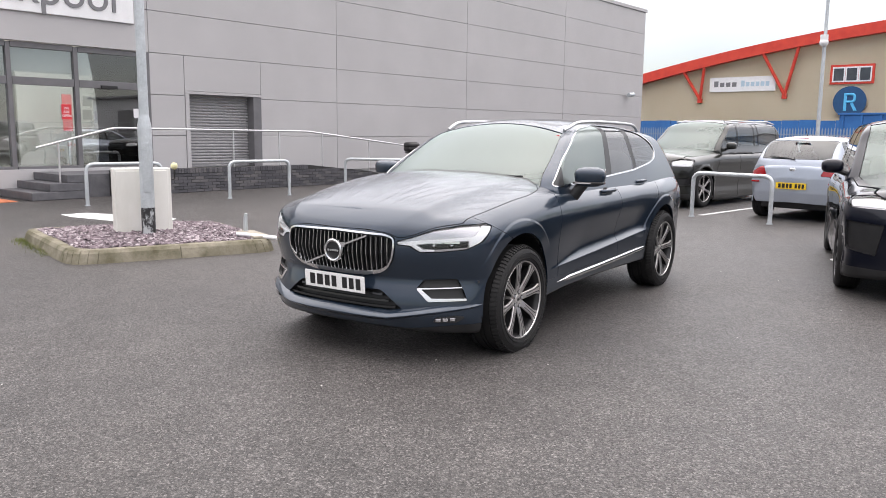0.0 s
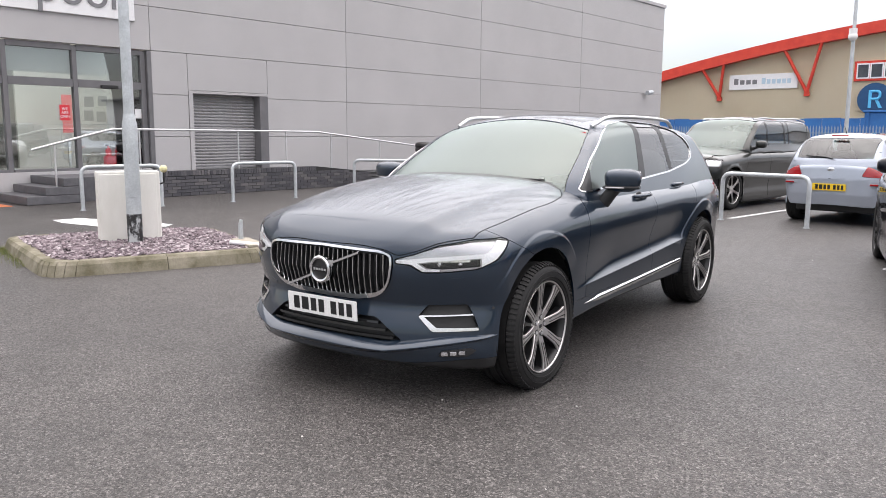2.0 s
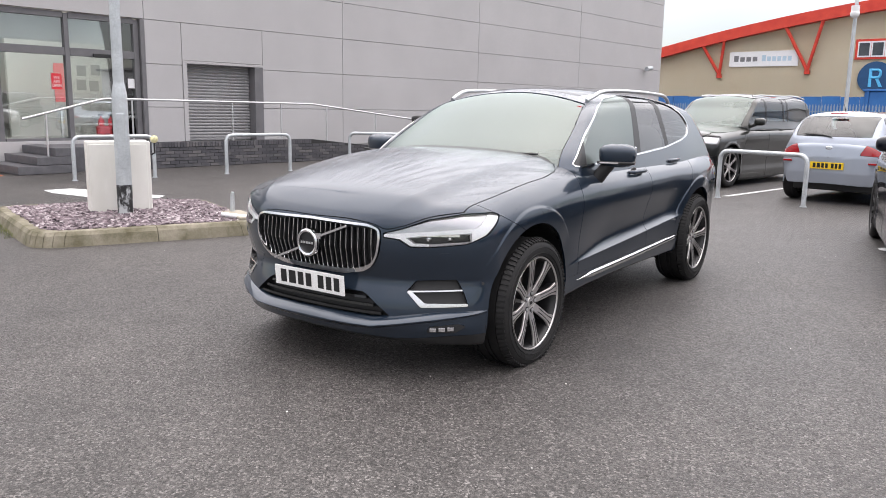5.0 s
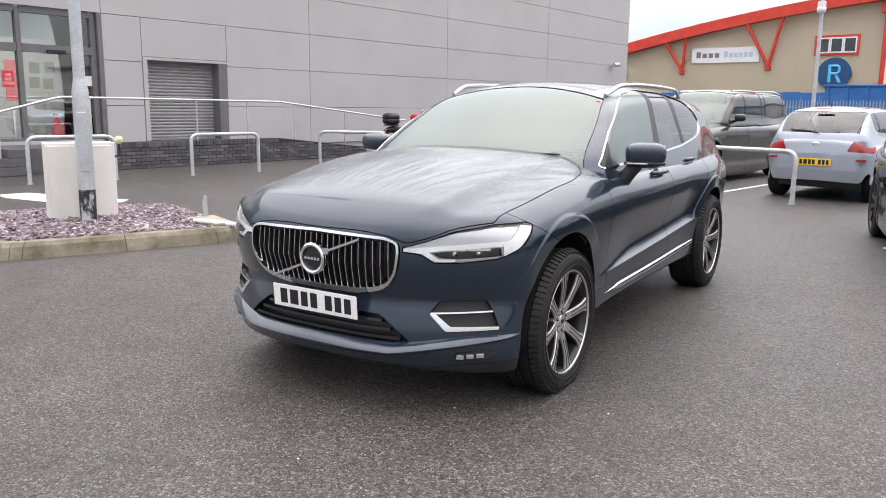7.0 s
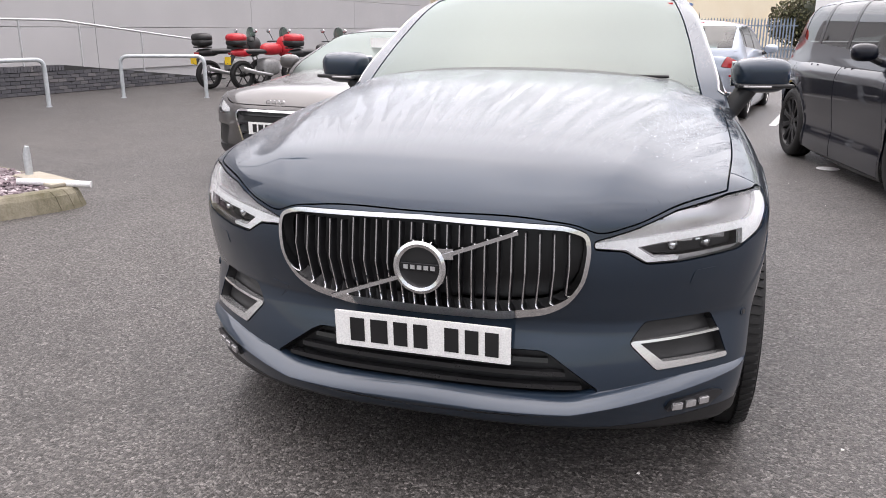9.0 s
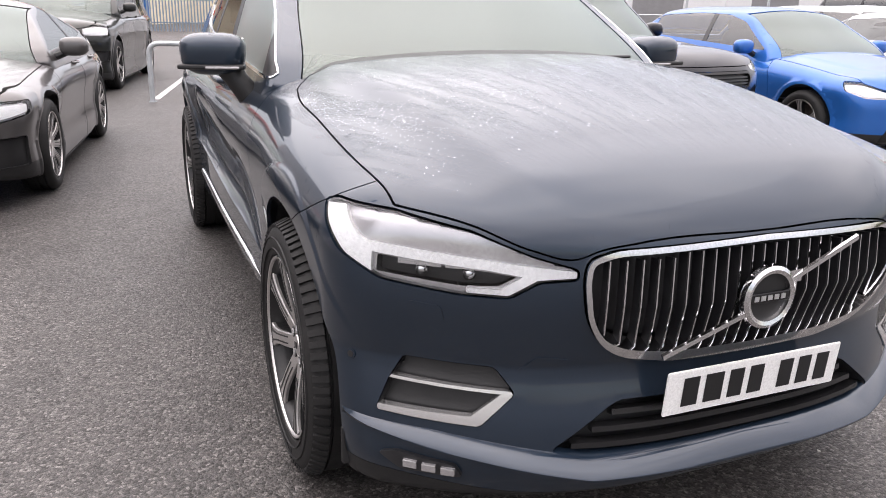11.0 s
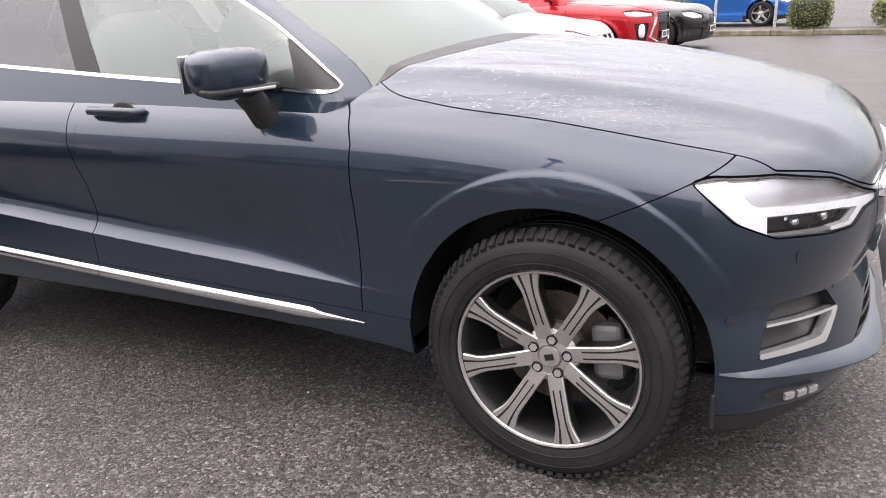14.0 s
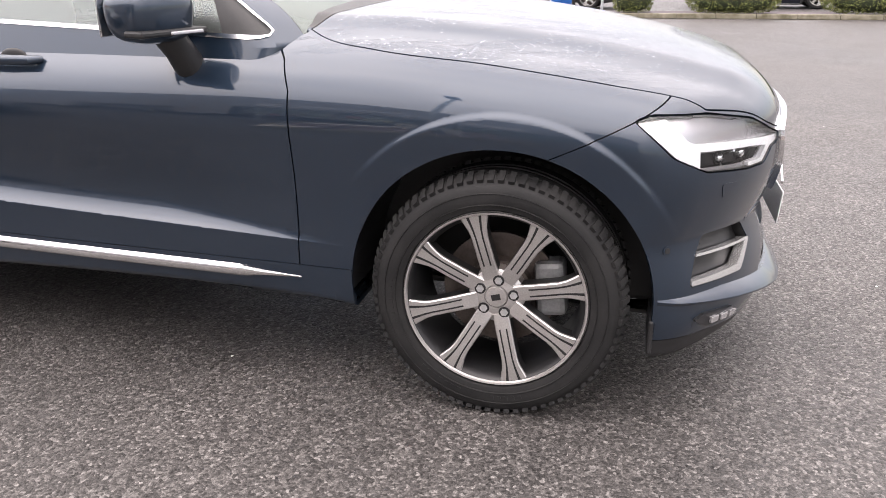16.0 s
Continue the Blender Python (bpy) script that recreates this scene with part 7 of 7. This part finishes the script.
# small hatchback, tail towards the lot
HATCH_DIM = dict(half=0.855, nose=-0.78, base=2.525, tail=3.18, hood0=0.76, hood1=1.0, cowl=0.42, belt0=0.97, belt1=1.06, ws0=0.34, ws1=1.10, roof=1.49, rg0=3.12, rg1=2.82, r=0.305, inset=0.27)
hatch, hs, hk = plain_car("hatchback", "pale silver-blue hatchback, tail outward, yellow rear plate", pose(1.40, 13.10, 0, 0, 0, 168.5), SILVER_BLUE, HATCH_DIM,
          [(1.0, 0.86), (0.7, 0.84), (0.52, 0.72), (0.60, 0.66), (0.95, 0.74)], [(-0.3, 0.62), (0.36, 0.62), (0.42, 0.42), (-0.3, 0.40)], None,
          [(0.54, 0.80), (0.92, 0.78), (1.04, 1.08), (0.84, 1.11), (0.62, 0.94)], spokes=8, pillars=(0.46, 0.86), plate_z=0.40, rear_plate=0.62)
part("rear_wiper", tube(bmesh.new(), [(-0.02, 3.155, 1.075), (0.12, 3.12, 1.10), (0.42, 3.10, 1.115)], 0.012, 8), BLACK, hatch)
part("tail_badge", blob(bmesh.new(), (0, 3.162, 0.90), (0.06, 0.008, 0.035), 2.2, 18, 8), CHROME, hatch, smooth="all")
part("brake_light", boxed(-0.13, 0.13, 2.86, 2.90, 1.435, 1.452, bevel=0.005), TAIL_RED, hatch)
part("roof_aerial", tube(bmesh.new(), [(0, 2.6, 1.46), (0, 2.72, 1.60)], [0.008, 0.003], 8), BLACK, hatch)
for sx in (-1, 1):
    part("reflector", boxed(sx * 0.66 - 0.07, sx * 0.66 + 0.07, 3.05, 3.13, 0.66, 0.69, bevel=0.005), TAIL_RED, hatch)
part("tail_rim", tube(bmesh.new(), [(-0.5, 3.12, 0.76), (0, 3.178, 0.755), (0.5, 3.12, 0.76)], 0.004, 6), INK, hatch)
# grey coupe with a large framed mouth
TT_DIM = dict(half=0.915, nose=-0.88, base=2.505, tail=3.28, hood0=0.70, hood1=0.94, cowl=0.52, belt0=0.92, belt1=0.98, ws0=0.42, ws1=1.25, roof=1.35, rg0=3.0, rg1=2.05, r=0.33, inset=0.33)
coupe, cs, ck = plain_car("coupe", "mid-grey coupe with framed black grille, price sheet inside", pose(-2.66, 4.30, 0, 0, 0, -7), MID_GREY, TT_DIM,
          [(1.02, 0.70), (0.80, 0.70), (0.58, 0.64), (0.55, 0.585), (0.75, 0.575), (0.98, 0.62)], [(-0.3, 0.635), (0.42, 0.635), (0.47, 0.60), (0.36, 0.30), (-0.3, 0.29)],
          [[(0.56, 0.47), (0.92, 0.48), (0.92, 0.29), (0.62, 0.28)]], spokes=10, pillars=(0.62,), plate_z=0.47, mouth_mat=INK, chrome_mouth=True)
for i in range(4):
    o = part("nose_ring", lathe(bmesh.new(), [(-0.004, 0.031), (0.004, 0.031), (0.004, 0.025), (-0.004, 0.025), (-0.004, 0.031)], 20, "y"), CHROME, coupe)
    p, n = surface(cs.lower, abs(i - 1.5) * 0.047, 0.69)
    o.location = ((i - 1.5) * 0.047, p.y - 0.004, 0.69)
part("price_sheet", boxed(0.05, 0.40, 0.86, 0.865, 1.02, 1.24), PLATE_WHITE, coupe).rotation_euler = (radians(-0.0), 0, 0)
# the row on the other side
A_DIM = dict(half=0.89, nose=-0.88, base=2.70, tail=3.42, hood0=0.70, hood1=0.98, cowl=0.5, belt0=0.95, belt1=1.05, ws0=0.42, ws1=1.2, roof=1.43, rg0=3.30, rg1=2.95, r=0.32)
HEAD_A = [(1.02, 0.76), (0.80, 0.76), (0.56, 0.70), (0.54, 0.62), (0.80, 0.62), (0.98, 0.68)]
plain_car("hatchback", "bright blue hatchback with round-badged grille", pose(5.75, 3.65, 0, 0, 0, -3), BRIGHT_BLUE, A_DIM, HEAD_A, [(-0.3, 0.66), (0.42, 0.66), (0.44, 0.56), (0.36, 0.48), (-0.3, 0.46)],
          [[(-0.3, 0.36), (0.6, 0.36), (0.66, 0.22), (-0.3, 0.2)]], spokes=5, pillars=(0.48,), plate_z=0.38)
white, ws_, wk = plain_car("hatchback", "white hatchback with black twin grille and black wheels", pose(8.25, 2.95, 0, 0, 0, -2), PURE_WHITE, {**A_DIM, "half": 0.885, "nose": -0.79, "roof": 1.42}, [(1.02, 0.77), (0.80, 0.77), (0.56, 0.73), (0.50, 0.66), (0.62, 0.60), (0.9, 0.62)],
          [(0.03, 0.73), (0.20, 0.73), (0.24, 0.66), (0.20, 0.58), (0.05, 0.57)], [[(-0.3, 0.37), (0.26, 0.37), (0.30, 0.27), (-0.3, 0.26)], [(0.60, 0.44), (0.80, 0.45), (0.80, 0.35), (0.63, 0.34)]], rims=DARK_ALLOY, spokes=5, pillars=(0.50,), plate_z=0.47, mouth_mat=INK)
RED_DIM = dict(half=0.90, nose=-0.93, base=2.67, tail=3.42, hood0=0.92, hood1=1.12, cowl=0.45, belt0=1.08, belt1=1.20, ws0=0.36, ws1=1.1, roof=1.66, rg0=3.35, rg1=3.0, r=0.35)
red, rs_, rk = plain_car("suv", "bright red SUV with chrome front wings and roof rails", pose(11.0, 2.85, 0, 0, 0, -2), HOT_RED, RED_DIM, [(1.02, 0.90), (0.80, 0.91), (0.50, 0.86), (0.50, 0.80), (0.80, 0.80), (0.98, 0.83)],
          [(-0.3, 0.86), (0.40, 0.86), (0.36, 0.62), (0.42, 0.40), (-0.3, 0.38)], [[(0.62, 0.70), (0.86, 0.70), (0.80, 0.44), (0.66, 0.42)]], spokes=8, pillars=(0.42, 0.78), plate_z=0.50, rails=True, mouth_mat=INK)
for sx in (-1, 1):
    pn = [surface(rs_.lower, sx * u, z) for u, z in ((0.46, 0.78), (0.50, 0.66), (0.58, 0.48), (0.40, 0.40))]
    part("chrome_wing", ribbon(bmesh.new(), [p for p, n in pn], [n for p, n in pn], 0.025, 0.02, (1, 0, 0.3)), CHROME, red)
    p, n = surface(rs_.lower, sx * 0.74, 0.58)
    part("fog_lamp", blob(bmesh.new(), p, (0.07, 0.05, 0.11), 2.6, 16, 10), LAMP_WHITE, red, smooth="all")
JAG_DIM = dict(half=0.92, nose=-0.88, base=2.84, tail=3.75, hood0=0.72, hood1=0.99, cowl=0.55, belt0=0.97, belt1=1.04, ws0=0.48, ws1=1.35, roof=1.43, rg0=3.35, rg1=2.55, r=0.335)
plain_car("saloon", "black saloon with dark grille and slim headlamps", pose(14.1, 2.45, 0, 0, 0, -2), BLACK_PAINT, JAG_DIM, HEAD_A, [(-0.3, 0.70), (0.36, 0.70), (0.40, 0.62), (0.36, 0.46), (-0.3, 0.45)],
          [[(0.55, 0.44), (0.9, 0.45), (0.92, 0.25), (0.6, 0.24)], [(-0.3, 0.34), (0.45, 0.34), (0.48, 0.24), (-0.3, 0.23)]], spokes=7, pillars=(0.5,), plate_z=0.40, chrome_mouth=True)
plain_car("saloon", "blue saloon parked beyond the clipped hedges", pose(22.3, 1.2, 0, 0, 0, -4), BRIGHT_BLUE, JAG_DIM, HEAD_A, [(-0.3, 0.70), (0.36, 0.70), (0.40, 0.62), (0.36, 0.46), (-0.3, 0.45)], None, spokes=5, pillars=(0.5,), plate_z=0.45, fine=0.6)
plain_car("estate_car", "white estate car parked behind the row", pose(9.3, 9.6, 0, 0, 0, 178), PURE_WHITE, {**RED_DIM, "roof": 1.5, "tail": 3.8, "rg0": 3.7, "rg1": 3.4}, HEAD_A, [(-0.3, 0.66), (0.42, 0.66), (0.40, 0.46), (-0.3, 0.45)], None, spokes=5, pillars=(0.38, 0.72), plate_z=0.45, fine=0.6)
plain_car("van", "dark people carrier parked behind the row", pose(15.6, 9.0, 0, 0, 0, -2), BLACK_PAINT, {**PICK_DIM, "roof": 1.9, "hood0": 0.9, "hood1": 1.15}, HEAD_A, [(-0.3, 0.70), (0.42, 0.70), (0.40, 0.5), (-0.3, 0.5)], None, spokes=5, pillars=(0.3, 0.62), plate_z=0.45, fine=0.6)
plain_car("suv", "navy blue SUV parked beyond the clipped hedges", pose(23.2, -5.2, 0, 0, 0, -2), NAVY, SUV_DIM, [(1.06, 0.93), (0.80, 0.955), (0.56, 0.93), (0.62, 0.84), (0.95, 0.84)], [(-0.3, 0.86), (0.46, 0.86), (0.44, 0.70), (-0.3, 0.68)], None, spokes=8, pillars=(0.42, 0.74), plate_z=0.56, fine=0.6)


# ---- motorcycles ----
def motorcycle(m, box_mat, tank_mat, label):
    """y = 0 at the rear axle; the front is at +y."""
    b = thing("motorcycle", m, label, "motorcycle", "motorcycles by the ramp")
    for y in (0.0, 1.42):
        w = part("wheel", lathe(bmesh.new(), [(-0.04, 0.235), (-0.06, 0.27), (-0.035, 0.315), (0.035, 0.315), (0.06, 0.27), (0.04, 0.235), (-0.04, 0.235)], 32), TYRE, b, smooth=True)
        w.location = (0, y, 0.315)
        part("rim", lathe(bmesh.new(), [(-0.035, 0.235), (-0.03, 0.215), (0.03, 0.215), (0.035, 0.235)], 32), DARK_ALLOY, w, smooth=True)
        for i in range(6):
            a = i * math.pi / 3
            part("spoke", tube(bmesh.new(), [(0, 0.03 * math.cos(a), 0.03 * math.sin(a)), (0, 0.22 * math.cos(a), 0.22 * math.sin(a))], 0.014, 6), DARK_ALLOY, w)
        part("hub", tube(bmesh.new(), [(-0.07, 0, 0), (0.07, 0, 0)], 0.045, 14), DARK_ALLOY, w)
    part("swing_arm", tube(bmesh.new(), [(0.09, 0, 0.315), (0.10, 0.5, 0.40)], 0.028, 8), BLACK, b)
    part("engine", blob(bmesh.new(), (0, 0.72, 0.48), (0.20, 0.24, 0.20), 3.4, 18, 12), CALIPER, b, smooth="all")
    part("tank", blob(bmesh.new(), (0, 0.82, 0.87), (0.17, 0.28, 0.14), 2.4, 20, 12), tank_mat, b, smooth="all")
    part("seat", blob(bmesh.new(), (0, 0.32, 0.82), (0.15, 0.36, 0.06), 2.8, 20, 10), BLACK, b, smooth="all")
    part("tail_fairing", blob(bmesh.new(), (0, 0.0, 0.80), (0.12, 0.28, 0.09), 2.4, 18, 10), tank_mat, b, smooth="all")
    part("front_fairing", blob(bmesh.new(), (0, 1.22, 0.92), (0.22, 0.18, 0.24), 2.4, 20, 12), tank_mat, b, smooth="all")
    part("screen", blob(bmesh.new(), (0, 1.20, 1.20), (0.17, 0.03, 0.16), 2.2, 16, 10), SCREEN_GLASS, b, smooth="all")
    for x in (-0.09, 0.09):
        part("fork_leg", tube(bmesh.new(), [(x, 1.42, 0.315), (x, 1.17, 0.95)], 0.026, 8), STAINLESS, b, smooth=True)
        part("mirror_stalk", tube(bmesh.new(), [(x * 3, 1.10, 1.06), (x * 4, 1.06, 1.24)], 0.008, 6), BLACK, b)
        part("mirror", blob(bmesh.new(), (x * 4.2, 1.05, 1.27), (0.07, 0.02, 0.045), 2.4, 14, 8), CHROME, b, smooth="all")
    part("handlebar", tube(bmesh.new(), [(-0.36, 1.0, 1.03), (-0.2, 1.08, 1.04), (0.2, 1.08, 1.04), (0.36, 1.0, 1.03)], 0.015, 8), BLACK, b)
    part("exhaust", tube(bmesh.new(), [(0.16, 0.7, 0.30), (0.17, 0.3, 0.36), (0.18, -0.12, 0.46)], [0.03, 0.045, 0.055], 12), STAINLESS, b, smooth=True)
    part("rack", boxed(-0.12, 0.12, -0.28, 0.05, 0.90, 0.93, bevel=0.01), BLACK, b)
    part("top_case", blob(bmesh.new(), (0, -0.12, 1.02), (0.23, 0.19, 0.09), 3.0, 22, 12), BLACK, b, smooth="all")
    part("case_lid", blob(bmesh.new(), (0, -0.12, 1.12), (0.235, 0.195, 0.10), 2.8, 22, 12), box_mat, b, smooth="all")
    part("tail_light", boxed(-0.08, 0.08, -0.30, -0.26, 0.76, 0.81, bevel=0.01), TAIL_RED, b)
    part("rear_guard", tube(bmesh.new(), [(0, -0.2, 0.78), (0, -0.34, 0.55)], 0.05, 8), BLACK, b)
    part("number_plate", boxed(-0.11, 0.11, -0.375, -0.365, 0.55, 0.72, bevel=0.004), PLATE_YELLOW, b)
    part("side_stand", tube(bmesh.new(), [(-0.12, 0.75, 0.3), (-0.26, 0.62, 0.0)], 0.014, 6), BLACK, b)


CASE_RED = worn("case_red", (0.45, 0.02, 0.03), (0.52, 0.03, 0.04), 6, 80, (0.25, 0.35), bump=0.02)
for x, y, mat_, box_ in ((-9.55, 13.0, BLACK, BLACK), (-8.75, 13.1, CASE_RED, CASE_RED), (-7.5, 13.4, BLACK, CASE_RED)):
    motorcycle(pose(x, y, 0, 0, 0, -24), box_, mat_, "motorcycle with a top case and yellow rear plate")


# ---- far side of the lot ----
def leaf_material(name, dark, light):
    m, n, l, p = shader(name, dark, 0.6)
    g = n.new("ShaderNodeNewGeometry")
    l.new(ramp(n, l, g.outputs["Random Per Island"], (0.0, dark), (1.0, light)), p.inputs["Base Color"])
    return m


LEAF = leaf_material("hedge_leaf", (0.06, 0.075, 0.016), (0.20, 0.22, 0.06))
TWIG = leaf_material("bare_twigs", (0.06, 0.05, 0.035), (0.12, 0.13, 0.06))


def leaves(name, centre, size, count, mat, leaf=0.03, seed=1, power=4.0, label="", category="hedge", kind="", group=""):
    """A clipped bush of many small leaves scattered over a rounded block; its solid core is painted near-black as the
    shade inside.
    """
    rg = np.random.default_rng(seed)
    t = thing(name, Matrix.Translation(centre), label, category, group, kind)
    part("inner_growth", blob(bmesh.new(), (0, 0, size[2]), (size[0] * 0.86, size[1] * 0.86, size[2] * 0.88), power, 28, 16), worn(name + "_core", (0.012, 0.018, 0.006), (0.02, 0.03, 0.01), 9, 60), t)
    d = rg.normal(size=(count, 3))
    d /= (np.abs(d / 1.0) ** power).sum(1)[:, None] ** (1 / power)
    pos = d * np.array(size) * rg.uniform(0.86, 1.06, (count, 1)) + np.array([0, 0, size[2]])
    v, f = [], []
    for p in pos:
        if p[2] < 0.02:
            continue
        a, b = rg.normal(size=3), rg.normal(size=3)
        a /= np.linalg.norm(a)
        b -= a * (a @ b)
        b /= np.linalg.norm(b)
        s = leaf * rg.uniform(0.6, 1.3)
        i = len(v)
        v += [tuple(p - a * s), tuple(p + b * s * 0.5), tuple(p + a * s), tuple(p - b * s * 0.5)]
        f.append((i, i + 1, i + 2, i + 3))
    me = bpy.data.meshes.new("foliage")
    me.from_pydata(v, [], f)
    me.materials.append(mat)
    o = new("foliage", me)
    o.parent = t
    return t


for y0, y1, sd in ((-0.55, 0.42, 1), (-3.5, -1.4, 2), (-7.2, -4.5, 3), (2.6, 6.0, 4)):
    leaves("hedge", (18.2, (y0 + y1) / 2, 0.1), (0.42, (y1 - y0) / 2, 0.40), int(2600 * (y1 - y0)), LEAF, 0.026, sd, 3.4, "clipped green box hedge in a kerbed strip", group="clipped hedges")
kerb = thing("kerb_far", pose(17.6, 0, 0), "concrete kerb in front of the hedges", "kerb", kind="structure")
for i in range(26):
    part("kerb_stone", boxed(0, 0.14, -14 + 0.92 * i, -14 + 0.92 * i + 0.91, 0, 0.12, bevel=0.015), KERB, kerb)
strip = part("planting_strip", boxed(17.75, 19.0, -14, 10, 0, 0.10), SOIL)
tagged(strip, "bare soil strip behind the kerb", "soil", kind="structure")
hoop((19.3, -1.95), (19.3, -0.5), 0.85)
hoop((19.3, 2.2), (19.3, 0.75), 0.85)

far_unit = thing("far_unit", pose(24, 34, 0, 0, 0, -8), "long pale industrial building", "building")
for i in range(16):
    part("wall_panel", boxed(-18 + 3.0 * i, -18 + 3.0 * i + 2.98, 0, 0.2, 0.0, 4.6, bevel=0.02), WHITE, far_unit)
part("wall_core", boxed(-18, 30, 0.21, 14, 0, 4.5), CLADDING, far_unit)
part("roof", boxed(-18.3, 30.3, -0.4, 14.2, 4.6, 4.85, bevel=0.03), ROOF_GREY, far_unit)
for i in range(6):
    part("loading_door", boxed(-14 + 7.2 * i, -11 + 7.2 * i, -0.03, -0.001, 0.0, 3.4, bevel=0.01), SHUTTER, far_unit)
rail_fence = thing("rail_fence", pose(5.5, 16.5, 0, 0, 0, -8), "grey steel mesh fence behind the cars", "fence")
for i in range(12):
    part("fence_post", tube(bmesh.new(), [(2.5 * i, 0, 0), (2.5 * i, 0, 1.9)], 0.035, 8), GALV, rail_fence)
for z in (0.2, 0.75, 1.3, 1.85):
    part("fence_wire", tube(bmesh.new(), [(0, 0, z), (27.5, 0, z)], 0.02, 6), GALV, rail_fence)
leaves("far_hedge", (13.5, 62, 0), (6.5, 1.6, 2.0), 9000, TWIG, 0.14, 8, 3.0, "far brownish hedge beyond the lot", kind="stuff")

# ---- bricks of the ramp wall, laid in courses ----
brick_bm = box(bmesh.new(), -0.052, 0.0, 0.005, 0.220, 0.0, 0.065)
brick_me = bpy.data.meshes.new("brick")
brick_bm.to_mesh(brick_me)


def brick_material():
    m, n, l, p = shader("engineering_brick", (0.05, 0.05, 0.058), 0.55)
    o = n.new("ShaderNodeObjectInfo")
    grain = noise_tex(n, l, 60, 4)
    col = ramp(n, l, o.outputs["Random"], (0.0, (0.055, 0.055, 0.063)), (0.6, (0.085, 0.083, 0.092)), (1.0, (0.13, 0.122, 0.126)))
    l.new(mixed(n, l, col, ramp(n, l, grain, (0.3, 0.7), (0.7, 1.3)), 1.0, "MULTIPLY"), p.inputs["Base Color"])
    bumped(n, l, p, grain, 0.3, 0.004)
    return m


brick_me.materials.append(brick_material())
upright_bm = box(bmesh.new(), -0.052, 0.0, 0.004, 0.071, 0.0, 0.108)
upright_me = bpy.data.meshes.new("brick")
upright_bm.to_mesh(upright_me)
upright_me.materials.append(brick_me.materials[0])
for i in range(73):
    piece("brick", upright_me, pose(1.672, -4.0 + 0.075 * i, 0.464), ramp_wall)
for row in range(6):
    z = 0.01 + row * 0.075
    y = -4.0 + (0.1125 if row % 2 else 0.0)
    while y < 6.4:
        if z + 0.068 < ramp_top(y + 0.22) + 0.005:
            piece("brick", brick_me, pose(1.665, y, z), ramp_wall)
        y += 0.225

# small pale litter and paint flecks on the asphalt
FLECK = worn("pale_fleck", (0.62, 0.61, 0.58), (0.75, 0.74, 0.71), 20, 90, (0.6, 0.8))
rng = random.Random(77)
bm = bmesh.new()
for _ in range(130):
    x, y = rng.uniform(-9, 8), rng.uniform(-7, 6)
    r = rng.uniform(0.003, 0.009)
    ring = [(x + r * rng.uniform(0.5, 1.3) * math.cos(a), y + r * rng.uniform(0.5, 1.3) * math.sin(a)) for a in np.linspace(0, 2 * math.pi, 6)[:-1]]
    slab(bm, ring, 0.0, 0.003)
tagged(part("litter_flecks", bm, FLECK), "tiny pale flecks scattered on the asphalt", "litter", kind="stuff")

# grass growing along the foot of the kerb
TUFT = worn("dry_grass", (0.10, 0.13, 0.03), (0.19, 0.20, 0.06), 9, 80, (0.6, 0.8))
bm = bmesh.new()
for _ in range(900):
    t, off = rng.random() ** 1.6, abs(rng.gauss(0, 0.07))
    x, y = -6.95 + 1.6 * t - 0.3 * off, 0.73 - 0.49 * t - off
    h, a = rng.uniform(0.02, 0.07), rng.uniform(0, 6.28)
    c, s_ = math.cos(a), math.sin(a)
    lean = rng.uniform(0.1, 0.7) * h
    v = [bm.verts.new(q) for q in ((x - 0.002 * s_, y + 0.002 * c, 0), (x + 0.002 * s_, y - 0.002 * c, 0), (x + lean * c, y + lean * s_, h))]
    bm.faces.new(v)
tagged(part("kerb_grass", bm, TUFT), "thin grass growing at the foot of the kerb", "grass", kind="stuff")
